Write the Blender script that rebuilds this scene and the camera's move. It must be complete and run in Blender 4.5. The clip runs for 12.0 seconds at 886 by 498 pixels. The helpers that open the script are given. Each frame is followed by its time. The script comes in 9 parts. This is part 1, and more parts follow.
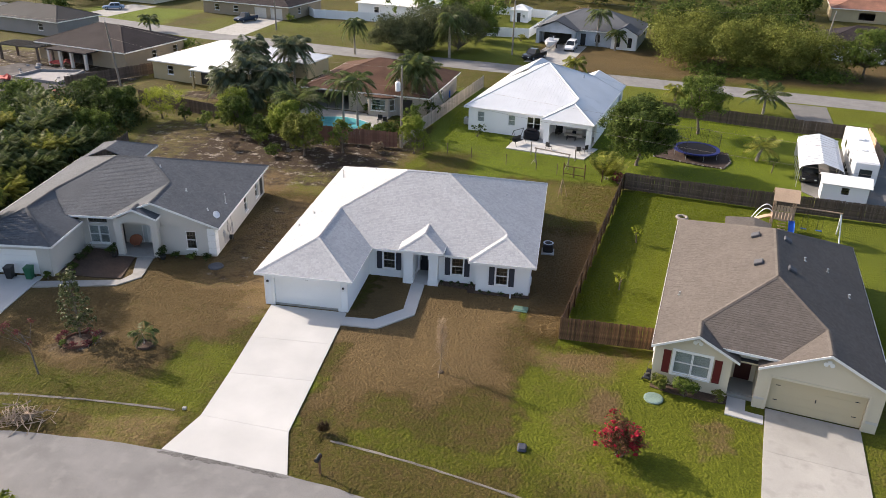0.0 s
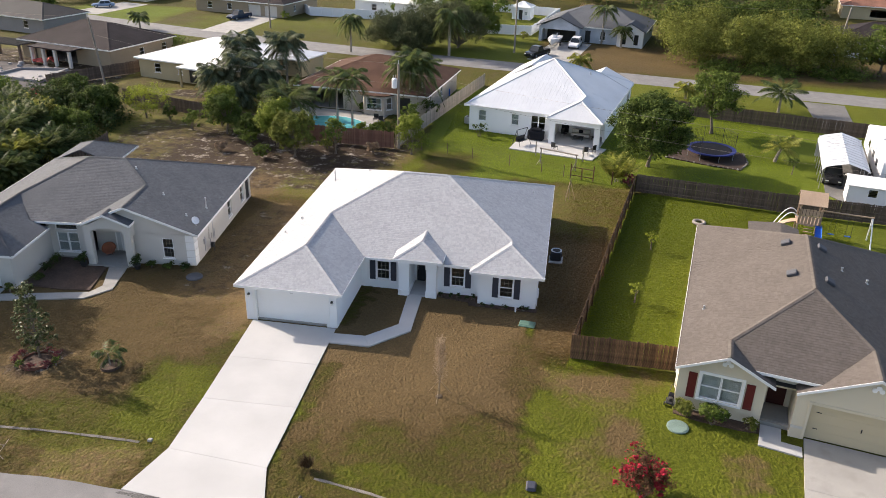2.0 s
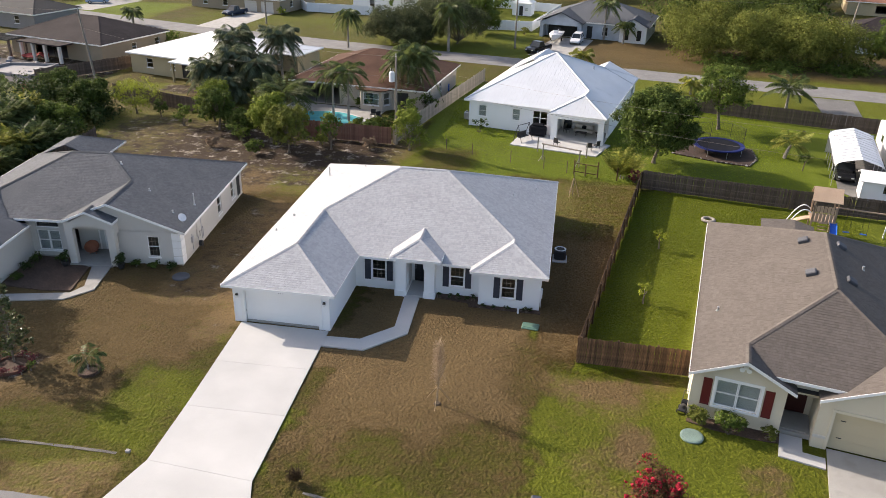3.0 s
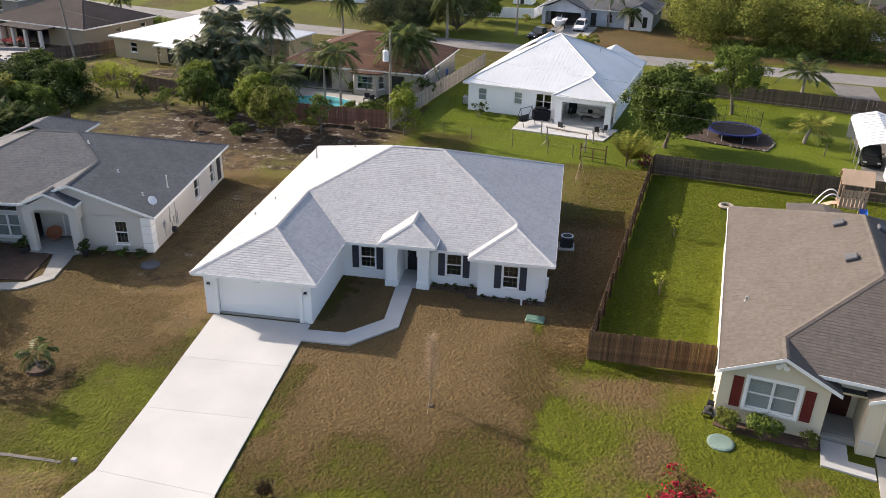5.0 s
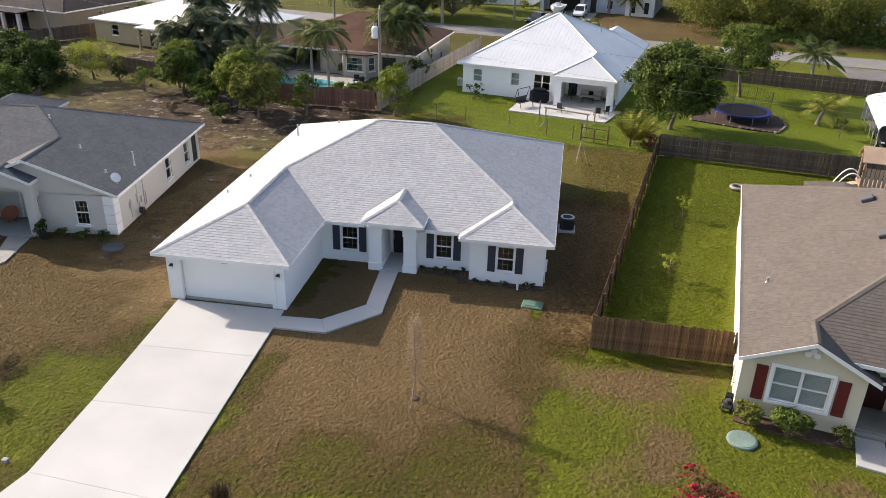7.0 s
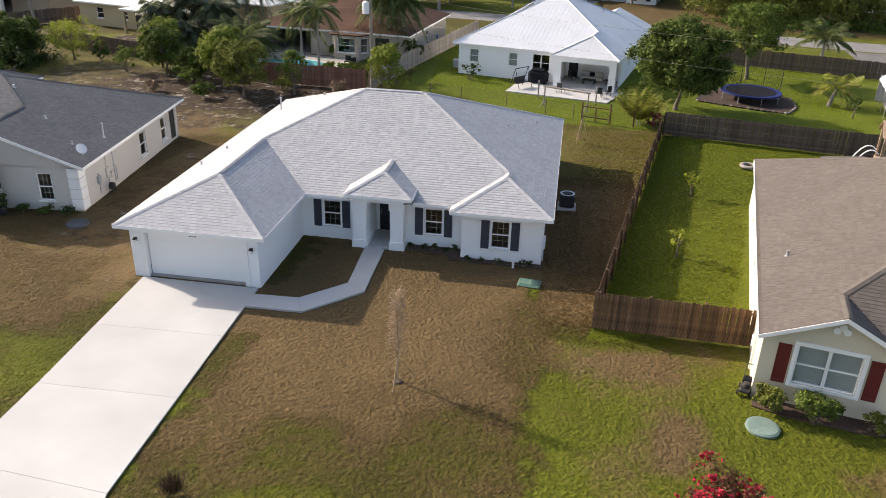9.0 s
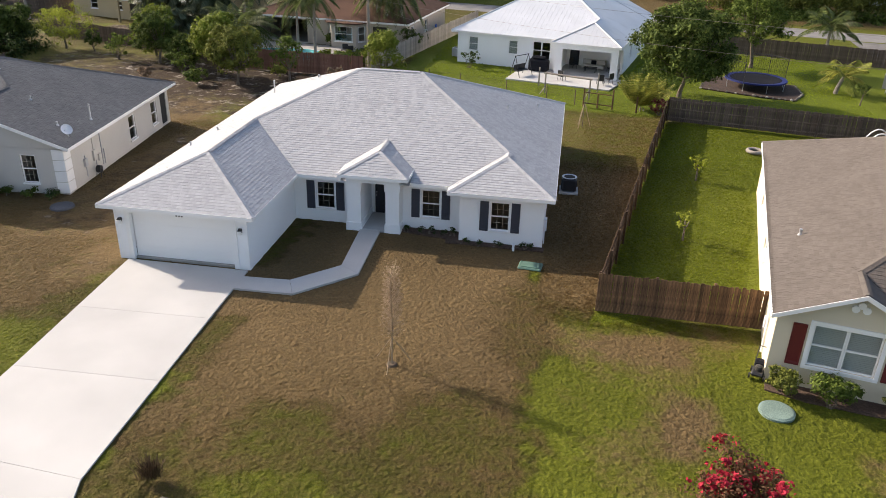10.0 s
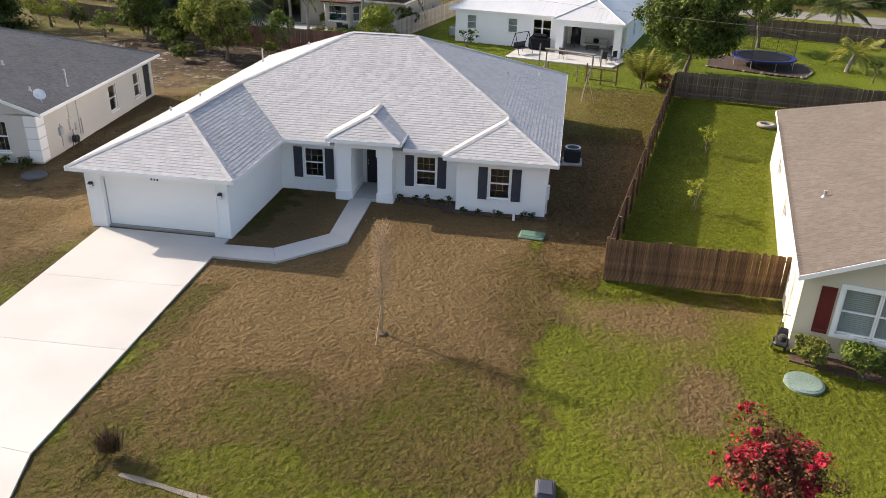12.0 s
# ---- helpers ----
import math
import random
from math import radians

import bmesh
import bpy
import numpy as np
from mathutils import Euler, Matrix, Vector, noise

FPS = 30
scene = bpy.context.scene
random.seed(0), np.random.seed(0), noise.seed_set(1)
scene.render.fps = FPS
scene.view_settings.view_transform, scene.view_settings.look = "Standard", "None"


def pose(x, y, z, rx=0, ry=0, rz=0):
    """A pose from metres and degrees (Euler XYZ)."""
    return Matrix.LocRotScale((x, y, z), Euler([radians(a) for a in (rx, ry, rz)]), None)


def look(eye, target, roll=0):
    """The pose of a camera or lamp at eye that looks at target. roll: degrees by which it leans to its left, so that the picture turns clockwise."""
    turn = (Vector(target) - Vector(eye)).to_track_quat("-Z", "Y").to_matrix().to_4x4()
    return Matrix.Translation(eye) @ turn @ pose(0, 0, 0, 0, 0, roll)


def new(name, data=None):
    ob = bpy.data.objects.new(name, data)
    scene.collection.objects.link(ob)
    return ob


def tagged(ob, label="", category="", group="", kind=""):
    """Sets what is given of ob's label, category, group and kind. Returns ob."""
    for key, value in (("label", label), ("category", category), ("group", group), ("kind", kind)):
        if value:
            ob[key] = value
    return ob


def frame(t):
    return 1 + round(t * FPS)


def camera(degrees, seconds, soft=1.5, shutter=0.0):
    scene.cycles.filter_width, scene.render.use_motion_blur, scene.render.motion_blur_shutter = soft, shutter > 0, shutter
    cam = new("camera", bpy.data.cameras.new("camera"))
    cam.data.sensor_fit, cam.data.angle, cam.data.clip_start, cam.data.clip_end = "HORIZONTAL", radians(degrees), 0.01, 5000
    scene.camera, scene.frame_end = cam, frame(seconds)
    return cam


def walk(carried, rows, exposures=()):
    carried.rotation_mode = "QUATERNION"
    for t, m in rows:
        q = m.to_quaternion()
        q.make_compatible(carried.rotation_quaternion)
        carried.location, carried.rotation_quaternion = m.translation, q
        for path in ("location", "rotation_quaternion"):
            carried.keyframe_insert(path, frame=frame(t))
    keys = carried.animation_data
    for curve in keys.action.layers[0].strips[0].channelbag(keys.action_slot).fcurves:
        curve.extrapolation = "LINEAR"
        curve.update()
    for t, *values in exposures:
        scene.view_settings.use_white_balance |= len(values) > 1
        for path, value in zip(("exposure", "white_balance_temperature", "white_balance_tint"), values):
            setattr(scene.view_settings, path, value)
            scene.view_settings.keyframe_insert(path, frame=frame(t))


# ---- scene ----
cam = camera(59.4, 12.0, 0.75)
PATH = [
    (0, (1.477, -52.655, 28.889), (1.2, -50.874, 28.024), 1.6),
    (0.5, (1.336, -51.436, 28.522), (1.058, -49.653, 27.66), 1.5),
    (1, (1.137, -50.31, 28.115), (0.86, -48.526, 27.253), 1.6),
    (1.5, (0.965, -48.994, 27.606), (0.687, -47.21, 26.745), 1.5),
    (2, (0.828, -47.82, 27.071), (0.549, -46.036, 26.211), 1.5),
    (2.5, (0.679, -46.538, 26.434), (0.399, -44.754, 25.574), 1.5),
    (3, (0.522, -45.483, 25.786), (0.244, -43.698, 24.927), 1.5),
    (5, (0.215, -41.367, 22.824), (-0.064, -39.582, 21.965), 1.5),
    (5.5, (0.23, -40.427, 22.091), (-0.049, -38.642, 21.233), 1.5),
    (6, (0.208, -39.635, 21.457), (-0.07, -37.85, 20.598), 1.5),
    (6.5, (0.247, -38.831, 20.719), (-0.03, -37.046, 19.861), 1.5),
    (7, (0.302, -38.039, 20.044), (0.026, -36.254, 19.185), 1.5),
    (9, (0.487, -35.564, 17.432), (0.211, -33.778, 16.576), 1.6),
    (9.5, (0.524, -35.099, 16.734), (0.246, -33.313, 15.88), 1.6),
    (10, (0.487, -34.623, 15.995), (0.211, -32.836, 15.141), 1.6),
    (10.5, (0.494, -34.215, 15.36), (0.218, -32.429, 14.505), 1.6),
    (11, (0.473, -33.773, 14.659), (0.199, -31.987, 13.802), 1.6),
    (11.5, (0.421, -33.383, 14.192), (0.151, -31.597, 13.334), 1.8),
    (12, (0.406, -33.021, 13.736), (0.134, -31.234, 12.881), 1.7),
]
walk(cam, [(t, look(eye, target, roll)) for t, eye, target, roll in PATH], [(0.0, 0.71, 6650, 13), (9.0, 0.69, 6750, 13), (10.8, 0.70, 6850, 13), (12.0, 0.80, 6950, 13)])
# world and sun: low sun from behind the house and to its garage side
SUN_EL, SUN_AZ = radians(27.6), radians(22.0)
SUN_WAY = Vector((math.cos(SUN_AZ) * math.cos(SUN_EL), -math.sin(SUN_AZ) * math.cos(SUN_EL), -math.sin(SUN_EL)))
world = bpy.data.worlds.new("sky")
scene.world = world
world.use_nodes = True
wn = world.node_tree
sky = wn.nodes.new("ShaderNodeTexSky")
sky.sky_type, sky.sun_disc = "NISHITA", False
sky.sun_elevation, sky.sun_rotation = SUN_EL, math.atan2(-SUN_WAY.x, -SUN_WAY.y)
sky.air_density, sky.dust_density = 1.0, 3.0
wn.links.new(sky.outputs[0], wn.nodes["Background"].inputs[0])
wn.nodes["Background"].inputs[1].default_value = 0.165
sun_data = bpy.data.lights.new("sun", "SUN")
sun_data.energy, sun_data.angle, sun_data.color = 4.8, radians(0.6), (1.0, 0.905, 0.785)
sun = new("sun", sun_data)
sun.matrix_world = look((-60, 40, 60), Vector((-60, 40, 60)) + SUN_WAY)


# ---- materials ----
def mat(name, c1, c2, scale=3.0, rough=0.8, bump=0.15, fine=40.0, metal=0.0, coarse=0.35, vary=0.0, island=0.0, stain=None, spec=0.4, streak=1.0, depth=0.02):
    """Grain between c1 and c2 at one scale, broad weathering at another, fine relief, and a change of value from piece to piece."""
    m = bpy.data.materials.new(name)
    m.use_nodes = True
    t = m.node_tree
    n, l = t.nodes, t.links
    p = n["Principled BSDF"]
    co = n.new("ShaderNodeTexCoord")
    mp = n.new("ShaderNodeMapping")
    mp.inputs["Scale"].default_value = (1, 1, streak)
    l.new(co.outputs["Object"], mp.inputs[0])
    a = n.new("ShaderNodeTexNoise")
    a.inputs["Scale"].default_value, a.inputs["Detail"].default_value = fine, 5
    b = n.new("ShaderNodeTexNoise")
    b.inputs["Scale"].default_value, b.inputs["Detail"].default_value = scale * 0.3, 6
    for x in (a, b):
        l.new(mp.outputs[0], x.inputs["Vector"])
    mx = n.new("ShaderNodeMix")
    mx.data_type = "RGBA"
    mx.inputs[6].default_value, mx.inputs[7].default_value = (*c1, 1), (*c2, 1)
    r = n.new("ShaderNodeMapRange")
    r.inputs[1].default_value, r.inputs[2].default_value = 0.3, 0.7
    l.new(a.outputs[0], r.inputs[0])
    l.new(r.outputs[0], mx.inputs[0])
    r2 = n.new("ShaderNodeMapRange")
    r2.inputs[1].default_value, r2.inputs[2].default_value = 0.3, 0.7
    r2.inputs[3].default_value, r2.inputs[4].default_value = 1.0 - coarse, 1.0 + coarse * 0.5
    l.new(b.outputs[0], r2.inputs[0])
    val = r2.outputs[0]
    for amount, node, sock in ((vary, "ShaderNodeObjectInfo", "Random"), (island, "ShaderNodeNewGeometry", "Random Per Island")):
        if amount:
            o = n.new(node)
            q = n.new("ShaderNodeMapRange")
            q.inputs[3].default_value, q.inputs[4].default_value = 1 - amount, 1 + amount
            l.new(o.outputs[sock], q.inputs[0])
            k = n.new("ShaderNodeMath")
            k.operation = "MULTIPLY"
            l.new(val, k.inputs[0])
            l.new(q.outputs[0], k.inputs[1])
            val = k.outputs[0]
    hs = n.new("ShaderNodeHueSaturation")
    l.new(mx.outputs[2], hs.inputs["Color"])
    l.new(val, hs.inputs["Value"])
    col = hs.outputs[0]
    if stain:
        c = n.new("ShaderNodeTexNoise")
        c.inputs["Scale"].default_value, c.inputs["Detail"].default_value = scale * 0.8, 7
        l.new(mp.outputs[0], c.inputs["Vector"])
        r3 = n.new("ShaderNodeMapRange")
        r3.inputs[1].default_value, r3.inputs[2].default_value = 0.52, 0.75
        l.new(c.outputs[0], r3.inputs[0])
        m3 = n.new("ShaderNodeMix")
        m3.data_type = "RGBA"
        m3.inputs[7].default_value = (*stain, 1)
        l.new(r3.outputs[0], m3.inputs[0])
        l.new(col, m3.inputs[6])
        col = m3.outputs[2]
    l.new(col, p.inputs["Base Color"])
    p.inputs["Roughness"].default_value, p.inputs["Metallic"].default_value = rough, metal
    p.inputs["Specular IOR Level"].default_value = spec
    if bump:
        bp = n.new("ShaderNodeBump")
        bp.inputs["Strength"].default_value, bp.inputs["Distance"].default_value = bump, depth
        l.new(a.outputs[0], bp.inputs["Height"])
        l.new(bp.outputs[0], p.inputs["Normal"])
    return m


def leaf_mat(name, c1, c2, vary=0.35, trans=0.22, rough=0.75):
    m = bpy.data.materials.new(name)
    m.use_nodes = True
    n, l = m.node_tree.nodes, m.node_tree.links
    p, out = n["Principled BSDF"], n["Material Output"]
    g = n.new("ShaderNodeNewGeometry")
    mx = n.new("ShaderNodeMix")
    mx.data_type = "RGBA"
    mx.inputs[6].default_value, mx.inputs[7].default_value = (*c1, 1), (*c2, 1)
    l.new(g.outputs["Random Per Island"], mx.inputs[0])
    co = n.new("ShaderNodeTexCoord")
    ns = n.new("ShaderNodeTexNoise")
    ns.inputs["Scale"].default_value = 0.9
    l.new(co.outputs["Object"], ns.inputs["Vector"])
    r = n.new("ShaderNodeMapRange")
    r.inputs[1].default_value, r.inputs[2].default_value = 0.3, 0.7
    r.inputs[3].default_value, r.inputs[4].default_value = 1 - vary, 1 + vary
    l.new(ns.outputs[0], r.inputs[0])
    hs = n.new("ShaderNodeHueSaturation")
    l.new(mx.outputs[2], hs.inputs["Color"])
    l.new(r.outputs[0], hs.inputs["Value"])
    l.new(hs.outputs[0], p.inputs["Base Color"])
    p.inputs["Roughness"].default_value = rough
    p.inputs["Specular IOR Level"].default_value = 0.12
    tr = n.new("ShaderNodeBsdfTranslucent")
    l.new(hs.outputs[0], tr.inputs[0])
    ad = n.new("ShaderNodeMixShader")
    ad.inputs[0].default_value = trans
    l.new(p.outputs[0], ad.inputs[1])
    l.new(tr.outputs[0], ad.inputs[2])
    l.new(ad.outputs[0], out.inputs[0])
    return m


def ground_mat(name, attribute_only=False):
    """Grass from green to straw by the attribute dry, bare sand by the attribute sand."""
    m = bpy.data.materials.new(name)
    m.use_nodes = True
    n, l = m.node_tree.nodes, m.node_tree.links
    p = n["Principled BSDF"]
    co = n.new("ShaderNodeNewGeometry")
    def noise_at(scale, detail=5, rough=0.6):
        x = n.new("ShaderNodeTexNoise")
        x.inputs["Scale"].default_value, x.inputs["Detail"].default_value, x.inputs["Roughness"].default_value = scale, detail, rough
        l.new(co.outputs["Position"], x.inputs["Vector"])
        return x.outputs[0]
    def mix(fac, a, b):
        x = n.new("ShaderNodeMix")
        x.data_type = "RGBA"
        for s, v in ((0, fac), (6, a), (7, b)):
            if isinstance(v, tuple):
                x.inputs[s].default_value = (*v, 1)
            else:
                l.new(v, x.inputs[s])
        return x.outputs[2]
    def ramp(v, lo, hi, a=0.0, b=1.0):
        x = n.new("ShaderNodeMapRange")
        for i, k in enumerate((lo, hi, a, b)):
            x.inputs[i + 1].default_value = k
        l.new(v, x.inputs[0])
        return x.outputs[0]
    def math_(op, a, b):
        x = n.new("ShaderNodeMath")
        x.operation = op
        for i, v in enumerate((a, b)):
            if isinstance(v, float):
                x.inputs[i].default_value = v
            else:
                l.new(v, x.inputs[i])
        return x.outputs[0]
    dry = n.new("ShaderNodeAttribute")
    dry.attribute_name = "dry"
    sand = n.new("ShaderNodeAttribute")
    sand.attribute_name = "sand"
    clump = noise_at(0.5, 6, 0.7)
    fine = noise_at(9.0, 4, 0.65)
    tuft = noise_at(2.6, 5, 0.7)
    blade = noise_at(28.0, 3, 0.7)
    d = math_("ADD", dry.outputs["Fac"], math_("MULTIPLY", math_("ADD", math_("MULTIPLY", clump, 0.48), math_("ADD", math_("MULTIPLY", tuft, 0.40), math_("MULTIPLY", fine, 0.12))), 2.3))
    d = ramp(d, 1.33, 1.97)
    green = mix(ramp(fine, 0.3, 0.7), (0.178, 0.204, 0.014), (0.290, 0.320, 0.028))
    lush = mix(ramp(fine, 0.3, 0.7), (0.195, 0.265, 0.016), (0.325, 0.405, 0.034))
    deep = mix(ramp(fine, 0.3, 0.7), (0.112, 0.122, 0.008), (0.178, 0.192, 0.014))
    green = mix(math_("MULTIPLY", ramp(dry.outputs["Fac"], 0.12, 0.4), ramp(sand.outputs["Fac"], -0.1, 0.1, 1.0, 0.0)), green, deep)
    green = mix(ramp(dry.outputs["Fac"], -0.3, 0.05), lush, green)
    straw = mix(ramp(fine, 0.3, 0.7), (0.168, 0.114, 0.040), (0.256, 0.175, 0.066))
    bleached = mix(ramp(fine, 0.3, 0.7), (0.275, 0.186, 0.083), (0.392, 0.268, 0.123))
    pale = math_("MAXIMUM", ramp(dry.outputs["Fac"], 0.8, 1.02), ramp(sand.outputs["Fac"], -0.1, 0.1))
    straw = mix(pale, straw, bleached)
    grass = mix(d, green, straw)
    s = math_("ADD", sand.outputs["Fac"], math_("MULTIPLY", noise_at(0.9, 7, 0.7), 1.1))
    s = ramp(s, 1.0, 1.3)
    earth = mix(ramp(noise_at(0.8, 8, 0.72), 0.54, 0.66), (0.105, 0.070, 0.045), (0.86, 0.76, 0.66))
    col = mix(s, grass, earth)
    hs = n.new("ShaderNodeHueSaturation")
    thatch = ramp(dry.outputs["Fac"], -0.3, 0.15, 1.5, 1.0) if attribute_only else ramp(dry.outputs["Fac"], -0.3, 0.15, 0.95, 1.0)
    l.new(col, hs.inputs["Color"])
    l.new(math_("MULTIPLY", thatch, math_("MULTIPLY", ramp(blade, 0.3, 0.7, 0.74, 1.24), ramp(noise_at(0.13, 6), 0.3, 0.7, 0.80 * (0.53 if attribute_only else 0.43), 1.1 * (0.53 if attribute_only else 0.43)))), hs.inputs["Value"])
    l.new(hs.outputs[0], p.inputs["Base Color"])
    p.inputs["Roughness"].default_value = 0.95
    p.inputs["Specular IOR Level"].default_value = 0.15
    b1 = n.new("ShaderNodeBump")
    b1.inputs["Strength"].default_value, b1.inputs["Distance"].default_value = 1.0, 0.13
    l.new(math_("ADD", math_("MULTIPLY", noise_at(5.5, 2, 0.5), 1.3), math_("ADD", math_("MULTIPLY", fine, 0.7), math_("MULTIPLY", blade, 0.3))), b1.inputs["Height"])
    if attribute_only:
        tr = n.new("ShaderNodeBsdfTranslucent")
        l.new(hs.outputs[0], tr.inputs[0])
        ms = n.new("ShaderNodeMixShader")
        ms.inputs[0].default_value = 0.62
        l.new(p.outputs[0], ms.inputs[1])
        l.new(tr.outputs[0], ms.inputs[2])
        l.new(ms.outputs[0], n["Material Output"].inputs[0])
    else:
        l.new(b1.outputs[0], p.inputs["Normal"])
    return m


def glass_mat(name, tint=(0.75, 0.8, 0.8)):
    m = bpy.data.materials.new(name)
    m.use_nodes = True
    p = m.node_tree.nodes["Principled BSDF"]
    p.inputs["Base Color"].default_value = (*tint, 1)
    p.inputs["Roughness"].default_value, p.inputs["Transmission Weight"].default_value, p.inputs["IOR"].default_value = 0.02, 1.0, 1.45
    return m


def water_mat(name):
    m = mat(name, (0.10, 0.42, 0.46), (0.14, 0.50, 0.52), 0.8, 0.05, 0.12, 2.0, coarse=0.15)
    m.node_tree.nodes["Principled BSDF"].inputs["Specular IOR Level"].default_value = 0.5
    return m


M_GROUND = ground_mat("lawn_and_sand")
M_BLADE = ground_mat("grass_blade", True)
M_ASPHALT = mat("old_asphalt", (0.142, 0.137, 0.135), (0.198, 0.192, 0.188), 1.5, 0.9, 0.25, 55, coarse=0.2, stain=(0.198, 0.192, 0.186))
M_PATCH = mat("broken_asphalt", (0.055, 0.053, 0.05), (0.16, 0.155, 0.15), 4, 0.95, 0.6, 12, coarse=0.3)
M_CONC = mat("bright_concrete", (0.398, 0.394, 0.385), (0.450, 0.446, 0.436), 1.2, 0.85, 0.08, 45, coarse=0.10, vary=0.03)
M_CONC_OLD = mat("weathered_concrete", (0.285, 0.272, 0.25), (0.345, 0.332, 0.31), 1.5, 0.9, 0.12, 40, coarse=0.12, stain=(0.25, 0.238, 0.218), vary=0.05)
M_SWALE = mat("ditch_concrete", (0.10, 0.09, 0.075), (0.21, 0.19, 0.165), 2.5, 0.9, 0.3, 25, coarse=0.4)
M_STUCCO = mat("white_stucco", (0.85, 0.85, 0.855), (0.89, 0.89, 0.895), 1.0, 0.85, 0.25, 60, coarse=0.05)
M_TRIM = mat("white_trim_paint", (0.84, 0.83, 0.815), (0.87, 0.86, 0.845), 1.0, 0.45, 0.03, 30, coarse=0.04)
M_CREAM = mat("cream_stucco", (0.60, 0.53, 0.40), (0.66, 0.59, 0.46), 1.0, 0.85, 0.25, 60, coarse=0.06)
M_BEIGE = mat("pale_beige_stucco", (0.53, 0.50, 0.46), (0.59, 0.56, 0.515), 1.0, 0.85, 0.25, 60, coarse=0.07)
M_TAN = mat("tan_painted_steel", (0.50, 0.42, 0.28), (0.54, 0.46, 0.31), 1.0, 0.5, 0.05, 30, coarse=0.05)
M_KHAKI = mat("khaki_stucco", (0.29, 0.235, 0.165), (0.34, 0.275, 0.195), 1.0, 0.85, 0.2, 60, coarse=0.08)
M_WARM = mat("pale_warm_stucco", (0.44, 0.385, 0.32), (0.50, 0.44, 0.37), 1.0, 0.85, 0.2, 60, coarse=0.08)
M_GREYWALL = mat("grey_stucco", (0.22, 0.21, 0.21), (0.27, 0.26, 0.26), 1.0, 0.85, 0.2, 60, coarse=0.08)
M_YELLOW = mat("faded_yellow_stucco", (0.40, 0.33, 0.20), (0.46, 0.38, 0.24), 1.0, 0.85, 0.2, 60, coarse=0.08)
M_SH_LIGHT = mat("light_grey_shingle", (0.328, 0.333, 0.346), (0.446, 0.452, 0.468), 2.0, 0.92, 0.4, 30, coarse=0.05, vary=0.09, island=0.09, depth=0.01, spec=0.15)
M_SH_GREY = mat("grey_shingle", (0.071, 0.075, 0.084), (0.121, 0.127, 0.138), 1.6, 0.92, 0.4, 30, coarse=0.12, vary=0.12, island=0.12, depth=0.01, spec=0.15)
M_SH_TAN = mat("brown_grey_shingle", (0.094, 0.081, 0.072), (0.148, 0.129, 0.116), 1.6, 0.92, 0.4, 30, coarse=0.08, vary=0.10, island=0.10, depth=0.01, spec=0.15)
M_SH_BROWN = mat("red_brown_shingle", (0.068, 0.036, 0.025), (0.122, 0.070, 0.050), 1.5, 0.92, 0.4, 12, coarse=0.25, island=0.12, spec=0.1)
M_SH_DUSK = mat("dark_brown_shingle", (0.024, 0.019, 0.020), (0.050, 0.041, 0.042), 1.5, 0.92, 0.4, 12, coarse=0.25, island=0.12, spec=0.1)
M_METAL = mat("white_metal_roof", (0.50, 0.52, 0.55), (0.55, 0.565, 0.59), 0.8, 0.45, 0.03, 10, metal=0.0, coarse=0.08, stain=(0.46, 0.48, 0.505))
M_WHITE_ROOF = mat("white_flat_roof", (0.70, 0.70, 0.685), (0.76, 0.76, 0.745), 0.8, 0.6, 0.05, 10, coarse=0.08)
M_BAR = mat("pale_tan_bar", (0.42, 0.39, 0.32), (0.48, 0.45, 0.38), 2.0, 0.5, 0.02, 20, coarse=0.05)
M_SHUTTER = mat("navy_shutter", (0.035, 0.038, 0.055), (0.05, 0.052, 0.07), 2.0, 0.5, 0.1, 30, coarse=0.1)
M_SHUT_RED = mat("dark_red_shutter", (0.105, 0.012, 0.013), (0.135, 0.018, 0.018), 2.0, 0.5, 0.1, 30, coarse=0.1)
M_DOOR = mat("black_door_paint", (0.016, 0.017, 0.022), (0.022, 0.023, 0.03), 2.0, 0.35, 0.04, 30, coarse=0.1)
M_BLACK = mat("black_metal", (0.018, 0.018, 0.02), (0.03, 0.03, 0.032), 3.0, 0.45, 0.05, 30, coarse=0.1)
M_DARK = mat("dark_interior", (0.035, 0.033, 0.03), (0.05, 0.048, 0.045), 1.0, 0.9, 0.1, 20, coarse=0.2)
M_STEEL = mat("galvanised_steel", (0.42, 0.43, 0.45), (0.52, 0.53, 0.55), 3.0, 0.45, 0.05, 25, metal=0.7, coarse=0.15)
M_GLASS = glass_mat("window_glass")
M_FROST = mat("frosted_lamp_glass", (0.78, 0.78, 0.76), (0.82, 0.82, 0.80), 3, 0.3, 0.0, 20, coarse=0.05)
M_BLIND = mat("white_blind", (0.55, 0.56, 0.55), (0.62, 0.63, 0.62), 2.0, 0.7, 0.1, 30, coarse=0.05)
M_WOOD_OLD = mat("weathered_brown_fence", (0.078, 0.041, 0.022), (0.235, 0.138, 0.072), 2.0, 0.9, 0.45, 14, coarse=0.45, vary=0.42, streak=0.25)
M_WOOD_DARK = mat("dark_weathered_fence", (0.080, 0.058, 0.045), (0.17, 0.124, 0.097), 2.0, 0.9, 0.35, 14, coarse=0.35, vary=0.25, streak=0.25)
M_WOOD_RED = mat("red_stained_fence", (0.18, 0.085, 0.058), (0.26, 0.14, 0.10), 2.0, 0.9, 0.3, 14, coarse=0.25, vary=0.2, streak=0.25)
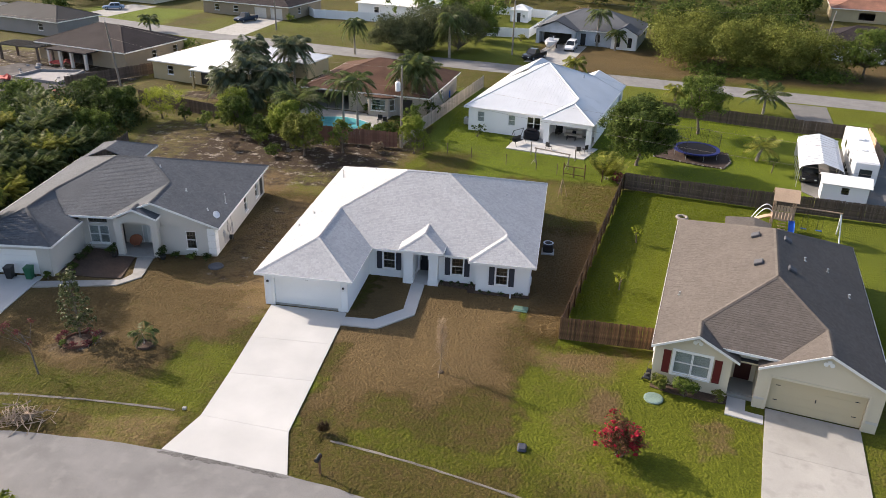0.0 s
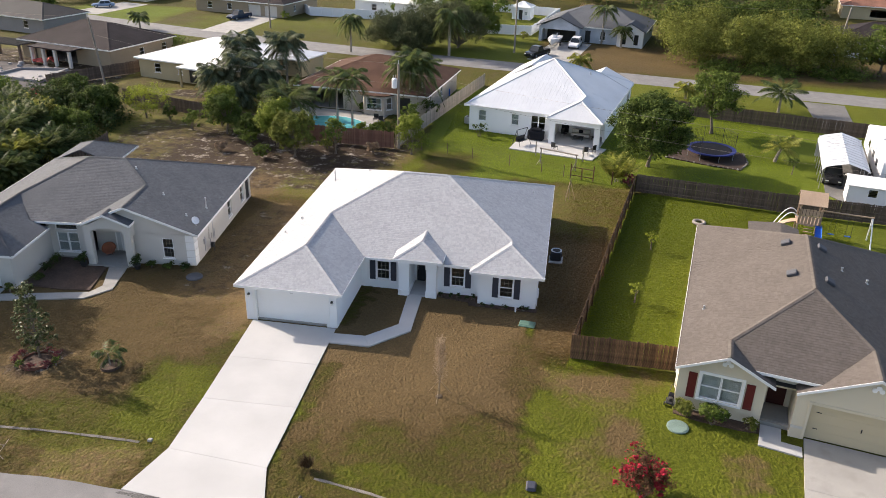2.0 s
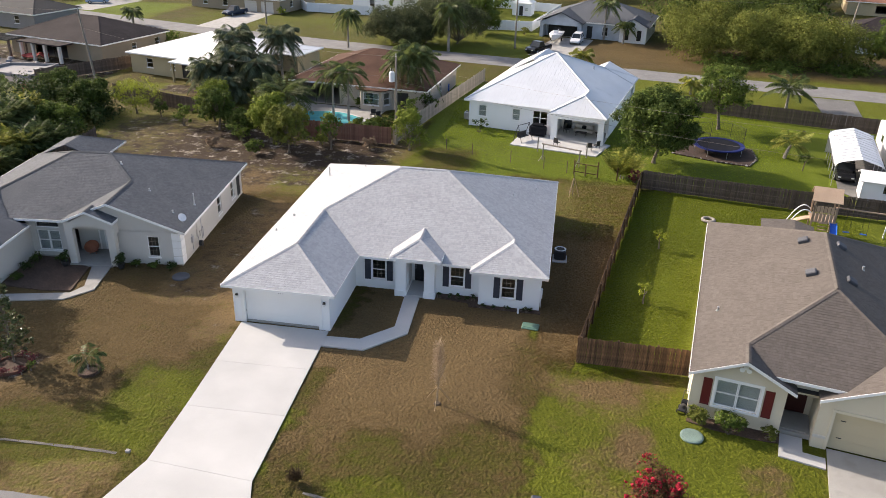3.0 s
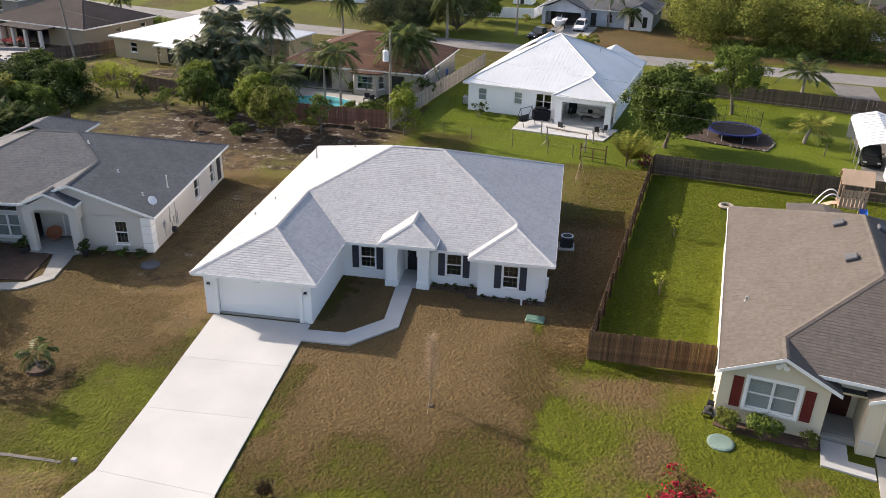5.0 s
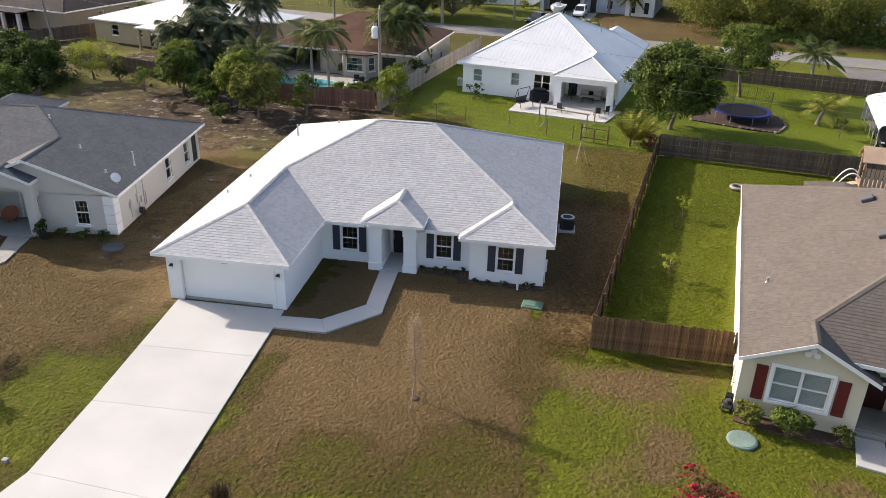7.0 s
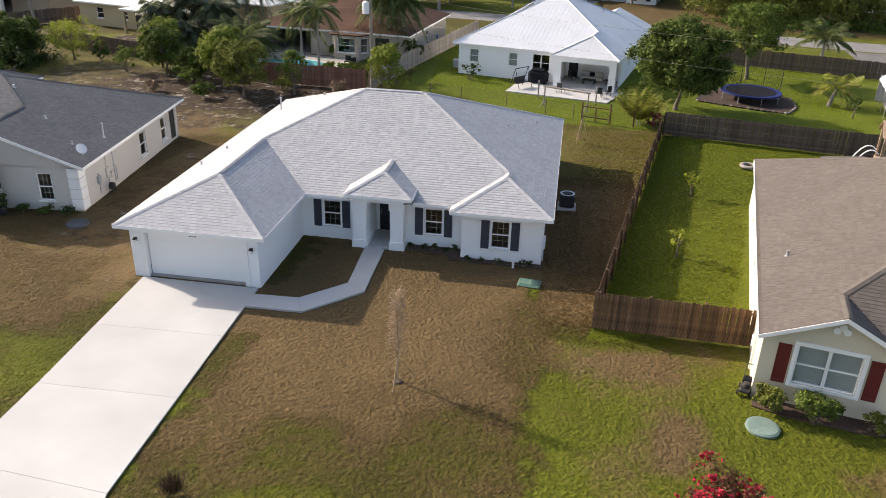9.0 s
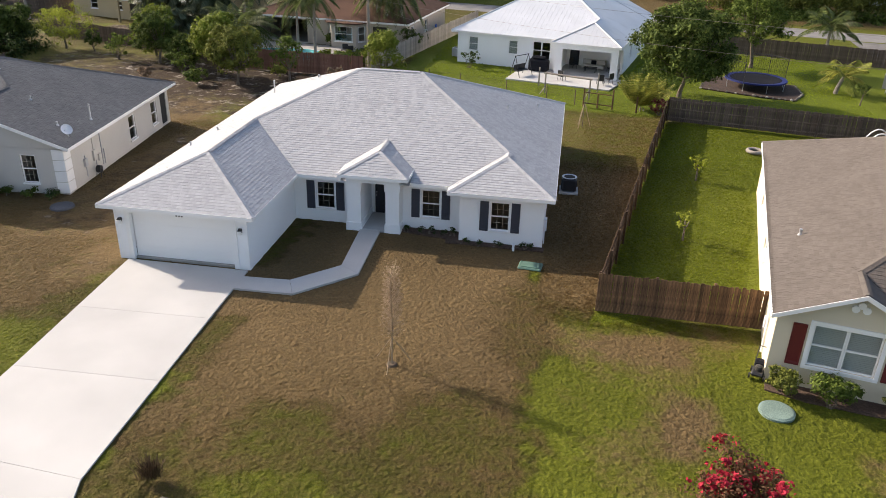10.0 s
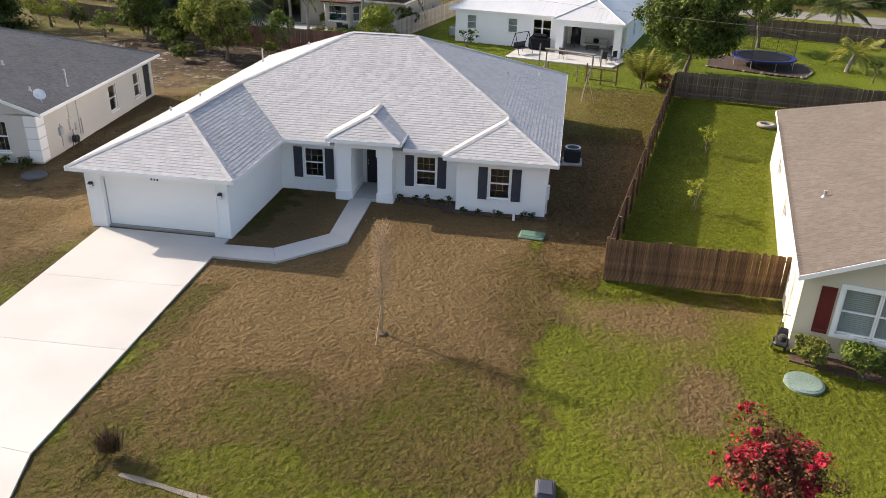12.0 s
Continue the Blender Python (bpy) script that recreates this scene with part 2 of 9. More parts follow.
M_WOOD_GREY = mat("silver_grey_fence", (0.27, 0.235, 0.20), (0.39, 0.345, 0.30), 2.0, 0.9, 0.3, 14, coarse=0.25, vary=0.2, streak=0.25)
M_WOOD_PALE = mat("pale_tan_timber", (0.36, 0.25, 0.17), (0.48, 0.35, 0.25), 2.0, 0.85, 0.25, 14, coarse=0.2, vary=0.12, streak=0.3)
M_POLE = mat("grey_utility_pole", (0.20, 0.17, 0.145), (0.32, 0.28, 0.24), 2.0, 0.9, 0.35, 18, coarse=0.25, streak=0.1)
M_VINYL = mat("white_vinyl", (0.76, 0.77, 0.80), (0.80, 0.81, 0.84), 1.0, 0.4, 0.03, 20, coarse=0.05, vary=0.03)
M_BARK = mat("grey_bark", (0.10, 0.08, 0.06), (0.22, 0.18, 0.14), 4.0, 0.95, 0.6, 14, coarse=0.3, streak=0.3)
M_PALMBARK = mat("palm_bark", (0.22, 0.19, 0.16), (0.36, 0.32, 0.28), 4.0, 0.95, 0.5, 10, coarse=0.25, streak=2.5)
M_MULCH = mat("red_brown_mulch_and_shaded_soil", (0.040, 0.024, 0.016), (0.115, 0.074, 0.053), 3.0, 0.95, 0.8, 14, coarse=0.3)
M_GREENLID = mat("green_plastic_lid", (0.085, 0.165, 0.12), (0.13, 0.22, 0.165), 2.0, 0.5, 0.1, 20, coarse=0.2)
M_SEPTIC = mat("pale_green_lid", (0.085, 0.135, 0.115), (0.23, 0.31, 0.27), 2.5, 0.7, 0.15, 26, coarse=0.25)
M_SLATE = mat("dark_slate_plastic", (0.060, 0.062, 0.072), (0.10, 0.104, 0.116), 2.0, 0.85, 0.15, 20, coarse=0.25)
M_GRAVEL = mat("grey_gravel", (0.09, 0.087, 0.084), (0.17, 0.163, 0.156), 2.0, 0.95, 0.5, 16, coarse=0.2)
M_WATER = water_mat("pool_water")
M_BLUE = mat("blue_plastic", (0.02, 0.10, 0.42), (0.03, 0.13, 0.5), 2.0, 0.4, 0.03, 20, coarse=0.1)
M_NET = mat("black_mat", (0.012, 0.013, 0.017), (0.02, 0.021, 0.026), 2.0, 1.0, 0.1, 60, coarse=0.1, spec=0.05)
M_PAD = mat("dark_blue_pad", (0.008, 0.014, 0.09), (0.012, 0.02, 0.12), 2.0, 0.6, 0.03, 20, coarse=0.1, spec=0.2)
M_BIN_G = mat("green_bin_plastic", (0.015, 0.10, 0.05), (0.02, 0.13, 0.07), 2.0, 0.5, 0.05, 20, coarse=0.1)
M_RUBBER = mat("tyre_rubber", (0.018, 0.018, 0.018), (0.03, 0.03, 0.03), 3.0, 0.8, 0.2, 30, coarse=0.2)
M_CAR_DARK = mat("black_car_paint", (0.012, 0.013, 0.016), (0.016, 0.017, 0.02), 1.0, 0.22, 0.0, 20, coarse=0.05)
M_CAR_BLUE = mat("blue_car_paint", (0.012, 0.022, 0.045), (0.016, 0.028, 0.056), 1.0, 0.22, 0.0, 20, coarse=0.05)
M_CAR_SILVER = mat("pale_blue_car_paint", (0.22, 0.29, 0.42), (0.25, 0.33, 0.46), 1.0, 0.25, 0.0, 20, coarse=0.05)
M_CAR_WHITE = mat("white_car_paint", (0.62, 0.63, 0.65), (0.68, 0.68, 0.70), 1.0, 0.25, 0.0, 20, coarse=0.04)
M_CARGLASS = mat("dark_car_glass", (0.02, 0.025, 0.03), (0.03, 0.035, 0.04), 1.0, 0.05, 0.0, 20, coarse=0.05)
M_TERRA = mat("terracotta", (0.28, 0.10, 0.05), (0.36, 0.14, 0.08), 3.0, 0.85, 0.2, 20, coarse=0.2)
M_REDCLOTH = mat("orange_red_netting", (0.42, 0.07, 0.06), (0.52, 0.10, 0.08), 3.0, 0.8, 0.2, 20, coarse=0.2)
L_DARK = leaf_mat("dark_leaf", (0.030, 0.050, 0.010), (0.125, 0.165, 0.036), trans=0.3)
L_MID = leaf_mat("mid_leaf", (0.048, 0.080, 0.015), (0.165, 0.212, 0.042), trans=0.3)
L_LIME = leaf_mat("yellow_green_leaf", (0.10, 0.14, 0.016), (0.22, 0.25, 0.04))
L_OLIVE = leaf_mat("olive_leaf", (0.082, 0.097, 0.018), (0.205, 0.220, 0.046))
L_PALM = leaf_mat("palm_leaf", (0.042, 0.062, 0.020), (0.142, 0.170, 0.058), rough=0.5, trans=0.3)
L_PALM_Y = leaf_mat("yellowing_palm_leaf", (0.12, 0.14, 0.025), (0.31, 0.30, 0.065), rough=0.5, trans=0.35)
L_HEDGE = leaf_mat("shaded_hedge_leaf", (0.018, 0.034, 0.010), (0.060, 0.086, 0.022))
L_RED = leaf_mat("crimson_flower", (0.22, 0.012, 0.025), (0.52, 0.040, 0.068))
L_PURPLE = leaf_mat("dusky_red_leaf", (0.10, 0.025, 0.03), (0.22, 0.07, 0.07))
L_DRY = leaf_mat("dry_twig_leaf", (0.16, 0.11, 0.07), (0.30, 0.22, 0.15))


# ---- building tools ----
def part(name, bm, material, parent, label="", smooth=False):
    """Links a bmesh (or a ready mesh) as one mesh object under a thing or a part."""
    if isinstance(bm, bmesh.types.BMesh):
        me = bpy.data.meshes.new(name)
        bm.normal_update()
        bm.to_mesh(me)
        bm.free()
    else:
        me = bm
    if material is not None and not me.materials:
        me.materials.append(material)
    if smooth:
        me.shade_smooth()
    ob = new(name, me)
    ob.parent = parent
    return tagged(ob, label)


def thing(name, m, label, category, group="", kind=""):
    ob = new(name)
    ob.empty_display_size = 0.3
    ob.matrix_world = m
    return tagged(ob, label, category, group, kind)


def solo(name, bm, material, m, label, category, group="", kind="", smooth=False):
    ob = part(name, bm, material, None, label, smooth)
    ob.matrix_world = m
    return tagged(ob, "", category, group, kind)


def pydata(name, verts, faces):
    me = bpy.data.meshes.new(name)
    me.from_pydata(verts, [], faces)
    return me


def quads_mesh(name, v):
    """A mesh of loose quads from an array of shape (n, 4, 3)."""
    v = np.asarray(v, dtype=np.float32)
    n = len(v)
    me = bpy.data.meshes.new(name)
    me.vertices.add(n * 4)
    me.vertices.foreach_set("co", v.reshape(-1))
    me.loops.add(n * 4)
    me.loops.foreach_set("vertex_index", np.arange(n * 4, dtype=np.int32))
    me.polygons.add(n)
    me.polygons.foreach_set("loop_start", np.arange(0, n * 4, 4, dtype=np.int32))
    me.update(calc_edges=True)
    return me


def box(bm, x0, y0, z0, x1, y1, z1, m=None):
    vs = [bm.verts.new((x, y, z)) for z in (z0, z1) for x, y in ((x0, y0), (x1, y0), (x1, y1), (x0, y1))]
    for f in ((3, 2, 1, 0), (4, 5, 6, 7), (0, 1, 5, 4), (1, 2, 6, 5), (2, 3, 7, 6), (3, 0, 4, 7)):
        bm.faces.new([vs[i] for i in f])
    if m is not None:
        bmesh.ops.transform(bm, matrix=m, verts=vs)
    return vs


def bevel(bm, w=0.02, seg=1):
    bmesh.ops.bevel(bm, geom=bm.edges[:] , offset=w, segments=seg, affect="EDGES", profile=0.5)
    return bm


def boxed(*args, w=0.0, m=None):
    bm = bmesh.new()
    box(bm, *args, m=m)
    if w:
        bevel(bm, w)
    return bm


def tube(bm, a, b, r0, r1=None, seg=8):
    """A capped tapered tube between two points."""
    a, b = Vector(a), Vector(b)
    r1 = r0 if r1 is None else r1
    q = (b - a).to_track_quat("Z", "Y").to_matrix()
    rings = []
    for c, r in ((a, r0), (b, r1)):
        rings.append([bm.verts.new(c + q @ Vector((r * math.cos(k), r * math.sin(k), 0))) for k in (2 * math.pi * i / seg for i in range(seg))])
    for i in range(seg):
        j = (i + 1) % seg
        bm.faces.new((rings[0][i], rings[0][j], rings[1][j], rings[1][i]))
    bm.faces.new(rings[0][::-1])
    bm.faces.new(rings[1])
    return bm


def tubes(segments, seg=8):
    bm = bmesh.new()
    for s in segments:
        tube(bm, *s, seg=seg)
    return bm


def sweep(pts, r, seg=6):
    """One unbroken tube along points."""
    bm = bmesh.new()
    rings = []
    n = len(pts)
    for i, p in enumerate(pts):
        d = (Vector(pts[min(i + 1, n - 1)]) - Vector(pts[max(i - 1, 0)])).normalized()
        a = d.cross(Vector((0, 0, 1)) if abs(d.z) < 0.9 else Vector((1, 0, 0))).normalized()
        b = a.cross(d)
        rings.append([bm.verts.new(Vector(p) + (a * math.cos(t) + b * math.sin(t)) * r) for t in np.linspace(0, 2 * math.pi, seg, endpoint=False)])
    for q, w in zip(rings, rings[1:]):
        for i in range(seg):
            bm.faces.new((q[i], q[(i + 1) % seg], w[(i + 1) % seg], w[i]))
    bm.faces.new(rings[0][::-1])
    bm.faces.new(rings[-1])
    return bm


def prism(poly, z0, z1):
    """An upright prism on a polygon given counter-clockwise."""
    bm = bmesh.new()
    lo = [bm.verts.new((x, y, z0)) for x, y in poly]
    hi = [bm.verts.new((x, y, z1)) for x, y in poly]
    bm.faces.new(lo[::-1])
    bm.faces.new(hi)
    for i in range(len(poly)):
        j = (i + 1) % len(poly)
        bm.faces.new((lo[i], lo[j], hi[j], hi[i]))
    return bm


def lathe(profile, seg=16):
    """A turned shape from (radius, height) pairs."""
    bm = bmesh.new()
    rings = [[bm.verts.new((r * math.cos(2 * math.pi * i / seg), r * math.sin(2 * math.pi * i / seg), z)) for i in range(seg)] for r, z in profile]
    for a, b in zip(rings, rings[1:]):
        for i in range(seg):
            j = (i + 1) % seg
            bm.faces.new((a[i], a[j], b[j], b[i]))
    bm.faces.new(rings[0][::-1])
    bm.faces.new(rings[-1])
    return bm


def spans(poly, b):
    """The stretches of a 2D polygon at height b."""
    xs = []
    for (x0, y0), (x1, y1) in zip(poly, poly[1:] + poly[:1]):
        if (y0 > b) != (y1 > b):
            xs.append(x0 + (b - y0) * (x1 - x0) / (y1 - y0))
    xs.sort()
    return list(zip(xs[::2], xs[1::2]))


def slope_frame(poly):
    """Origin, level axis, uphill axis and normal of a roof plane."""
    p = [Vector(v) for v in poly]
    nrm = Vector((0, 0, 0))
    for i in range(len(p)):
        nrm += p[i].cross(p[(i + 1) % len(p)])
    nrm.normalize()
    if nrm.z < 0:
        nrm = -nrm
    e = Vector((0, 0, 1)).cross(nrm).normalized()
    s = nrm.cross(e).normalized()
    low = min(p, key=lambda v: v.z)
    return low, e, s, nrm


TAB_H, TAB_SIZES, TAB_LIFTS = 0.18, (0.11, 0.15, 0.20, 0.26), (0.009, 0.011, 0.014)
TAB_F = [(0, 1, 2, 3), (4, 5, 1, 0), (4, 0, 3), (5, 2, 1)]


def tab_verts(w, lift):
    return [(0, 0, lift), (w, 0, lift), (w, TAB_H + 0.02, 0.001), (0, TAB_H + 0.02, 0.001), (0, 0, 0), (w, 0, 0)]


def shingle(planes, rnd, pick=None):
    """Rows of laminated tabs of uneven width and thickness over roof planes: joined verts and faces, and poses and sizes of the whole tabs on the planes in pick."""
    verts, faces, poses = [], [], []
    for k, poly in enumerate(planes):
        o, e, s, nrm = slope_frame(poly)
        flat = [((Vector(v) - o).dot(e), (Vector(v) - o).dot(s)) for v in poly]
        top = max(b for _, b in flat)
        turn = Matrix((e, s, nrm)).transposed()
        row = 0
        while row * TAB_H < top - 0.05:
            b0 = row * TAB_H
            b1 = min(b0 + TAB_H + 0.02, top)
            lo, hi = spans(flat, b0 + 0.004), spans(flat, b1 - 0.024)
            if len(lo) != len(hi):
                hi = lo
            for (l0, r0), (l1, r1) in zip(lo, hi):
                a = min(l0, l1) - rnd.uniform(0, 0.3)
                while a < max(r0, r1):
                    size, lift = rnd.choice(TAB_SIZES), rnd.choice(TAB_LIFTS)
                    w = size - 0.005
                    x0, x1 = max(a, l0), min(a + w, r0)
                    y0, y1 = max(a, l1), min(a + w, r1)
                    if x1 - x0 > 0.02 or y1 - y0 > 0.02:
                        x1, y1 = max(x1, x0), max(y1, y0)
                        if pick is not None and k in pick and x1 - x0 > w - 0.001 and y1 - y0 > w - 0.001 and len(poses) < 300:
                            poses.append((Matrix.Translation(o + e * a + s * b0) @ turn.to_4x4(), w, lift))
                        else:
                            i = len(verts)
                            for x, b, h in ((x0, b0, lift), (x1, b0, lift), (y1, b1, 0.001), (y0, b1, 0.001), (x0, b0, 0), (x1, b0, 0)):
                                verts.append(o + e * x + s * b + nrm * h)
                            faces += [tuple(i + q for q in f) for f in TAB_F]
                    a += size
            row += 1
    return verts, faces, poses


def roof_deck(planes, drop=0.10, sink=0.0):
    """Sheathing under the roof covering, with thickness."""
    bm = bmesh.new()
    for poly in planes:
        _, _, _, nrm = slope_frame(poly)
        pts = [Vector(v) for v in poly]
        c = sum(((pts[i] - pts[0]).cross(pts[(i + 1) % len(pts)] - pts[0]) for i in range(len(pts))), Vector())
        if c.z < 0:
            pts.reverse()
        hi = [bm.verts.new(v - Vector((0, 0, sink))) for v in pts]
        lo = [bm.verts.new(v - Vector((0, 0, sink + drop))) for v in pts]
        bm.faces.new(hi)
        bm.faces.new(lo[::-1])
        for i in range(len(hi)):
            j = (i + 1) % len(hi)
            bm.faces.new((hi[j], hi[i], lo[i], lo[j]))
    bmesh.ops.remove_doubles(bm, verts=bm.verts[:], dist=0.001)
    bm.verts.index_update()
    seen = {}
    for f in bm.faces[:]:
        seen.setdefault(tuple(sorted(v.index for v in f.verts)), []).append(f)
    twins = [f for fs in seen.values() if len(fs) > 1 for f in fs]
    if twins:
        bmesh.ops.delete(bm, geom=twins, context="FACES_ONLY")
    return bm


def caps(lines, w=0.15, step=0.2, h=0.03, rnd=None):
    """Overlapping cap pieces along hips and ridges."""
    bm = bmesh.new()
    for a, b in lines:
        a, b = Vector(a), Vector(b)
        d = (b - a)
        n = max(1, int(d.length / step))
        d.normalize()
        side = d.cross(Vector((0, 0, 1))).normalized()
        up = side.cross(d).normalized()
        if up.z < 0:
            up = -up
        for i in range(n):
            p = a + d * (i * step)
            q = p + d * (step * 1.15)
            drop = w * 0.36
            for s in (-1, 1):
                vs = [bm.verts.new(v) for v in (p + up * (h + 0.012), q + up * h, q + side * s * w + up * (h - drop), p + side * s * w + up * (h + 0.012 - drop))]
                bm.faces.new(vs if s > 0 else vs[::-1])
    return bm


def lattice(bm, us, zs, solid, d0, d1, m):
    """A slab of welded cells between depths d0 and d1: cell (i, j) is built where solid(i, j) holds."""
    made = {}
    def vert(i, j, k):
        if (i, j, k) not in made:
            made[i, j, k] = bm.verts.new(m @ Vector((us[i], d1 if k else d0, zs[j])))
        return made[i, j, k]
    nu, nz = len(us) - 1, len(zs) - 1
    ok = [[bool(solid(i, j)) for j in range(nz)] for i in range(nu)]
    def full(i, j):
        return 0 <= i < nu and 0 <= j < nz and ok[i][j]
    for i in range(nu):
        for j in range(nz):
            if not ok[i][j]:
                continue
            bm.faces.new((vert(i, j, 0), vert(i + 1, j, 0), vert(i + 1, j + 1, 0), vert(i, j + 1, 0)))
            bm.faces.new((vert(i, j, 1), vert(i, j + 1, 1), vert(i + 1, j + 1, 1), vert(i + 1, j, 1)))
            for (di, dj), (a, b) in (((-1, 0), ((i, j), (i, j + 1))), ((1, 0), ((i + 1, j + 1), (i + 1, j))), ((0, -1), ((i + 1, j), (i, j))), ((0, 1), ((i, j + 1), (i + 1, j + 1)))):
                if not full(i + di, j + dj):
                    bm.faces.new((vert(*a, 0), vert(*b, 0), vert(*b, 1), vert(*a, 1)))
    return bm


def wall_poly(p0, p1, z0, z1, holes=(), thick=0.2, start=0.0, end=0.0):
    """A wall between two plan points, its outer face on the line and its body to the left, with openings (u0, u1, z0, z1)."""
    p0, p1 = Vector((*p0, 0)), Vector((*p1, 0))
    d = (p1 - p0).normalized()
    length = (p1 - p0).length
    m = Matrix.Translation(p0) @ Matrix((d, Vector((-d.y, d.x, 0)), Vector((0, 0, 1)))).transposed().to_4x4()
    us = sorted({start, length + end, *(h[0] for h in holes), *(h[1] for h in holes)})
    zs = sorted({z0, z1, *(min(max(h[2], z0), z1) for h in holes), *(min(h[3], z1) for h in holes)})
    def solid(i, j):
        u, z = (us[i] + us[i + 1]) / 2, (zs[j] + zs[j + 1]) / 2
        return not any(h[0] < u < h[1] and h[2] < z < h[3] for h in holes)
    return lattice(bmesh.new(), us, zs, solid, 0.0, thick, m), m


def sash_window(house, m, u0, u1, z0, z1, nx=3, nz=2, frame_mat=None, blind=False, sill=True, halves=2):
    """A sash window in a wall's opening: one welded frame with its glazing bars, then panes, blind and sill."""
    fm = frame_mat or M_TRIM
    f, d0, d1 = 0.055, 0.05, 0.11
    hs = [(z0 + f) + (z1 - z0 - 2 * f) * i / halves for i in range(halves + 1)]
    ucuts, zcuts = [(u0, u0 + f), (u1 - f, u1)], [(z0, z0 + f), (z1 - f, z1)]
    for h in hs[1:-1]:
        zcuts.append((h - 0.03, h + 0.03))
    us, zs = sorted({c for q in ucuts for c in q}), sorted({c for q in zcuts for c in q})
    def solid(i, j):
        u, z = (us[i] + us[i + 1]) / 2, (zs[j] + zs[j + 1]) / 2
        return any(a < u < b for a, b in ucuts) or any(a < z < b for a, b in zcuts)
    w = part("window", lattice(bmesh.new(), us, zs, solid, d0, d1, m), fm, house)
    if nx > 1 or nz > 1:
        bars = bmesh.new()
        for i in range(1, nx):
            u = u0 + f + (u1 - u0 - 2 * f) * i / nx
            box(bars, u - 0.007, d1 - 0.02, z0 + f, u + 0.007, d1 + 0.001, z1 - f, m=m)
        for a, b in zip(hs, hs[1:]):
            for i in range(1, nz):
                z = a + (b - a) * i / nz
                box(bars, u0 + f, d1 - 0.018, z - 0.007, u1 - f, d1 - 0.001, z + 0.007, m=m)
        part("glazing_bar", bars, M_BAR, w, "thin pale glazing bars")
    for a, b in zip(hs, hs[1:]):
        part("pane", boxed(u0 + 0.02, d1 + 0.003, a - 0.01, u1 - 0.02, d1 + 0.009, b - 0.014, m=m), M_GLASS, w).visible_shadow = False
    if blind:
        bm = bmesh.new()
        n = max(4, int((z1 - z0) / 0.07))
        zz = [z0 + (z1 - z0) * i / n for i in range(n + 1)]
        for i in range(n):
            box(bm, u0 + 0.03, d1 + 0.05, zz[i] + 0.004, u1 - 0.03, d1 + 0.065, zz[i + 1] - 0.004, m=m)
        box(bm, (u0 + u1) / 2 - 0.01, d1 + 0.066, z0, (u0 + u1) / 2 + 0.01, d1 + 0.07, z1, m=m)
        tagged(part("blind", bm, M_BLIND, w, "white slatted blind"), kind="stuff")
    if sill:
        part("window_sill", boxed(u0 - 0.06, -0.06, z0 - 0.09, u1 + 0.06, 0.048, z0 - 0.004, m=m), fm, w)
    return w


def shutter(house, m, u0, u1, z0, z1, material, label, louvred=True):
    """A shutter in one piece: raised stiles and a ribbed or plain field."""
    n = int((z1 - z0 - 0.16) / 0.05)
    zs = [z0, z0 + 0.08] + [z0 + 0.08 + (z1 - z0 - 0.16) * i / n for i in range(1, n)] + [z1 - 0.08, z1]
    us = [u0, u0 + 0.06, u1 - 0.06, u1]
    bm = bmesh.new()
    def depth(i, j):
        edge = i in (0, 3) or j in (0, 1, len(zs) - 2, len(zs) - 1)
        return -0.042 if edge else (-0.036 if j % 2 and louvred else -0.026)
    v = [[bm.verts.new(m @ Vector((u, depth(i, j), z))) for j, z in enumerate(zs)] for i, u in enumerate(us)]
    w = [[bm.verts.new(m @ Vector((u, -0.003, z))) for z in (z0, z1)] for u in (u0, u1)]
    for i in range(3):
        for j in range(len(zs) - 1):
            bm.faces.new((v[i][j], v[i + 1][j], v[i + 1][j + 1], v[i][j + 1]))
    bm.faces.new([w[0][0], *[q for q in v[0]], w[0][1]])
    bm.faces.new([w[1][1], *[q for q in v[3][::-1]], w[1][0]])
    bm.faces.new([w[0][1], *[v[i][-1] for i in range(4)], w[1][1]])
    bm.faces.new([w[1][0], *[v[i][0] for i in (3, 2, 1, 0)], w[0][0]])
    part("shutter", bm, material, house, label)


def ring_caps(house, edges, z, material, h=0.17, t=0.03):
    """Fascia boards along eaves given as plan edges."""
    for (a, b) in edges:
        za = a[2] if len(a) > 2 else z
        zb = b[2] if len(b) > 2 else z
        p, q = Vector((a[0], a[1], za)), Vector((b[0], b[1], zb))
        d = Vector((q.x - p.x, q.y - p.y, 0)).normalized()
        nn = Vector((d.y, -d.x, 0))
        bm = bmesh.new()
        vs = [bm.verts.new(v) for v in (p + nn * 0.004, q + nn * 0.004, q + nn * t, p + nn * t)]
        lo = [bm.verts.new(v.co - Vector((0, 0, h))) for v in vs]
        bm.faces.new(vs[::-1])
        bm.faces.new(lo)
        for i in range(4):
            j = (i + 1) % 4
            bm.faces.new((vs[i], vs[j], lo[j], lo[i]))
        bmesh.ops.recalc_face_normals(bm, faces=bm.faces[:])
        part("fascia", bm, material, house)


def shingled_roof(house, planes, hips, material, seed, pick=None, deck_label=""):
    roof = part("roof", roof_deck(planes, 0.08, 0.02), material, house, deck_label)
    v, f, poses = shingle(planes, random.Random(seed), pick)
    tagged(part("shingle_field", pydata("shingles", v, f), material, roof), kind="stuff")
    tagged(part("hip_cap", caps(hips), material, roof), kind="stuff")
    if poses:
        shapes = {}
        for m, w, lift in poses:
            if (w, lift) not in shapes:
                shapes[w, lift] = pydata("shingle", tab_verts(w, lift), TAB_F)
                shapes[w, lift].materials.append(material)
            ob = part("shingle", shapes[w, lift], None, roof)
            ob.matrix_local = m
    return roof


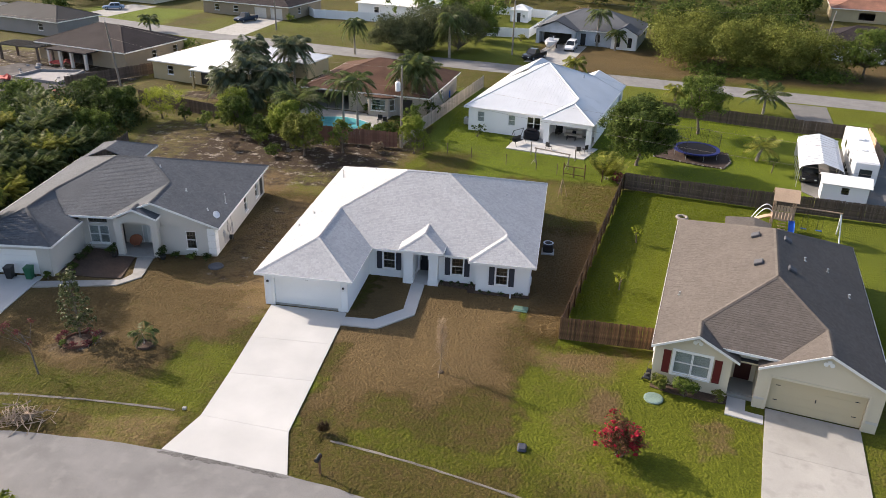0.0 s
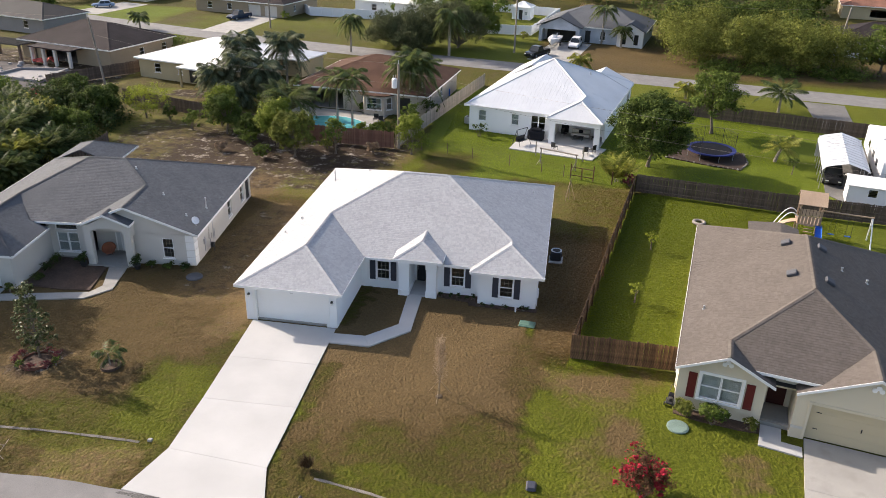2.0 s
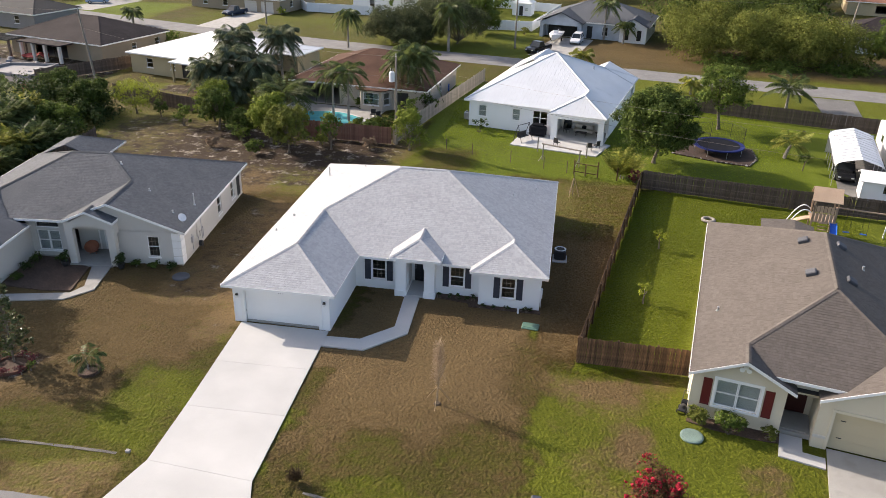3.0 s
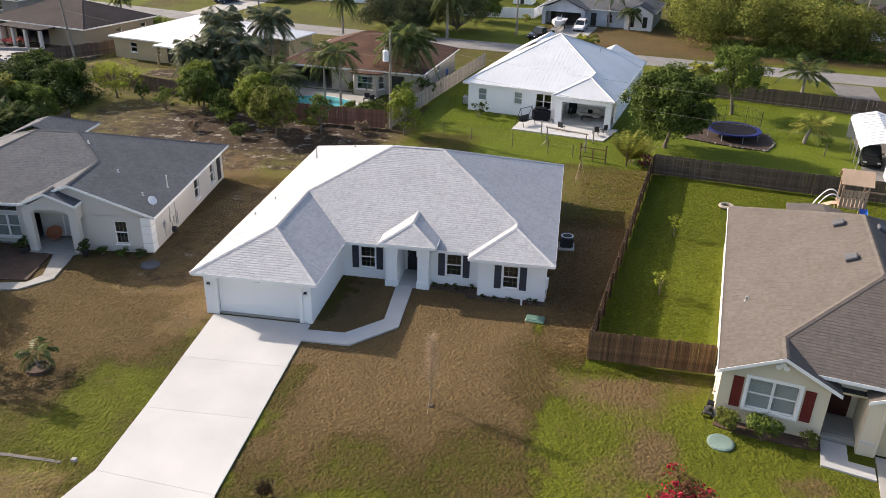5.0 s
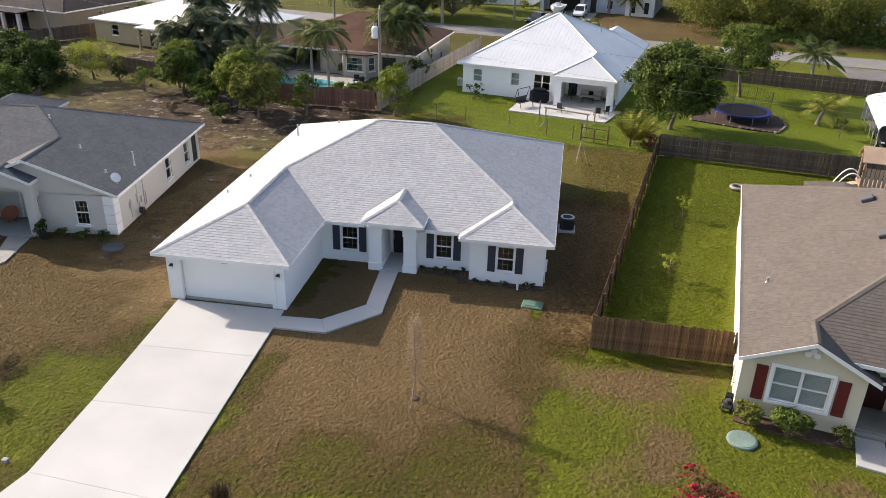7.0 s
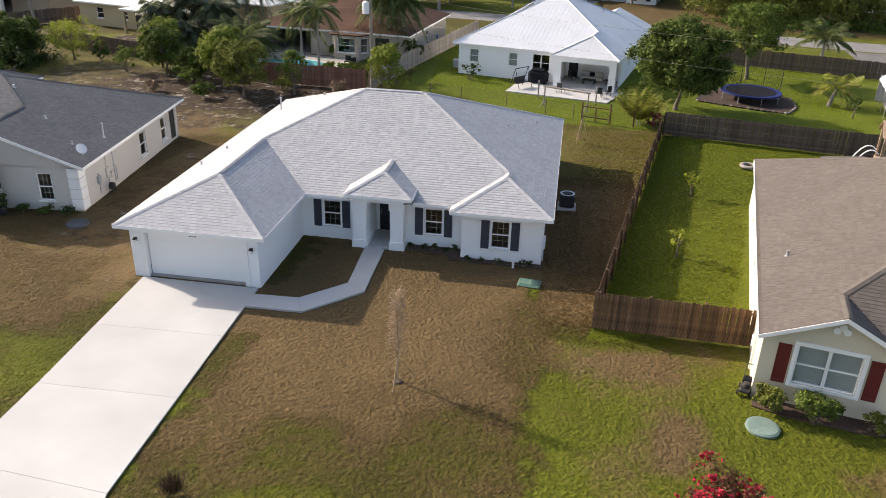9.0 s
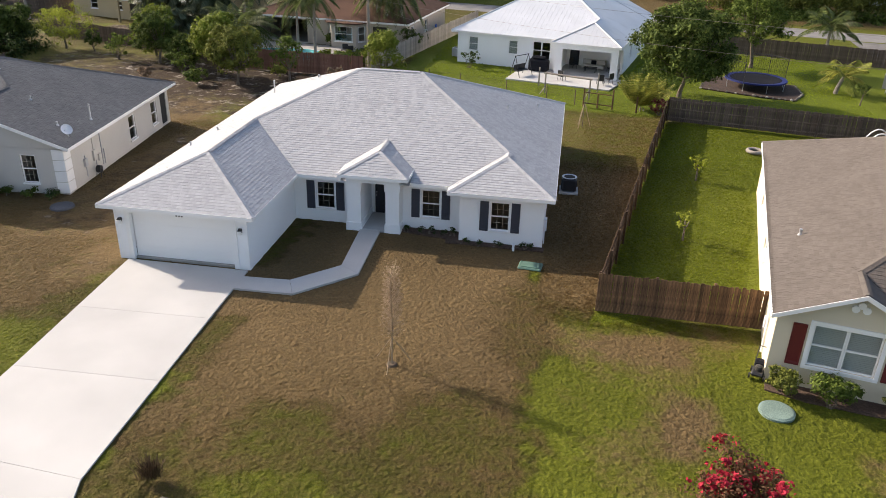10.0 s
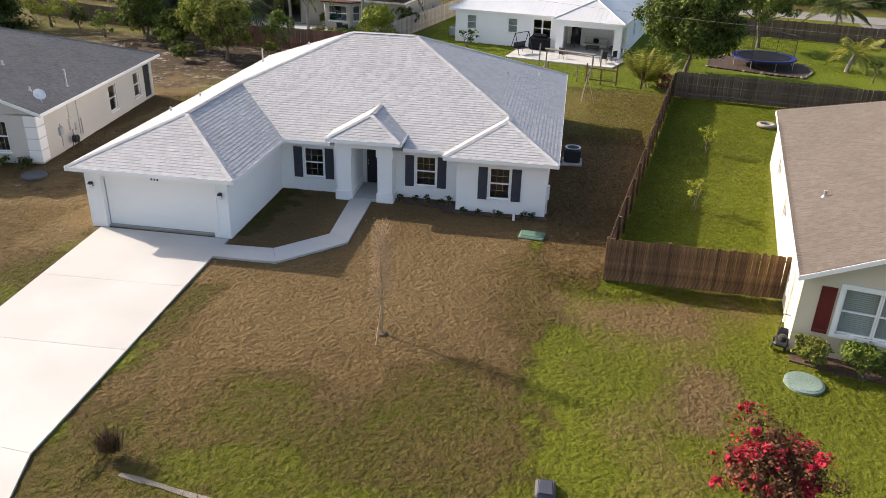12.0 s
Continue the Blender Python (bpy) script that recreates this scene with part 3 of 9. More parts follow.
def vent_pipe(house, x, y, z, h=0.45, r=0.05, material=None):
    bm = tubes([((0, 0, -0.1), (0, 0, h), r), ((0, 0, h - 0.02), (0, 0, h + 0.05), r * 1.3), ((0, 0, -0.05), (0, 0, 0.06), r * 2.4, r * 1.3)])
    bmesh.ops.translate(bm, verts=bm.verts[:], vec=(x, y, z))
    part("vent_pipe", bm, material or M_STEEL, house)


# ---- ground, roads, drives ----
def road_edge(x):
    """The house side's edge of the front street, a gentle bend."""
    c = min(max(x, -60.0), 45.0)
    y = -21.7 - 0.0066 * (c + 21.5) ** 2
    return y - 2 * 0.0066 * (c + 21.5) * (x - c)


def soft(v, lo, hi, s):
    k = np.clip((v - lo) / s + 0.5, 0, 1) * np.clip((hi - v) / s + 0.5, 0, 1)
    return k * k * (3 - 2 * k)


def lawn_state(x, y):
    """How dry and how sandy the ground is at plan points."""
    wob = np.array([noise.noise((a * 0.22, b * 0.22, 3.0)) + 0.6 * noise.noise((a * 0.7, b * 0.7, 9.0)) + 0.45 * noise.noise((a * 1.9, b * 1.9, 4.0)) for a, b in zip(x, y)])
    wx, wy = x + wob * 1.1, y + wob[::1] * 1.1
    dry = np.full(len(x), 0.42)
    sand = np.full(len(x), -0.15)
    def zone(arr, x0, x1, y0, y1, s, v):
        k = soft(wx, x0, x1, s) * soft(wy, y0, y1, s)
        arr += (v - arr) * k
    # back neighbours' lawns
    zone(dry, -15, 42, 26, 62, 1.0, -0.28)
    zone(dry, -62, -44, 40, 62, 3.0, 0.55)
    zone(dry, -58, -52, 44, 52, 2.0, 0.2)
    zone(dry, -130, -20, 85, 112, 4.0, 0.22)
    zone(dry, -106, -83, 96, 118, 3.0, -0.35)
    zone(dry, -60, -34, 84, 100, 6.0, 0.34)
    zone(dry, -83, -76, 98, 114, 2.0, 0.55)
    zone(dry, -30, -6, 82, 108, 4.0, 0.0)
    zone(dry, -4, 22, 78, 101, 3.0, 0.85)
    zone(dry, -22, 0, 108, 135, 2.0, 0.0)
    zone(dry, 6, 80, 58, 76, 3.0, 0.10)
    zone(dry, 20, 80, 78, 100, 4.0, 0.85)
    zone(dry, -46, -14.5, 15, 34, 2.0, 0.58)
    # the lot at the garage side
    zone(dry, -60, -19, -17, 22, 1.5, 0.88)
    zone(dry, -60, -19, -18.4, -15.2, 1.6, 0.36)
    zone(dry, -22.4, -18, -18.6, -10.4, 1.8, 0.18)
    zone(dry, -19.6, -18, -10.4, -7.0, 1.2, 0.45)
    zone(dry, -60, -19, -23, -18.8, 0.8, 0.68)
    zone(dry, -60, -19, -19.6, -18.4, 0.7, 0.36)
    # the middle lot
    zone(dry, -17.5, 0.4, -17, 18, 0.8, 0.94)
    zone(dry, -17.5, 0.2, -10.5, 18, 4.0, 1.08)
    zone(dry, -13, 0.3, -24, -14.5, 4.0, 0.86)
    zone(dry, -13.0, -11.9, -18.6, -13.0, 0.9, 0.12)
    zone(dry, -13.0, -11.6, -13.0, -9.5, 1.0, 0.5)
    zone(dry, -8.9, -6.4, -17.8, -14.4, 1.6, 0.42)
    zone(dry, -7.0, -5.0, -18.6, -16.8, 1.3, 0.48)
    zone(dry, -11.6, -9.6, -18.3, -16.6, 1.3, 0.40)
    zone(dry, -5.0, -3.0, -17.9, -15.2, 1.5, 0.36)
    zone(dry, -3.8, -0.3, -18.4, -12.6, 2.0, 0.52)
    zone(dry, -13, 0.3, -24, -18.6, 1.2, 0.56)
    zone(dry, -9.5, 1.0, -19.6, -17.9, 0.9, 0.26)
    zone(dry, -20, 9.0, 12.5, 25, 1.5, 0.56)
    zone(dry, -1, 9.5, 12.8, 24.5, 1.5, 0.52)
    zone(dry, -14, -8, 25, 33, 2.0, 0.4)
    zone(dry, -26, -13, 15, 26, 2.0, 0.42)
    zone(dry, -12.9, -12.0, -4.6, 1.2, 0.6, 0.5)
    zone(dry, -1.4, 2.4, -10.5, -3.4, 2.8, 0.74)
    zone(dry, -0.9, 0.2, -3.8, -2.5, 0.8, 0.2)
    # the lot at the fence side
    zone(dry, 0.25, 40, -30, -9.6, 1.6, 0.24)
    zone(dry, 1.6, 40, -10.5, -5.6, 1.6, 0.34)
    zone(dry, 6.0, 14, -22, -8.6, 2.6, 0.02)
    zone(dry, 2.4, 6.4, -10.0, -6.3, 2.6, 0.92)
    zone(dry, 4.2, 6.2, -14.6, -11.4, 2.2, 0.95)
    zone(dry, 2.0, 4.4, -17.0, -13.8, 1.6, 0.45)
    zone(dry, 0.25, 1.7, -18.6, -9.8, 1.2, 0.06)
    zone(dry, 1.5, 3.2, -13.6, -10.4, 1.8, 0.2)
    zone(dry, 10.6, 12.6, -16.6, -13.0, 1.5, 0.62)
    zone(dry, 2, 8, -24, -19, 3.0, 0.42)
    zone(dry, 2.2, 9.0, -6.6, -5.6, 0.8, 0.3)
    # beside the house up to the slanting fence, and the fenced lawn past it
    side = x - 0.179 * (y + 5.62) - 2.5
    strip_k = soft(side, -30, 0.0, 0.2) * soft(wy, -4.8, 13.0, 3.0) * soft(x, 0.1, 20, 0.2)
    dry += (0.98 - dry) * strip_k
    lawn_k = soft(side, 0.0, 80, 0.2) * soft(wy, -5.6, 24.6, 0.4)
    dry += (-0.07 - dry) * lawn_k
    zone(sand, -50, -15, 17, 38, 4.0, 0.62)
    zone(sand, -40, -18, 23, 34, 3.0, 0.78)
    zone(sand, -53, -45.5, 47, 52, 2.0, 0.75)
    zone(sand, -112, -62, 38, 72, 3.0, 0.75)
    zone(sand, -31, -28, -14, -11, 1.0, 0.7)
    zone(sand, -24, -20, -21.8, -19.5, 1.5, 0.35)
    zone(sand, -21.3, -19.0, -8, -4, 1.0, 0.42)
    zone(sand, -25.6, -20.0, -3.5, 14, 1.5, 0.5)
    zone(sand, 1.2, 14, -20, -6.0, 2.5, 0.08)
    zone(sand, -1, 9.0, 13.4, 25.0, 2.0, 0.06)
    return dry, sand


def relief(x, y):
    """Height of the tufted, slightly uneven turf, always just under the paving."""
    z = np.array([0.5 * noise.noise((a * 2.1, b * 2.1, 5.0)) + 0.6 * noise.noise((a * 4.1, b * 4.1, 2.0)) + 0.35 * noise.noise((a * 0.5, b * 0.5, 0.0)) for a, b in zip(x, y)])
    edge = np.array([road_edge(v) for v in x])
    dip = np.exp(-((y - edge - 3.5) / 0.9) ** 2) * ((x < -19.0) | (x > -10.6)) * (np.abs(x) < 70)
    return (-0.046 + 0.042 * np.clip(z, -1, 0.9)) * ((y < 60) & (np.abs(x) < 70)) - 0.14 * dip


gx = np.concatenate([np.arange(-66, -37, 0.75), np.arange(-37, 16, 0.16), np.arange(16, 45.01, 0.75)])
gx = np.concatenate([[-3000, -1200, -500, -300], np.arange(-220, -66.5, 4.0), gx, np.arange(48.5, 180, 4.0), [260, 500, 1200, 3000]])
gy = np.concatenate([[-3000, -1000, -400, -200, -120, -80, -60, -45, -36], np.arange(-30, -25, 0.75), np.arange(-25, 2, 0.16), np.arange(2, 62, 0.6), np.arange(64, 240, 4.0), [300, 500, 1000, 3000]])
X, Y = np.meshgrid(gx, gy)
X, Y = X.ravel(), Y.ravel()
Z = relief(X, Y)
me = bpy.data.meshes.new("ground")
nx_, ny_ = len(gx), len(gy)
idx = np.arange(nx_ * ny_).reshape(ny_, nx_)
f4 = np.stack([idx[:-1, :-1], idx[:-1, 1:], idx[1:, 1:], idx[1:, :-1]], -1).reshape(-1, 4)
me.vertices.add(len(X))
me.vertices.foreach_set("co", np.stack([X, Y, Z], 1).astype(np.float32).ravel())
me.loops.add(len(f4) * 4)
me.loops.foreach_set("vertex_index", f4.astype(np.int32).ravel())
me.polygons.add(len(f4))
me.polygons.foreach_set("loop_start", np.arange(0, len(f4) * 4, 4, dtype=np.int32))
me.update(calc_edges=True)
dry_v, sand_v = lawn_state(X, Y)
for nm, arr in (("dry", dry_v), ("sand", sand_v)):
    at = me.attributes.new(nm, "FLOAT", "POINT")
    at.data.foreach_set("value", arr.astype(np.float32))
me.shade_smooth()
me.materials.append(M_GROUND)
ground = tagged(new("ground", me), "patchy lawn of green and straw-dry grass with bare sand", "ground", kind="structure")


def strip(points, width, z0, z1, wobble=0.0, rnd=None):
    """A road along plan points, its left edge on them, with a slightly ragged edge."""
    bm = bmesh.new()
    rows = []
    n = len(points)
    for i, (x, y) in enumerate(points):
        a, b = points[max(i - 1, 0)], points[min(i + 1, n - 1)]
        d = Vector((b[0] - a[0], b[1] - a[1], 0)).normalized()
        r = Vector((d.y, -d.x, 0))
        w0 = rnd.uniform(-wobble, wobble) if rnd else 0
        w1 = rnd.uniform(-wobble, wobble) if rnd else 0
        p, q = Vector((x, y, 0)) + r * w0, Vector((x, y, 0)) + r * (width + w1)
        rows.append([bm.verts.new((p.x, p.y, z0)), bm.verts.new((p.x, p.y, z1)), bm.verts.new((q.x, q.y, z1)), bm.verts.new((q.x, q.y, z0))])
    for a, b in zip(rows, rows[1:]):
        for i in range(3):
            bm.faces.new((a[i], b[i], b[i + 1], a[i + 1]))
    bm.faces.new(rows[0])
    bm.faces.new(rows[-1][::-1])
    bmesh.ops.recalc_face_normals(bm, faces=bm.faces[:])
    return bm


rr = random.Random(5)
front_pts = [(x, road_edge(x)) for x in np.arange(-110, 70, 0.8)]
solo("road_front", strip(front_pts, 5.6, -0.2, 0.012, 0.07, rr), M_ASPHALT, Matrix(), "worn pale grey asphalt street with ragged edges", "road", kind="structure")


def back_line(x):
    return 82.5 - 0.178 * (x + 14) + (0.0009 * (x + 14) ** 2 if x < -14 else 0.0)


back_pts = [(x, back_line(x)) for x in np.arange(-190, 150, 2.0)]
solo("road_back", strip(back_pts, 6.6, -0.2, 0.012, 0.06, rr), M_ASPHALT, Matrix(), "pale grey asphalt street behind the back yards", "road", kind="structure")

# concrete-lined roadside ditch
for name, x0, x1 in (("swale_garage_side", -75, -19.3), ("swale_fence_side", -9.9, 12.5)):
    pts = [(x, road_edge(x) + 3.64) for x in np.arange(x0, x1, 0.6)]
    solo(name, strip(pts, 0.17, -0.3, -0.165, 0.03, rr), M_SWALE, Matrix(), "narrow weathered concrete ditch liner in the grass verge", "ditch", kind="structure")


def slab_pieces(name, polys, z, material, label, category, gap=0.012):
    """Concrete slabs, one piece each, on one paving."""
    ob = thing(name, Matrix(), label, category, kind="structure")
    for poly in polys:
        c = Vector((sum(p[0] for p in poly) / len(poly), sum(p[1] for p in poly) / len(poly)))
        pts = []
        for p in poly:
            d = c - Vector(p)
            pts.append(tuple(Vector(p) + d.normalized() * gap))
        part("slab", prism(pts, -0.12, z), material, ob)
    return ob


def lerp(a, b, t):
    return (a[0] + (b[0] - a[0]) * t, a[1] + (b[1] - a[1]) * t)


DL, DR = ((-18.62, -5.32), (-18.36, -9.78), (-18.1, -14.1), (-17.95, -18.5)), ((-12.86, -5.32), (-12.72, -9.6), (-12.56, -13.95), (-12.4, -18.95))
slab_pieces("driveway", [[DL[i + 1], DR[i + 1], DR[i], DL[i]] for i in range(3)] + [[(-18.75, road_edge(-18.7) + 0.03), (-11.25, road_edge(-11.2) + 0.03), DR[3], DL[3]]], 0.022, M_CONC,
            "bright white broom-finished concrete driveway in large slabs", "driveway")
slab_pieces("walkway", [[(-12.83, -7.05), (-10.2, -7.0), (-10.72, -5.82), (-12.83, -5.92)], [(-10.2, -7.0), (-7.95, -4.62), (-8.93, -3.95), (-10.72, -5.82)],
                        [(-7.95, -4.62), (-8.12, 0.2), (-9.16, 0.2), (-8.93, -3.95)]], 0.045, M_CONC, "angled white concrete front walk", "walkway", 0.006)
R_O, R_A = (8.9, -8.3), -12.0
R_M = pose(R_O[0], R_O[1], 0, 0, 0, R_A)


def at_frame(m, pts):
    return [tuple((m @ Vector((*p, 0))).xy) for p in pts]


slab_pieces("driveway_cream_house", [at_frame(R_M, q) for q in ([(6.75, -5.7), (12.2, -5.7), (12.1, -1.45), (6.8, -1.45)], [(6.75, -10.2), (12.3, -10.2), (12.2, -5.7), (6.75, -5.7)],
                                                                [(6.4, -15.4), (12.8, -16.6), (12.3, -10.2), (6.75, -10.2)])], 0.035, M_CONC_OLD, "grey concrete driveway with dark joints", "driveway")
slab_pieces("walkway_cream_house", [at_frame(R_M, q) for q in ([(4.5, -3.05), (6.72, -3.2), (6.72, -2.35), (5.65, -2.3), (5.65, -1.1), (4.55, -1.1)],)], 0.04, M_CONC, "short white concrete entry walk", "walkway")
L_O, L_A = (-25.9, 1.7), 6.0
L_M = pose(L_O[0], L_O[1], 0, 0, 0, L_A)
slab_pieces("driveway_grey_house", [at_frame(L_M, q) for q in ([(-18.2, -10.0), (-12.2, -10.0), (-12.1, -5.3), (-18.0, -5.3)], [(-18.6, -19.5), (-12.0, -19.5), (-12.2, -10.0), (-18.2, -10.0)])], 0.035, M_CONC, "white concrete driveway", "driveway")
slab_pieces("walkway_grey_house", [at_frame(L_M, q) for q in ([(-12.05, -7.05), (-6.0, -6.1), (-6.0, -5.2), (-12.05, -6.1)], [(-6.0, -6.1), (-4.6, -4.6), (-5.5, -4.2), (-6.0, -5.2)], [(-4.6, -4.6), (-5.0, -1.1), (-6.4, -1.1), (-5.5, -4.2)])], 0.04, M_CONC_OLD, "curved pale concrete front walk", "walkway", 0.006)


# worn dark patches where the drive meets the street
rp = random.Random(77)
for k in range(16):
    x = -18.6 + k * 0.47 + rp.uniform(-0.1, 0.1)
    n = 9
    w, h = rp.uniform(0.25, 0.5), rp.uniform(0.08, 0.28)
    pts = [(x + w * math.cos(a) * rp.uniform(0.6, 1.1), road_edge(x) - 0.2 + h * math.sin(a) * rp.uniform(0.6, 1.1)) for a in np.linspace(0, 2 * math.pi, n, endpoint=False)]
    solo("asphalt_patch", prism(pts, 0.0, 0.017 + 0.0004 * k), M_PATCH, Matrix(), "dark crumbled asphalt patch at the drive's foot", "road", kind="structure")


# ---- the white house in the middle ----
white_house = thing("house", Matrix(), "single-storey white stucco house with light grey hipped shingle roof", "house")
EZ = 2.72
xl, xr, yb = -19.62, 0.45, 17.7
RL, RR = (-11.22, 8.72, 6.24), (-7.72, 8.72, 6.24)
GF, GK = (-15.87, -1.92, 4.29), (-15.87, 4.0, 4.29)
WF, WK = (-2.07, 2.1, 3.806), (-2.07, 2.83, 3.806)
y0 = 0.2
PE, PX0, PX1, PY = 3.1, -10.08, -6.62, -0.4
PA, PB = (-8.35, 1.25, 3.9), (-8.35, 3.06, 3.9)


def main_y(z):
    return y0 + (z - EZ) * (8.72 - y0) / (6.24 - EZ)


planes = [
    [(xl, yb, EZ), (xl, -5.6, EZ), GF, GK, RL],
    [(xl, -5.6, EZ), (-12.32, -5.6, EZ), GF],
    [(-12.32, -5.6, EZ), (-12.32, y0, EZ), GK, GF],
    [(-12.32, y0, EZ), (PX0, y0, EZ), (PX0, main_y(PE), PE), PB, (PX1, main_y(PE), PE), (PX1, y0, EZ), (-4.64, y0, EZ), WK, RR, RL, GK],
    [(-4.64, y0, EZ), (-4.64, -0.55, EZ), WF, WK],
    [(-4.64, -0.55, EZ), (xr, -0.55, EZ), WF],
    [(xr, -0.55, EZ), (xr, yb, EZ), RR, WK, WF],
    [(xr, yb, EZ), (xl, yb, EZ), RL, RR],
    [(PX0, main_y(PE), PE), (PX0, PY, PE), PA, PB],
    [(PX0, PY, PE), (PX1, PY, PE), PA],
    [(PX1, PY, PE), (PX1, main_y(PE), PE), PB, PA],
]
hips = [((xl, -5.6, EZ), GF), ((-12.32, -5.6, EZ), GF), (GF, GK), (GK, RL), (RL, RR), (WK, RR), (WF, WK), ((xr, -0.55, EZ), WF), ((-4.64, -0.55, EZ), WF), ((xr, yb, EZ), RR), ((xl, yb, EZ), RL),
        ((PX0, PY, PE), PA), ((PX1, PY, PE), PA), (PA, PB)]
shingled_roof(white_house, planes, hips, M_SH_LIGHT, 11, pick={1}, deck_label="light grey architectural shingle roof")
ring_caps(white_house, [((xl, yb), (xl, -5.6)), ((xl, -5.6), (-12.32, -5.6)), ((-12.32, -5.6), (-12.32, y0)), ((-12.32, y0), (PX0, y0)), ((PX1, y0), (-4.64, y0)), ((-4.64, y0), (-4.64, -0.55)),
                        ((-4.64, -0.55), (xr, -0.55)), ((xr, -0.55), (xr, yb)), ((xr, yb), (xl, yb)),
                        ((PX0, main_y(PE), PE), (PX0, PY, PE)), ((PX0, PY, PE), (PX1, PY, PE)), ((PX1, PY, PE), (PX1, main_y(PE), PE))], EZ, M_TRIM)
part("soffit", prism([(xl, -5.6), (-12.32, -5.6), (-12.32, y0), (-4.64, y0), (-4.64, -0.55), (xr, -0.55), (xr, yb), (xl, yb)], 2.55, 2.565), M_TRIM, white_house)
part("porch_ceiling", prism([(PX0, PY), (PX1, PY), (PX1, y0 + 0.02), (PX0, y0 + 0.02)], 2.93, 2.942), M_TRIM, white_house)
part("floor_slab", prism([(-19.0, -5.1), (-12.9, -5.1), (-12.9, 1.1), (-4.0, 1.1), (-4.0, 0.1), (-0.1, 0.1), (-0.1, 16.9), (-19.0, 16.9)], -0.05, 0.06), M_CONC_OLD, white_house)
part("porch_floor", prism([(-9.4, 0.2), (-7.6, 0.2), (-7.6, 2.4), (-9.4, 2.4)], -0.05, 0.08), M_CONC, white_house)

# walls with openings; corner by corner
WH = 2.56
walls = [
    ((-19.09, -5.18), (-12.8, -5.18), [(0.74, 5.58, -0.1, 2.26)], 0, 0),
    ((-12.8, -5.18), (-12.8, 1.0), [], 0.2, 0),
    ((-12.8, 1.0), (-9.82, 1.0), [(1.16, 2.13, 0.66, 2.12)], -0.2, 0),
    ((-9.1, 2.4), (-7.84, 2.4), [(0.06, 1.2, -0.05, 2.2)], -0.2, 0.2),
    ((-7.14, 1.0), (-4.1, 1.0), [(0.96, 1.92, 0.66, 2.12)], 0, 0),
    ((-4.1, 1.0), (-4.1, 0.0), [], -0.2, 0),
    ((-4.1, 0.0), (0.0, 0.0), [(1.5, 2.44, 0.70, 2.18)], 0.2, 0),
    ((0.0, 0.0), (0.0, 17.2), [(9.0, 9.9, 1.0, 2.1)], 0.2, 0),
    ((0.0, 17.2), (-19.09, 17.2), [], 0.2, 0),
    ((-19.09, 17.2), (-19.09, -5.18), [], 0.2, -0.2),
]
wm = {}
for i, (p0, p1, holes, s, e) in enumerate(walls):
    bm, wm[i] = wall_poly(p0, p1, -0.05, WH, holes, 0.2, s, e)
    part("wall", bm, M_STUCCO, white_house)
SH = "dark navy louvred shutter"
for i, u0, u1, z0, z1 in ((2, 1.16, 2.13, 0.66, 2.12), (4, 0.96, 1.92, 0.66, 2.12), (6, 1.5, 2.44, 0.70, 2.18)):
    sash_window(white_house, wm[i], u0, u1, z0, z1, 3, 2)
    shutter(white_house, wm[i], u0 - 0.50, u0 - 0.08, z0 - 0.04, z1 + 0.02, M_SHUTTER, SH)
    shutter(white_house, wm[i], u1 + 0.08, u1 + 0.50, z0 - 0.04, z1 + 0.02, M_SHUTTER, SH)
sash_window(white_house, wm[7], 9.0, 9.9, 1.0, 2.1, 2, 2)

# entry: two stout columns with stepped caps and bases, side walls, door
for x0, x1, y1 in ((-9.82, -9.1, 2.6), (-7.84, -7.14, 2.6)):
    bm = bmesh.new()
    box(bm, x0, 0.2, 0.40, x1, y1, 2.18)
    box(bm, x0 - 0.05, 0.15, -0.05, x1 + 0.05, y1 - 0.1, 0.40)
    box(bm, x0 - 0.05, 0.15, 2.18, x1 + 0.05, y1 - 0.1, 2.56)
    part("column", bm, M_STUCCO, white_house, "square white stucco entry column")
part("porch_beam", boxed(-9.82, 0.12, 2.56, -7.14, 0.5, 2.93), M_STUCCO, white_house)
bm = bmesh.new()
box(bm, 0.06, 0.03, 0.06, 0.18, 0.12, 2.2, m=wm[3])
box(bm, 1.12, 0.03, 0.06, 1.2, 0.12, 2.2, m=wm[3])
box(bm, 0.18, 0.03, 2.12, 1.12, 0.12, 2.2, m=wm[3])
part("door_frame", bm, M_TRIM, white_house)
bm = bmesh.new()
box(bm, 0.19, 0.06, 0.07, 1.11, 0.10, 2.11, m=wm[3])
for a, b, c, d in ((0.28, 0.60, 0.25, 0.95), (0.70, 1.02, 0.25, 0.95), (0.28, 0.60, 1.1, 1.95), (0.70, 1.02, 1.1, 1.95)):
    box(bm, a, 0.045, c, b, 0.059, d, m=wm[3])
dr = part("front_door", bm, M_DOOR, white_house, "black panelled front door")
bm = bmesh.new()
box(bm, 0.24, 0.0, 1.02, 0.28, 0.058, 1.12, m=wm[3])
box(bm, 0.25, 0.02, 1.2, 0.29, 0.058, 1.27, m=wm[3])
part("door_handle", bm, M_STEEL, dr)

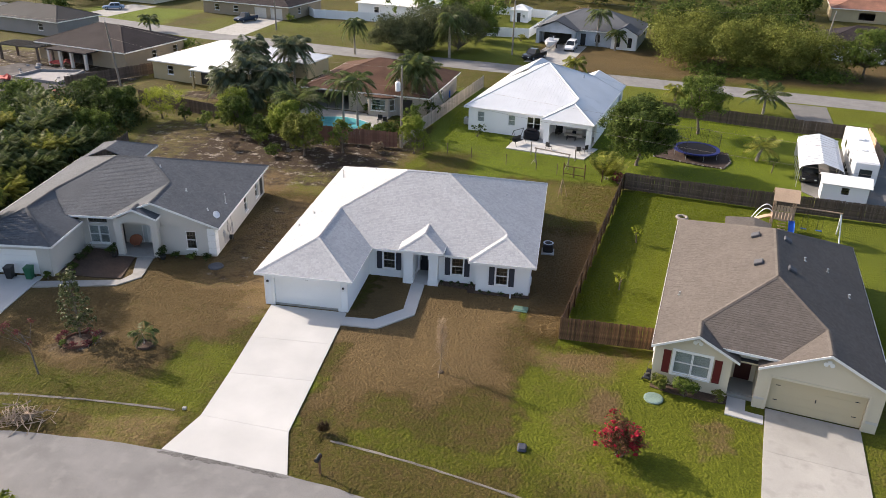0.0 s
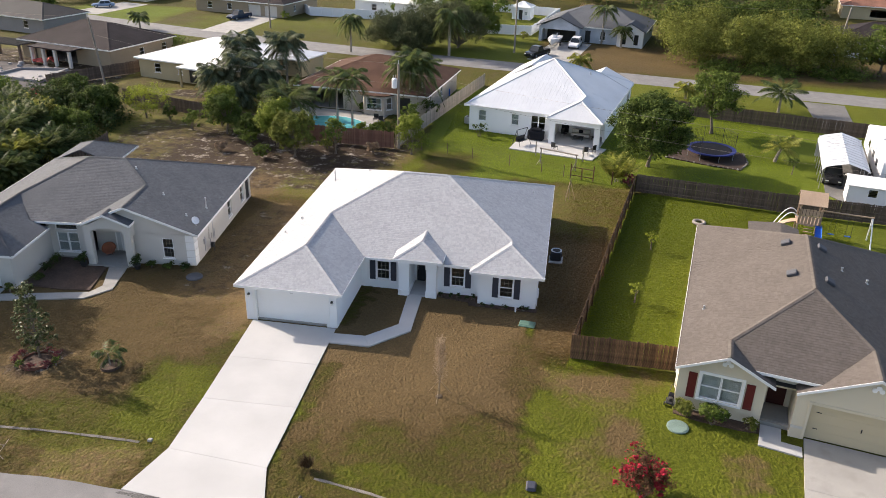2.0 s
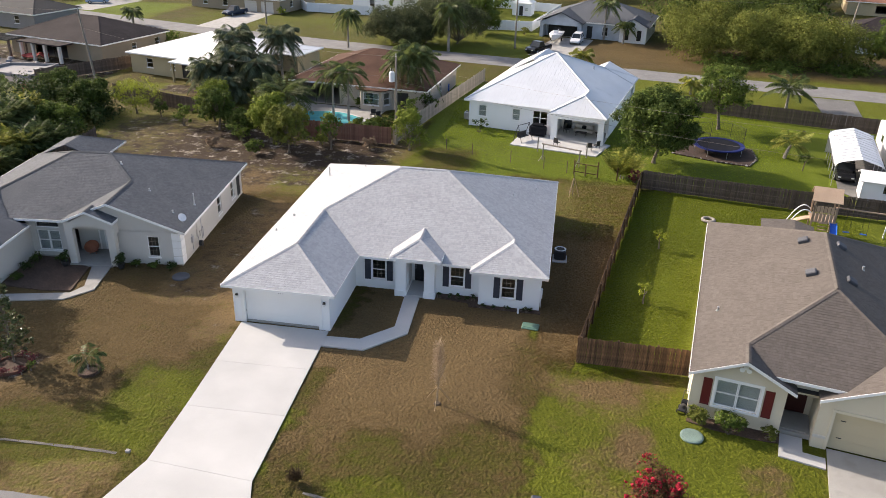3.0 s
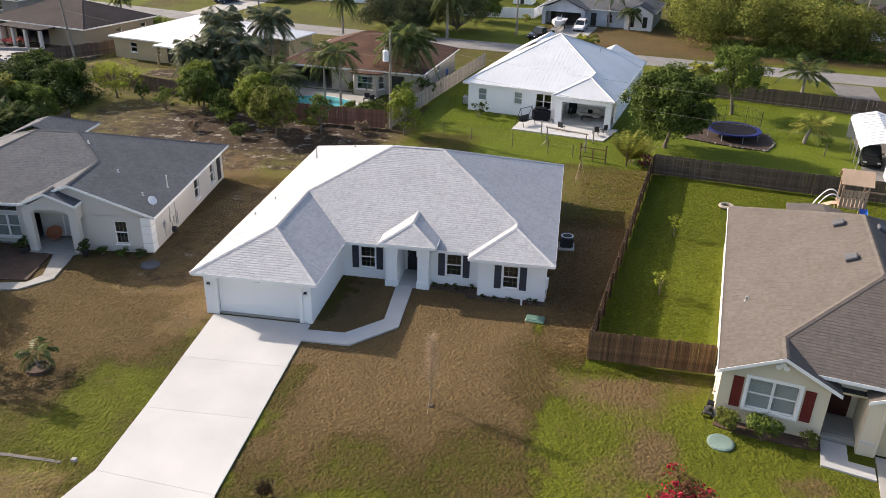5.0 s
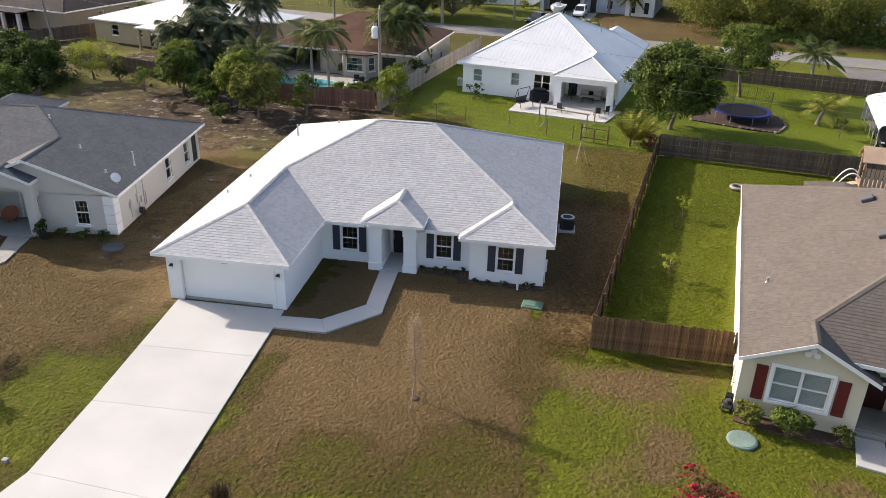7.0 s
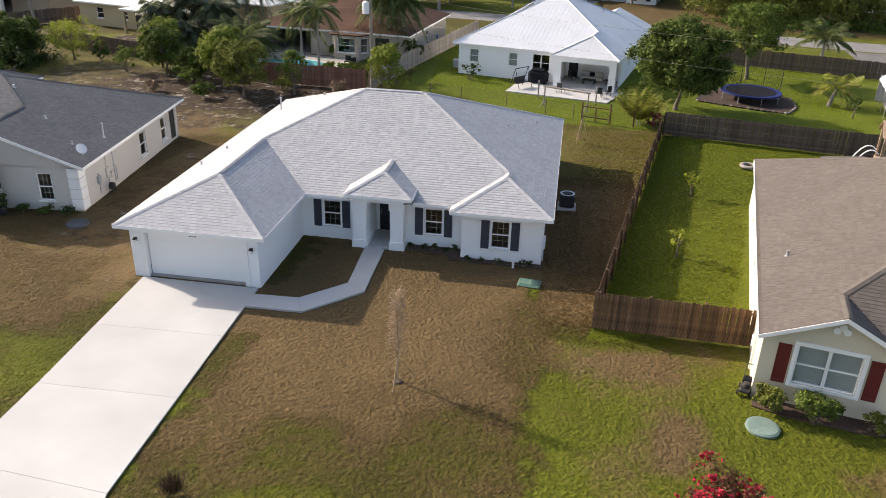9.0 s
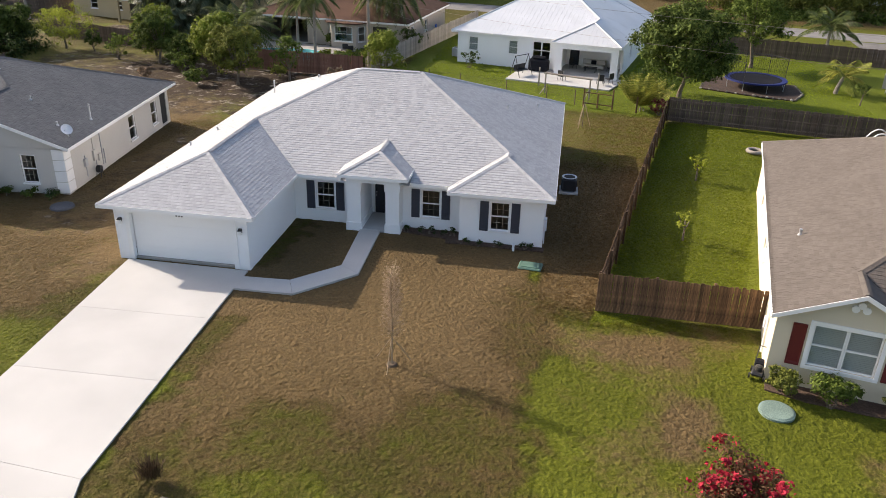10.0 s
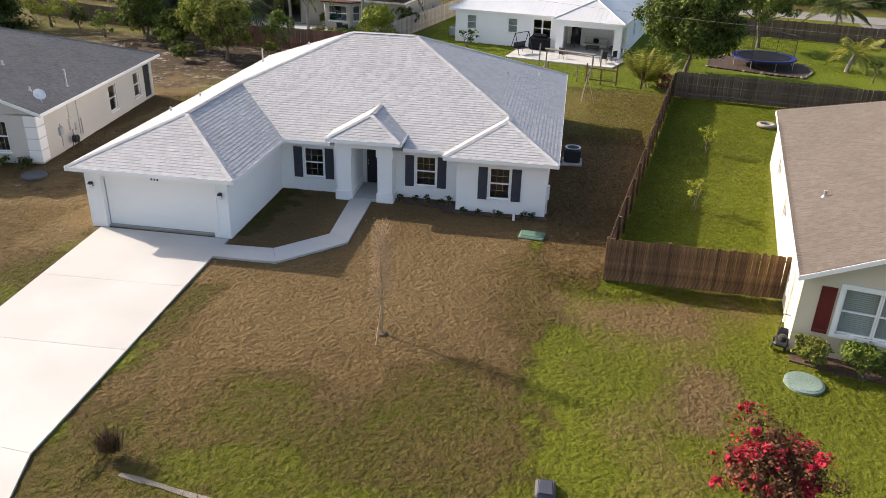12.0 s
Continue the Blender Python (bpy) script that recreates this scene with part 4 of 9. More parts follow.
# garage: recessed sectional door, stucco surround, lanterns, plain bars for the number
gm = wm[0]
bm = bmesh.new()
box(bm, 0.52, -0.045, -0.02, 0.74, -0.002, 2.42, m=gm)
box(bm, 5.58, -0.045, -0.02, 5.80, -0.002, 2.42, m=gm)
box(bm, 0.74, -0.045, 2.26, 5.58, -0.002, 2.42, m=gm)
part("garage_surround", bm, M_TRIM, white_house)
garage = part("garage_door", boxed(0.74, 0.24, 0.02, 5.58, 0.27, 2.26, m=gm), M_TRIM, white_house, "plain white sectional garage door")
for r in range(4):
    bm = bmesh.new()
    za, zb = 0.03 + r * 0.556, 0.03 + (r + 1) * 0.556 - 0.002
    box(bm, 0.76, 0.228, za, 5.56, 0.239, zb, m=gm)
    part("panel", bm, M_TRIM, garage)
part("weather_strip", boxed(0.76, 0.215, 0.0, 5.56, 0.25, 0.024, m=gm), M_RUBBER, garage)
for u in (0.30, 6.0):
    bm = bmesh.new()
    box(bm, u - 0.06, -0.02, 1.80, u + 0.06, -0.002, 2.0, m=gm)
    box(bm, u - 0.02, -0.14, 1.98, u + 0.02, -0.02, 2.01, m=gm)
    box(bm, u - 0.08, -0.20, 1.93, u + 0.08, -0.05, 1.97, m=gm)
    box(bm, u - 0.05, -0.17, 1.97, u + 0.05, -0.08, 2.03, m=gm)
    lan = part("wall_lantern", bm, M_BLACK, white_house, "small black wall lantern with pale glass")
    part("lantern_glass", boxed(u - 0.055, -0.18, 1.74, u + 0.055, -0.07, 1.93, m=gm), M_FROST, lan)
for k in range(3):
    part("number_bar", boxed(3.02 + k * 0.13, -0.06, 2.30, 3.09 + k * 0.13, -0.046, 2.42, m=gm), M_BLACK, white_house)
# small fittings
vent_pipe(white_house, -18.3, 13.2, 3.30, 0.75)
for x, y in ((-18.9, 2.3), (-18.4, 4.6), (-15.0, 12.4)):
    vent_pipe(white_house, x, y, EZ + (x - xl) * 0.413, 0.16, 0.045)
for x, y in ((-2.8, 10.0), (-1.2, 13.5)):
    vent_pipe(white_house, x, y, EZ + (xr - x) * 0.432, 0.16, 0.045)
bm = bmesh.new()
box(bm, 0.004, 0.35, 0.75, 0.14, 0.70, 1.35)
box(bm, 0.02, 0.48, 0.0, 0.08, 0.54, 0.75)
part("meter_box", bm, M_VINYL, white_house, "pale electric meter box with conduit")
part("hose_bib", tubes([((-9.93, 0.98, 0.45), (-9.93, 0.86, 0.45), 0.03), ((-9.93, 0.86, 0.45), (-9.93, 0.84, 0.36), 0.025)]), M_BLACK, white_house)


# ---- the cream house by the fence ----
cream = thing("house", pose(8.96, -8.06, 0.16, 0, 0, R_A), "cream stucco house with brown-grey shingle roof and dark red shutters", "house")
ez = 2.75
ul, ur, vb = -0.4, 13.2, 19.3


def sk(p):
    """The side walls run a little out of square with the front."""
    return (p[0] - 0.033 * (p[1] + 1.65), *p[1:])


P, Q = (6.5, 4.3, 6.05), (6.55, 12.3, 6.05)
GA, GB = (2.278, -1.95, 4.03), (2.278, -0.03, 4.03)
HA, HB = (9.54, -1.95, 4.55), (9.54, 1.086, 4.55)
fz, fv = 3.32, -1.55


fl = (GB[0] + (GB[2] - fz) / 0.4996, fv, fz)
fr = (HB[0] - (HB[2] - fz) / 0.4918, fv, fz)
planes = [
    [(ul, vb, ez), (ul, -1.95, ez), GA, GB, P, Q],
    [GA, (4.84, -1.95, ez), (4.84, -0.9, ez), fl, GB],
    [fl, fr, HB, P, GB],
    [(5.88, -0.9, ez), (5.88, -1.95, ez), HA, HB, fr],
    [(ur, -1.95, ez), (ur, vb, ez), Q, P, HB, HA],
    [(ur, vb, ez), (ul, vb, ez), Q],
    [(3.4, vb - 0.6, 2.85), (3.4, 21.5, 2.85), (5.7, 21.5, 3.15), (5.7, vb - 0.9, 3.15)],
    [(5.7, vb - 0.9, 3.15), (5.7, 21.5, 3.15), (7.1, 21.5, 2.8), (7.1, vb - 0.6, 2.8)],
]
hips = [(GA, GB), (GB, P), (P, Q), (HA, HB), (HB, P), ((ur, vb, ez), Q), ((ul, vb, ez), Q)]
planes = [[sk(q) for q in pl] for pl in planes]
hips = [tuple(sk(q) for q in h) for h in hips]
shingled_roof(cream, planes, hips, M_SH_TAN, 21, deck_label="brown-grey shingle roof")
ring_caps(cream, [tuple(sk(q) for q in e_) for e_ in (((ul, vb), (ul, -1.95)), ((ul, -1.95, ez), GA), (GA, (4.84, -1.95, ez)), (fl, fr), ((5.88, -1.95, ez), HA), (HA, (ur, -1.95, ez)), ((ur, -1.95), (ur, vb)), ((ur, vb), (ul, vb)))], ez, M_TRIM)
wz = 2.62
FV, FG = -1.5, -1.75
specs = [
    ((-0.18, FV), (4.45, FV), [(1.22, 3.4, 0.78, 2.4)], 0, 0),
    ((4.45, FV), (4.45, 0.6), [], 0.2, 0),
    ((4.45, 0.6), (5.98, 0.6), [(0.28, 1.25, -0.25, 2.15)], -0.2, 0.2),
    ((5.98, 0.6), (5.98, FG), [], 0, -0.0),
    ((5.98, FG), (12.85, FG), [(0.77, 6.05, -0.25, 2.15)], 0.2, 0),
    ((12.85, FG), sk((12.85, 19.0)), [], 0.2, 0),
    (sk((12.85, 19.0)), sk((-0.18, 19.0)), [], 0.2, 0),
    (sk((-0.18, 19.0)), (-0.18, FV), [(5.0, 6.5, 0.85, 2.05), (10.8, 12.3, 0.85, 2.05)], 0.2, -0.2),
]
cm = {}
for i, (p0, p1, holes, s, e) in enumerate(specs):
    bm, cm[i] = wall_poly(p0, p1, -0.2, wz, holes, 0.2, s, e)
    part("wall", bm, M_CREAM, cream)
# gable walls and the entry's upper wall
for a, b, c, fw in (((-0.18, 0), (4.45, 0), GA, FV), ((5.98, 0), (12.85, 0), HA, FG)):
    bm = bmesh.new()
    tri = [(a[0], wz), (b[0], wz), (b[0], wz + 0.10), (c[0], c[2] - 0.14), (a[0], wz + 0.10)]
    f0 = [bm.verts.new((x, fw, z)) for x, z in tri]
    f1 = [bm.verts.new((x, fw + 0.2, z)) for x, z in tri]
    bm.faces.new(f0)
    bm.faces.new(f1[::-1])
    for i in range(5):
        j = (i + 1) % 5
        bm.faces.new((f0[j], f0[i], f1[i], f1[j]))
    part("gable_wall", bm, M_CREAM, cream)
    orn = bmesh.new()
    for dx, dz in ((-0.17, 0), (0.17, 0), (0, 0.16)):
        tube(orn, (c[0] + dx, fw - 0.07, c[2] - 0.75 + dz), (c[0] + dx, fw - 0.002, c[2] - 0.75 + dz), 0.13, seg=12)
    part("gable_ornament", orn, M_TRIM, cream, "three round stucco bosses")
part("entry_beam", boxed(4.46, -1.05, 2.3, 5.97, -0.8, 3.2), M_CREAM, cream)
part("entry_floor", boxed(4.5, -1.1, -0.05, 5.96, 0.6, 0.09), M_CONC_OLD, cream)
part("entry_ceiling", boxed(4.46, -0.8, 2.56, 5.97, 0.6, 2.6), M_TRIM, cream)
part("soffit", prism([sk(q) for q in ((ul, -1.6), (-0.18, -1.6), (-0.18, 19.2), (ul, 19.2))], 2.57, 2.58), M_TRIM, cream)
part("soffit", prism([sk(q) for q in ((12.85, -1.6), (ur, -1.6), (ur, 19.2), (12.85, 19.2))], 2.57, 2.58), M_TRIM, cream)
part("ceiling", prism([sk(q) for q in ((0.1, FV + 0.1), (12.7, FV + 0.1), (12.7, 18.8), (0.1, 18.8))], 2.62, 2.66), M_DARK, cream)
part("floor_slab", prism([sk(q) for q in ((0.1, FV + 0.25), (12.7, FV + 0.25), (12.7, 18.8), (0.1, 18.8))], -0.2, 0.05), M_CONC_OLD, cream)
bm = bmesh.new()
for a, b, c, d in ((1.08, 1.22, 0.64, 2.56), (3.4, 3.54, 0.64, 2.56), (1.22, 3.4, 2.4, 2.56), (1.22, 3.4, 0.64, 0.78)):
    box(bm, a, -0.05, c, b, -0.002, d, m=cm[0])
part("window_surround", bm, M_TRIM, cream)
sash_window(cream, cm[0], 1.22, 2.305, 0.78, 2.4, 1, 1, blind=True)
sash_window(cream, cm[0], 2.315, 3.4, 0.78, 2.4, 1, 1, blind=True)
shutter(cream, cm[0], 0.55, 1.01, 0.7, 2.36, M_SHUT_RED, "dark red panel shutter", False)
shutter(cream, cm[0], 3.62, 4.08, 0.7, 2.36, M_SHUT_RED, "dark red panel shutter", False)
for u, w_ in ((5.0, 1.5), (10.8, 1.5)):
    sash_window(cream, cm[7], u, u + w_, 0.85, 2.05, 1, 1, blind=True)
# door red lowered in colour to hold the entry's deep shade
part("front_door", boxed(0.28, 0.05, 0.09, 1.25, 0.1, 2.15, m=cm[2]), mat("shade_darkened_red_door", (0.045, 0.011, 0.009), (0.06, 0.014, 0.012), 2, 0.4, 0.05, 20), cream, "red front door with the entry's shade in its colour")
bm = bmesh.new()
for a, b, c, d in ((0.62, 0.77, -0.13, 2.3), (6.05, 6.2, -0.13, 2.3), (0.77, 6.05, 2.15, 2.3)):
    box(bm, a, -0.05, c, b, -0.002, d, m=cm[4])
part("garage_surround", bm, M_CREAM, cream)
g2 = part("garage_door", boxed(0.77, 0.18, -0.12, 6.05, 0.2, 2.15, m=cm[4]), M_TAN, cream, "tan sectional garage door")
for r in range(4):
    part("panel", boxed(0.79, 0.15, -0.11 + r * 0.565, 6.03, 0.179, 0.45 + r * 0.565, m=cm[4]), M_TAN, g2)
for u in (1.1, 5.45):
    for z in (0.55, 1.6):
        part("strap_hinge", boxed(u, 0.135, z, u + 0.25, 0.149, z + 0.05, m=cm[4]), M_BLACK, g2)
part("pull_handle", boxed(3.38, 0.11, 0.95, 3.44, 0.149, 1.15, m=cm[4]), M_BLACK, g2)
bm = bmesh.new()
box(bm, 0.0, -0.04, 0.45, 0.61, -0.002, 0.6, m=cm[4])
box(bm, 6.21, -0.04, 0.45, 6.87, -0.002, 0.6, m=cm[4])
part("wainscot_band", bm, M_BEIGE, cream)


def on_left(u):
    return ez + (u - ul) * (6.05 - ez) / (6.5 - ul)


def on_right(u):
    return ez + (ur - u) * (6.05 - ez) / (ur - 6.5)


for u, v, z, s in ((5.3, 11.7, on_left(5.3), 1), (5.45, 6.8, on_left(5.45), 1), (7.4, 11.4, on_right(7.4), -1), (7.5, 6.5, on_right(7.5), -1)):
    k = pose(sk((u, v))[0], v, z, 0, -26 * s, 0)
    bm = bmesh.new()
    box(bm, -0.30, -0.32, -0.02, 0.30, 0.32, 0.22, m=k)
    bevel(bm, 0.05)
    part("roof_vent", bm, M_SLATE, cream, "dark low roof vent")
for u, v in ((0.7, 4.4),):
    vent_pipe(cream, sk((u, v))[0], v, on_left(u), 0.2)
for u, v in ((8.6, 9.8), (10.3, 10.4), (11.6, 8.2)):
    vent_pipe(cream, sk((u, v))[0], v, on_right(u), 0.22, 0.06)
part("downpipe", tubes([((-0.29, 0.3, -0.1), (-0.29, 0.3, 2.6), 0.04)]), M_TRIM, cream)

# ---- the grey-roofed house at the garage side ----
grey = thing("house", L_M, "pale beige stucco house with grey shingle roof and arched entry", "house")
ez = 2.7
A, B = (-10.9, 7.15, 5.75), (-7.95, 7.15, 5.75)
k = 0.4167
KR, KF = (-5.05, 4.1, 4.71), (-4.95, -0.62, 4.68)
gF, gK = (-14.65, -1.6, 4.2), (-14.55, 2.5, 4.2)
ev, evz = -0.4, 3.15
planes = [
    [(-18.4, 14.7, ez), (-18.4, -5.45, ez), gF, gK, A],
    [(-18.4, -5.45, ez), (-10.9, -5.45, ez), gF],
    [(-10.9, -5.45, ez), (-10.9, -0.5, ez), (-12.4, ev, evz), gK, gF],
    [(-12.4, ev, evz), (-8.5, ev, evz), KR, B, A, gK],
    [(-8.6, -0.62, 3.19), KF, KR, (-8.5, ev, evz + 0.02)],
    [(0.5, -0.65, ez), (0.5, 14.7, ez), B, KR, KF],
    [(0.5, 14.7, ez), (-18.4, 14.7, ez), A, B],
    [(-18.3, 19.4, ez), (-18.3, 14.0, ez), (-15.5, 14.0, 3.9), (-15.5, 16.7, 3.9)],
    [(-12.5, 19.4, ez), (-18.3, 19.4, ez), (-15.5, 16.7, 3.9)],
    [(-12.5, 14.0, ez), (-12.5, 19.4, ez), (-15.5, 16.7, 3.9), (-15.5, 14.0, 3.9)],
    [(-8.0, -1.25, 3.5), (-6.25, -1.25, 4.28), (-6.25, 0.0, 4.28), (-8.0, 0.0, 3.5)],
    [(-6.25, -1.25, 4.28), (-4.35, -1.25, 3.5), (-4.35, 0.0, 3.5), (-6.25, 0.0, 4.28)],
]
hips = [((-18.4, -5.45, ez), gF), ((-10.9, -5.45, ez), gF), (gF, gK), (gK, A), (A, B), (B, KR), (KF, KR), ((0.5, 14.7, ez), B), ((-18.4, 14.7, ez), A), ((-6.25, -1.25, 4.28), (-6.25, 0.0, 4.28)),
        ((-18.3, 19.4, ez), (-15.5, 16.7, 3.9)), ((-12.5, 19.4, ez), (-15.5, 16.7, 3.9))]
shingled_roof(grey, planes, hips, M_SH_GREY, 31, deck_label="weathered grey shingle roof")
ring_caps(grey, [((-18.4, 14.7), (-18.4, -5.45)), ((-18.4, -5.45), (-10.9, -5.45)), ((-10.9, -5.45), (-10.9, -0.5)), ((-12.0, ev, evz), (-8.3, ev, evz)), ((-8.6, -0.62, 3.19), KF), (KF, (0.5, -0.65, ez)),
                 ((0.5, -0.65), (0.5, 14.7)), ((0.5, 14.7), (-12.5, 14.7)), ((-8.0, -1.25, 3.5), (-6.25, -1.25, 4.28)), ((-6.25, -1.25, 4.28), (-4.35, -1.25, 3.5)), ((-4.35, -1.25, 3.5), (-4.35, -0.35, 3.5)),
                 ((-12.5, 14.7), (-12.5, 19.4)), ((-12.5, 19.4), (-18.3, 19.4))], ez, M_TRIM)
specs = [
    ((-18.0, -5.1), (-11.35, -5.1), [(0.7, 5.6, -0.1, 2.15)], 0, 0, 2.55),
    ((-11.35, -5.1), (-11.35, 0.2), [], 0.2, 0, 2.55),
    ((-11.35, 0.2), (-8.4, 0.2), [(0.5, 2.2, 0.45, 2.05), (0.5, 2.2, 2.25, 2.7)], -0.2, 0, 3.05),
    ((-8.4, 1.4), (-4.6, 1.4), [(1.5, 3.0, 0.0, 2.3)], 0, 0, 3.6),
    ((-4.6, -0.3), (0.0, -0.3), [(2.15, 3.0, 0.55, 2.15)], 0, 0, 2.55),
    ((0.0, -0.3), (0.0, 14.3), [(8.1, 9.05, 0.5, 2.05), (11.6, 12.5, 0.5, 2.05), (13.2, 14.2, 0.1, 2.2)], 0.2, 0, 2.55),
    ((0.0, 14.3), (-18.0, 14.3), [], 0.2, 0, 2.55),
    ((-18.0, 14.3), (-18.0, -5.1), [], 0.2, -0.2, 2.55),
]
lm = {}
for i, (p0, p1, holes, s, e, h) in enumerate(specs):
    bm, lm[i] = wall_poly(p0, p1, -0.05, h, holes, 0.2, s, e)
    part("wall", bm, M_BEIGE, grey)
bm = bmesh.new()
f0 = [(-8.3, 2.5), (0.0, 2.5), (0.0, 2.62), (-4.95, 4.52), (-8.3, 3.18)]
a0 = [bm.verts.new((x, -0.3, z)) for x, z in f0]
a1 = [bm.verts.new((x, -0.1, z)) for x, z in f0]
bm.faces.new(a0)
bm.faces.new(a1[::-1])
for i in range(5):
    j = (i + 1) % 5
    bm.faces.new((a0[j], a0[i], a1[i], a1[j]))
part("gable_wall", bm, M_BEIGE, grey)
part("soffit", prism([(0, -0.6), (0.5, -0.6), (0.5, 14.6), (0, 14.6)], 2.53, 2.54), M_TRIM, grey)
part("soffit", prism([(-18.4, -5.4), (-10.95, -5.4), (-10.95, -0.2), (-18.4, -0.2)], 2.53, 2.54), M_TRIM, grey)
part("ceiling", prism([(-17.9, 0.3), (-0.1, 0.3), (-0.1, 14.2), (-17.9, 14.2)], 2.5, 2.54), M_DARK, grey)
part("floor_slab", prism([(-17.9, 0.1), (-0.1, 0.1), (-0.1, 14.2), (-17.9, 14.2)], -0.05, 0.05), M_CONC_OLD, grey)
# arched entry porch
for u0, u1 in ((-8.0, -7.45), (-5.0, -4.42)):
    bm = bmesh.new()
    box(bm, u0, -1.05, -0.05, u1, -0.65, 3.38)
    bevel(bm, 0.02)
    part("porch_pier", bm, M_BEIGE, grey)
bm = bmesh.new()
prof = [(-7.47, 3.40), (-7.47, 2.75)] + [(-6.22 + 1.25 * math.cos(a), 2.75 + 0.33 * math.sin(a)) for a in np.linspace(math.pi, 0, 9)][1:-1] + [(-4.98, 2.75), (-4.98, 3.40), (-6.2, 4.08)]
a0 = [bm.verts.new((x, -1.05, z)) for x, z in prof]
a1 = [bm.verts.new((x, -0.65, z)) for x, z in prof]
bm.faces.new(a0)
bm.faces.new(a1[::-1])
for i in range(len(prof)):
    j = (i + 1) % len(prof)
    bm.faces.new((a0[j], a0[i], a1[i], a1[j]))
bmesh.ops.recalc_face_normals(bm, faces=bm.faces[:])
part("porch_arch", bm, M_BEIGE, grey)
part("porch_side_beam", boxed(-7.95, -0.65, 2.4, -7.75, 0.2, 3.38), M_BEIGE, grey)
part("porch_side_beam", boxed(-4.65, -0.65, 2.4, -4.45, -0.3, 3.38), M_BEIGE, grey)
part("porch_floor", boxed(-8.0, -1.2, -0.05, -4.9, 1.4, 0.10), M_CONC_OLD, grey)
sash_window(grey, lm[2], 0.5, 1.34, 0.45, 2.05, 1, 1, blind=True)
sash_window(grey, lm[2], 1.36, 2.2, 0.45, 2.05, 1, 1, blind=True)
sash_window(grey, lm[2], 0.5, 2.2, 2.25, 2.7, 7, 1, sill=False, halves=1)
sash_window(grey, lm[4], 2.15, 3.0, 0.55, 2.15, 3, 2)
for u, w_ in ((8.1, 0.95), (11.6, 0.9)):
    sash_window(grey, lm[5], u, u + w_, 0.5, 2.05, 1, 1)
part("screen_panel", boxed(13.2, 0.06, 0.1, 14.2, 0.09, 2.2, m=lm[5]), M_DARK, grey, "dark insect screen")
bm = bmesh.new()
for u in (1.5, 1.92, 2.9):
    box(bm, u, 0.03, 0.1, u + 0.1, 0.1, 2.3, m=lm[3])
fd = part("door_frame", bm, M_TRIM, grey)
part("front_door", boxed(2.03, 0.05, 0.1, 2.89, 0.09, 2.28, m=lm[3]), M_TRIM, grey, "white front door with long glass light")
part("door_glass", boxed(2.26, 0.04, 0.4, 2.66, 0.049, 2.0, m=lm[3]), M_CARGLASS, fd)
part("side_light", boxed(1.61, 0.05, 0.1, 1.91, 0.09, 2.28, m=lm[3]), M_BLIND, fd)
g3 = part("garage_door", boxed(0.7, 0.12, 0.02, 5.6, 0.15, 2.15, m=lm[0]), M_TRIM, grey, "white sectional garage door")
for r in range(4):
    part("panel", boxed(0.72, 0.09, 0.03 + r * 0.53, 5.58, 0.119, 0.55 + r * 0.53, m=lm[0]), M_TRIM, g3)
# corner quoins
for r in range(4):
    part("quoin", boxed(-0.62, -0.345, 0.06 + r * 0.62, 0.045, -0.303, 0.64 + r * 0.62, w=0.012), M_TRIM, grey)
    part("quoin", boxed(0.003, -0.30, 0.06 + r * 0.62, 0.045, 0.40, 0.64 + r * 0.62, w=0.012), M_TRIM, grey)


def grey_z(u):
    return ez + (0.5 - u) * 0.362


vent_pipe(grey, -0.35, 3.9, grey_z(-0.35), 0.85, 0.05)
for u, v in ((-3.5, 3.5), (-1.1, 1.6), (-6.6, 6.0)):
    vent_pipe(grey, u, v, grey_z(u), 0.15, 0.05)
bm = lathe([(0.01, 0.0), (0.13, 0.02), (0.22, 0.05), (0.30, 0.10), (0.31, 0.115), (0.21, 0.065), (0.12, 0.035), (0.0101, 0.025)], 18)
bmesh.ops.transform(bm, matrix=pose(-0.05, 0.55, 3.35, 48, 18, 40), verts=bm.verts[:])
dish = part("satellite_dish", bm, M_CAR_WHITE, grey, "white satellite dish on the eave")
part("dish_arm", tubes([((-0.05, 0.55, 3.35), (-0.05, 0.7, 2.92), 0.03), ((-0.05, 0.55, 3.35), (0.1, 0.15, 3.45), 0.015)]), M_STEEL, dish)
bm = bmesh.new()
box(bm, 3.0, -0.12, 0.9, 3.35, -0.003, 1.5, m=lm[5])
box(bm, 3.6, -0.10, 0.7, 3.85, -0.003, 1.1, m=lm[5])
box(bm, 3.15, -0.06, 1.5, 3.2, -0.003, 2.5, m=lm[5])
part("meter_box", bm, M_BEIGE, grey)
for u, z0_, z1_ in ((2.1, 0.25, 1.5), (3.3, 0.1, 0.9), (4.1, 0.3, 2.4), (4.35, 0.3, 1.2)):
    part("conduit", boxed(u, -0.05, z0_, u + 0.05, -0.003, z1_, m=lm[5]), M_STEEL, grey)
part("disconnect_box", boxed(1.9, -0.14, 0.9, 2.2, -0.003, 1.35, w=0.01, m=lm[5]), M_STEEL, grey)

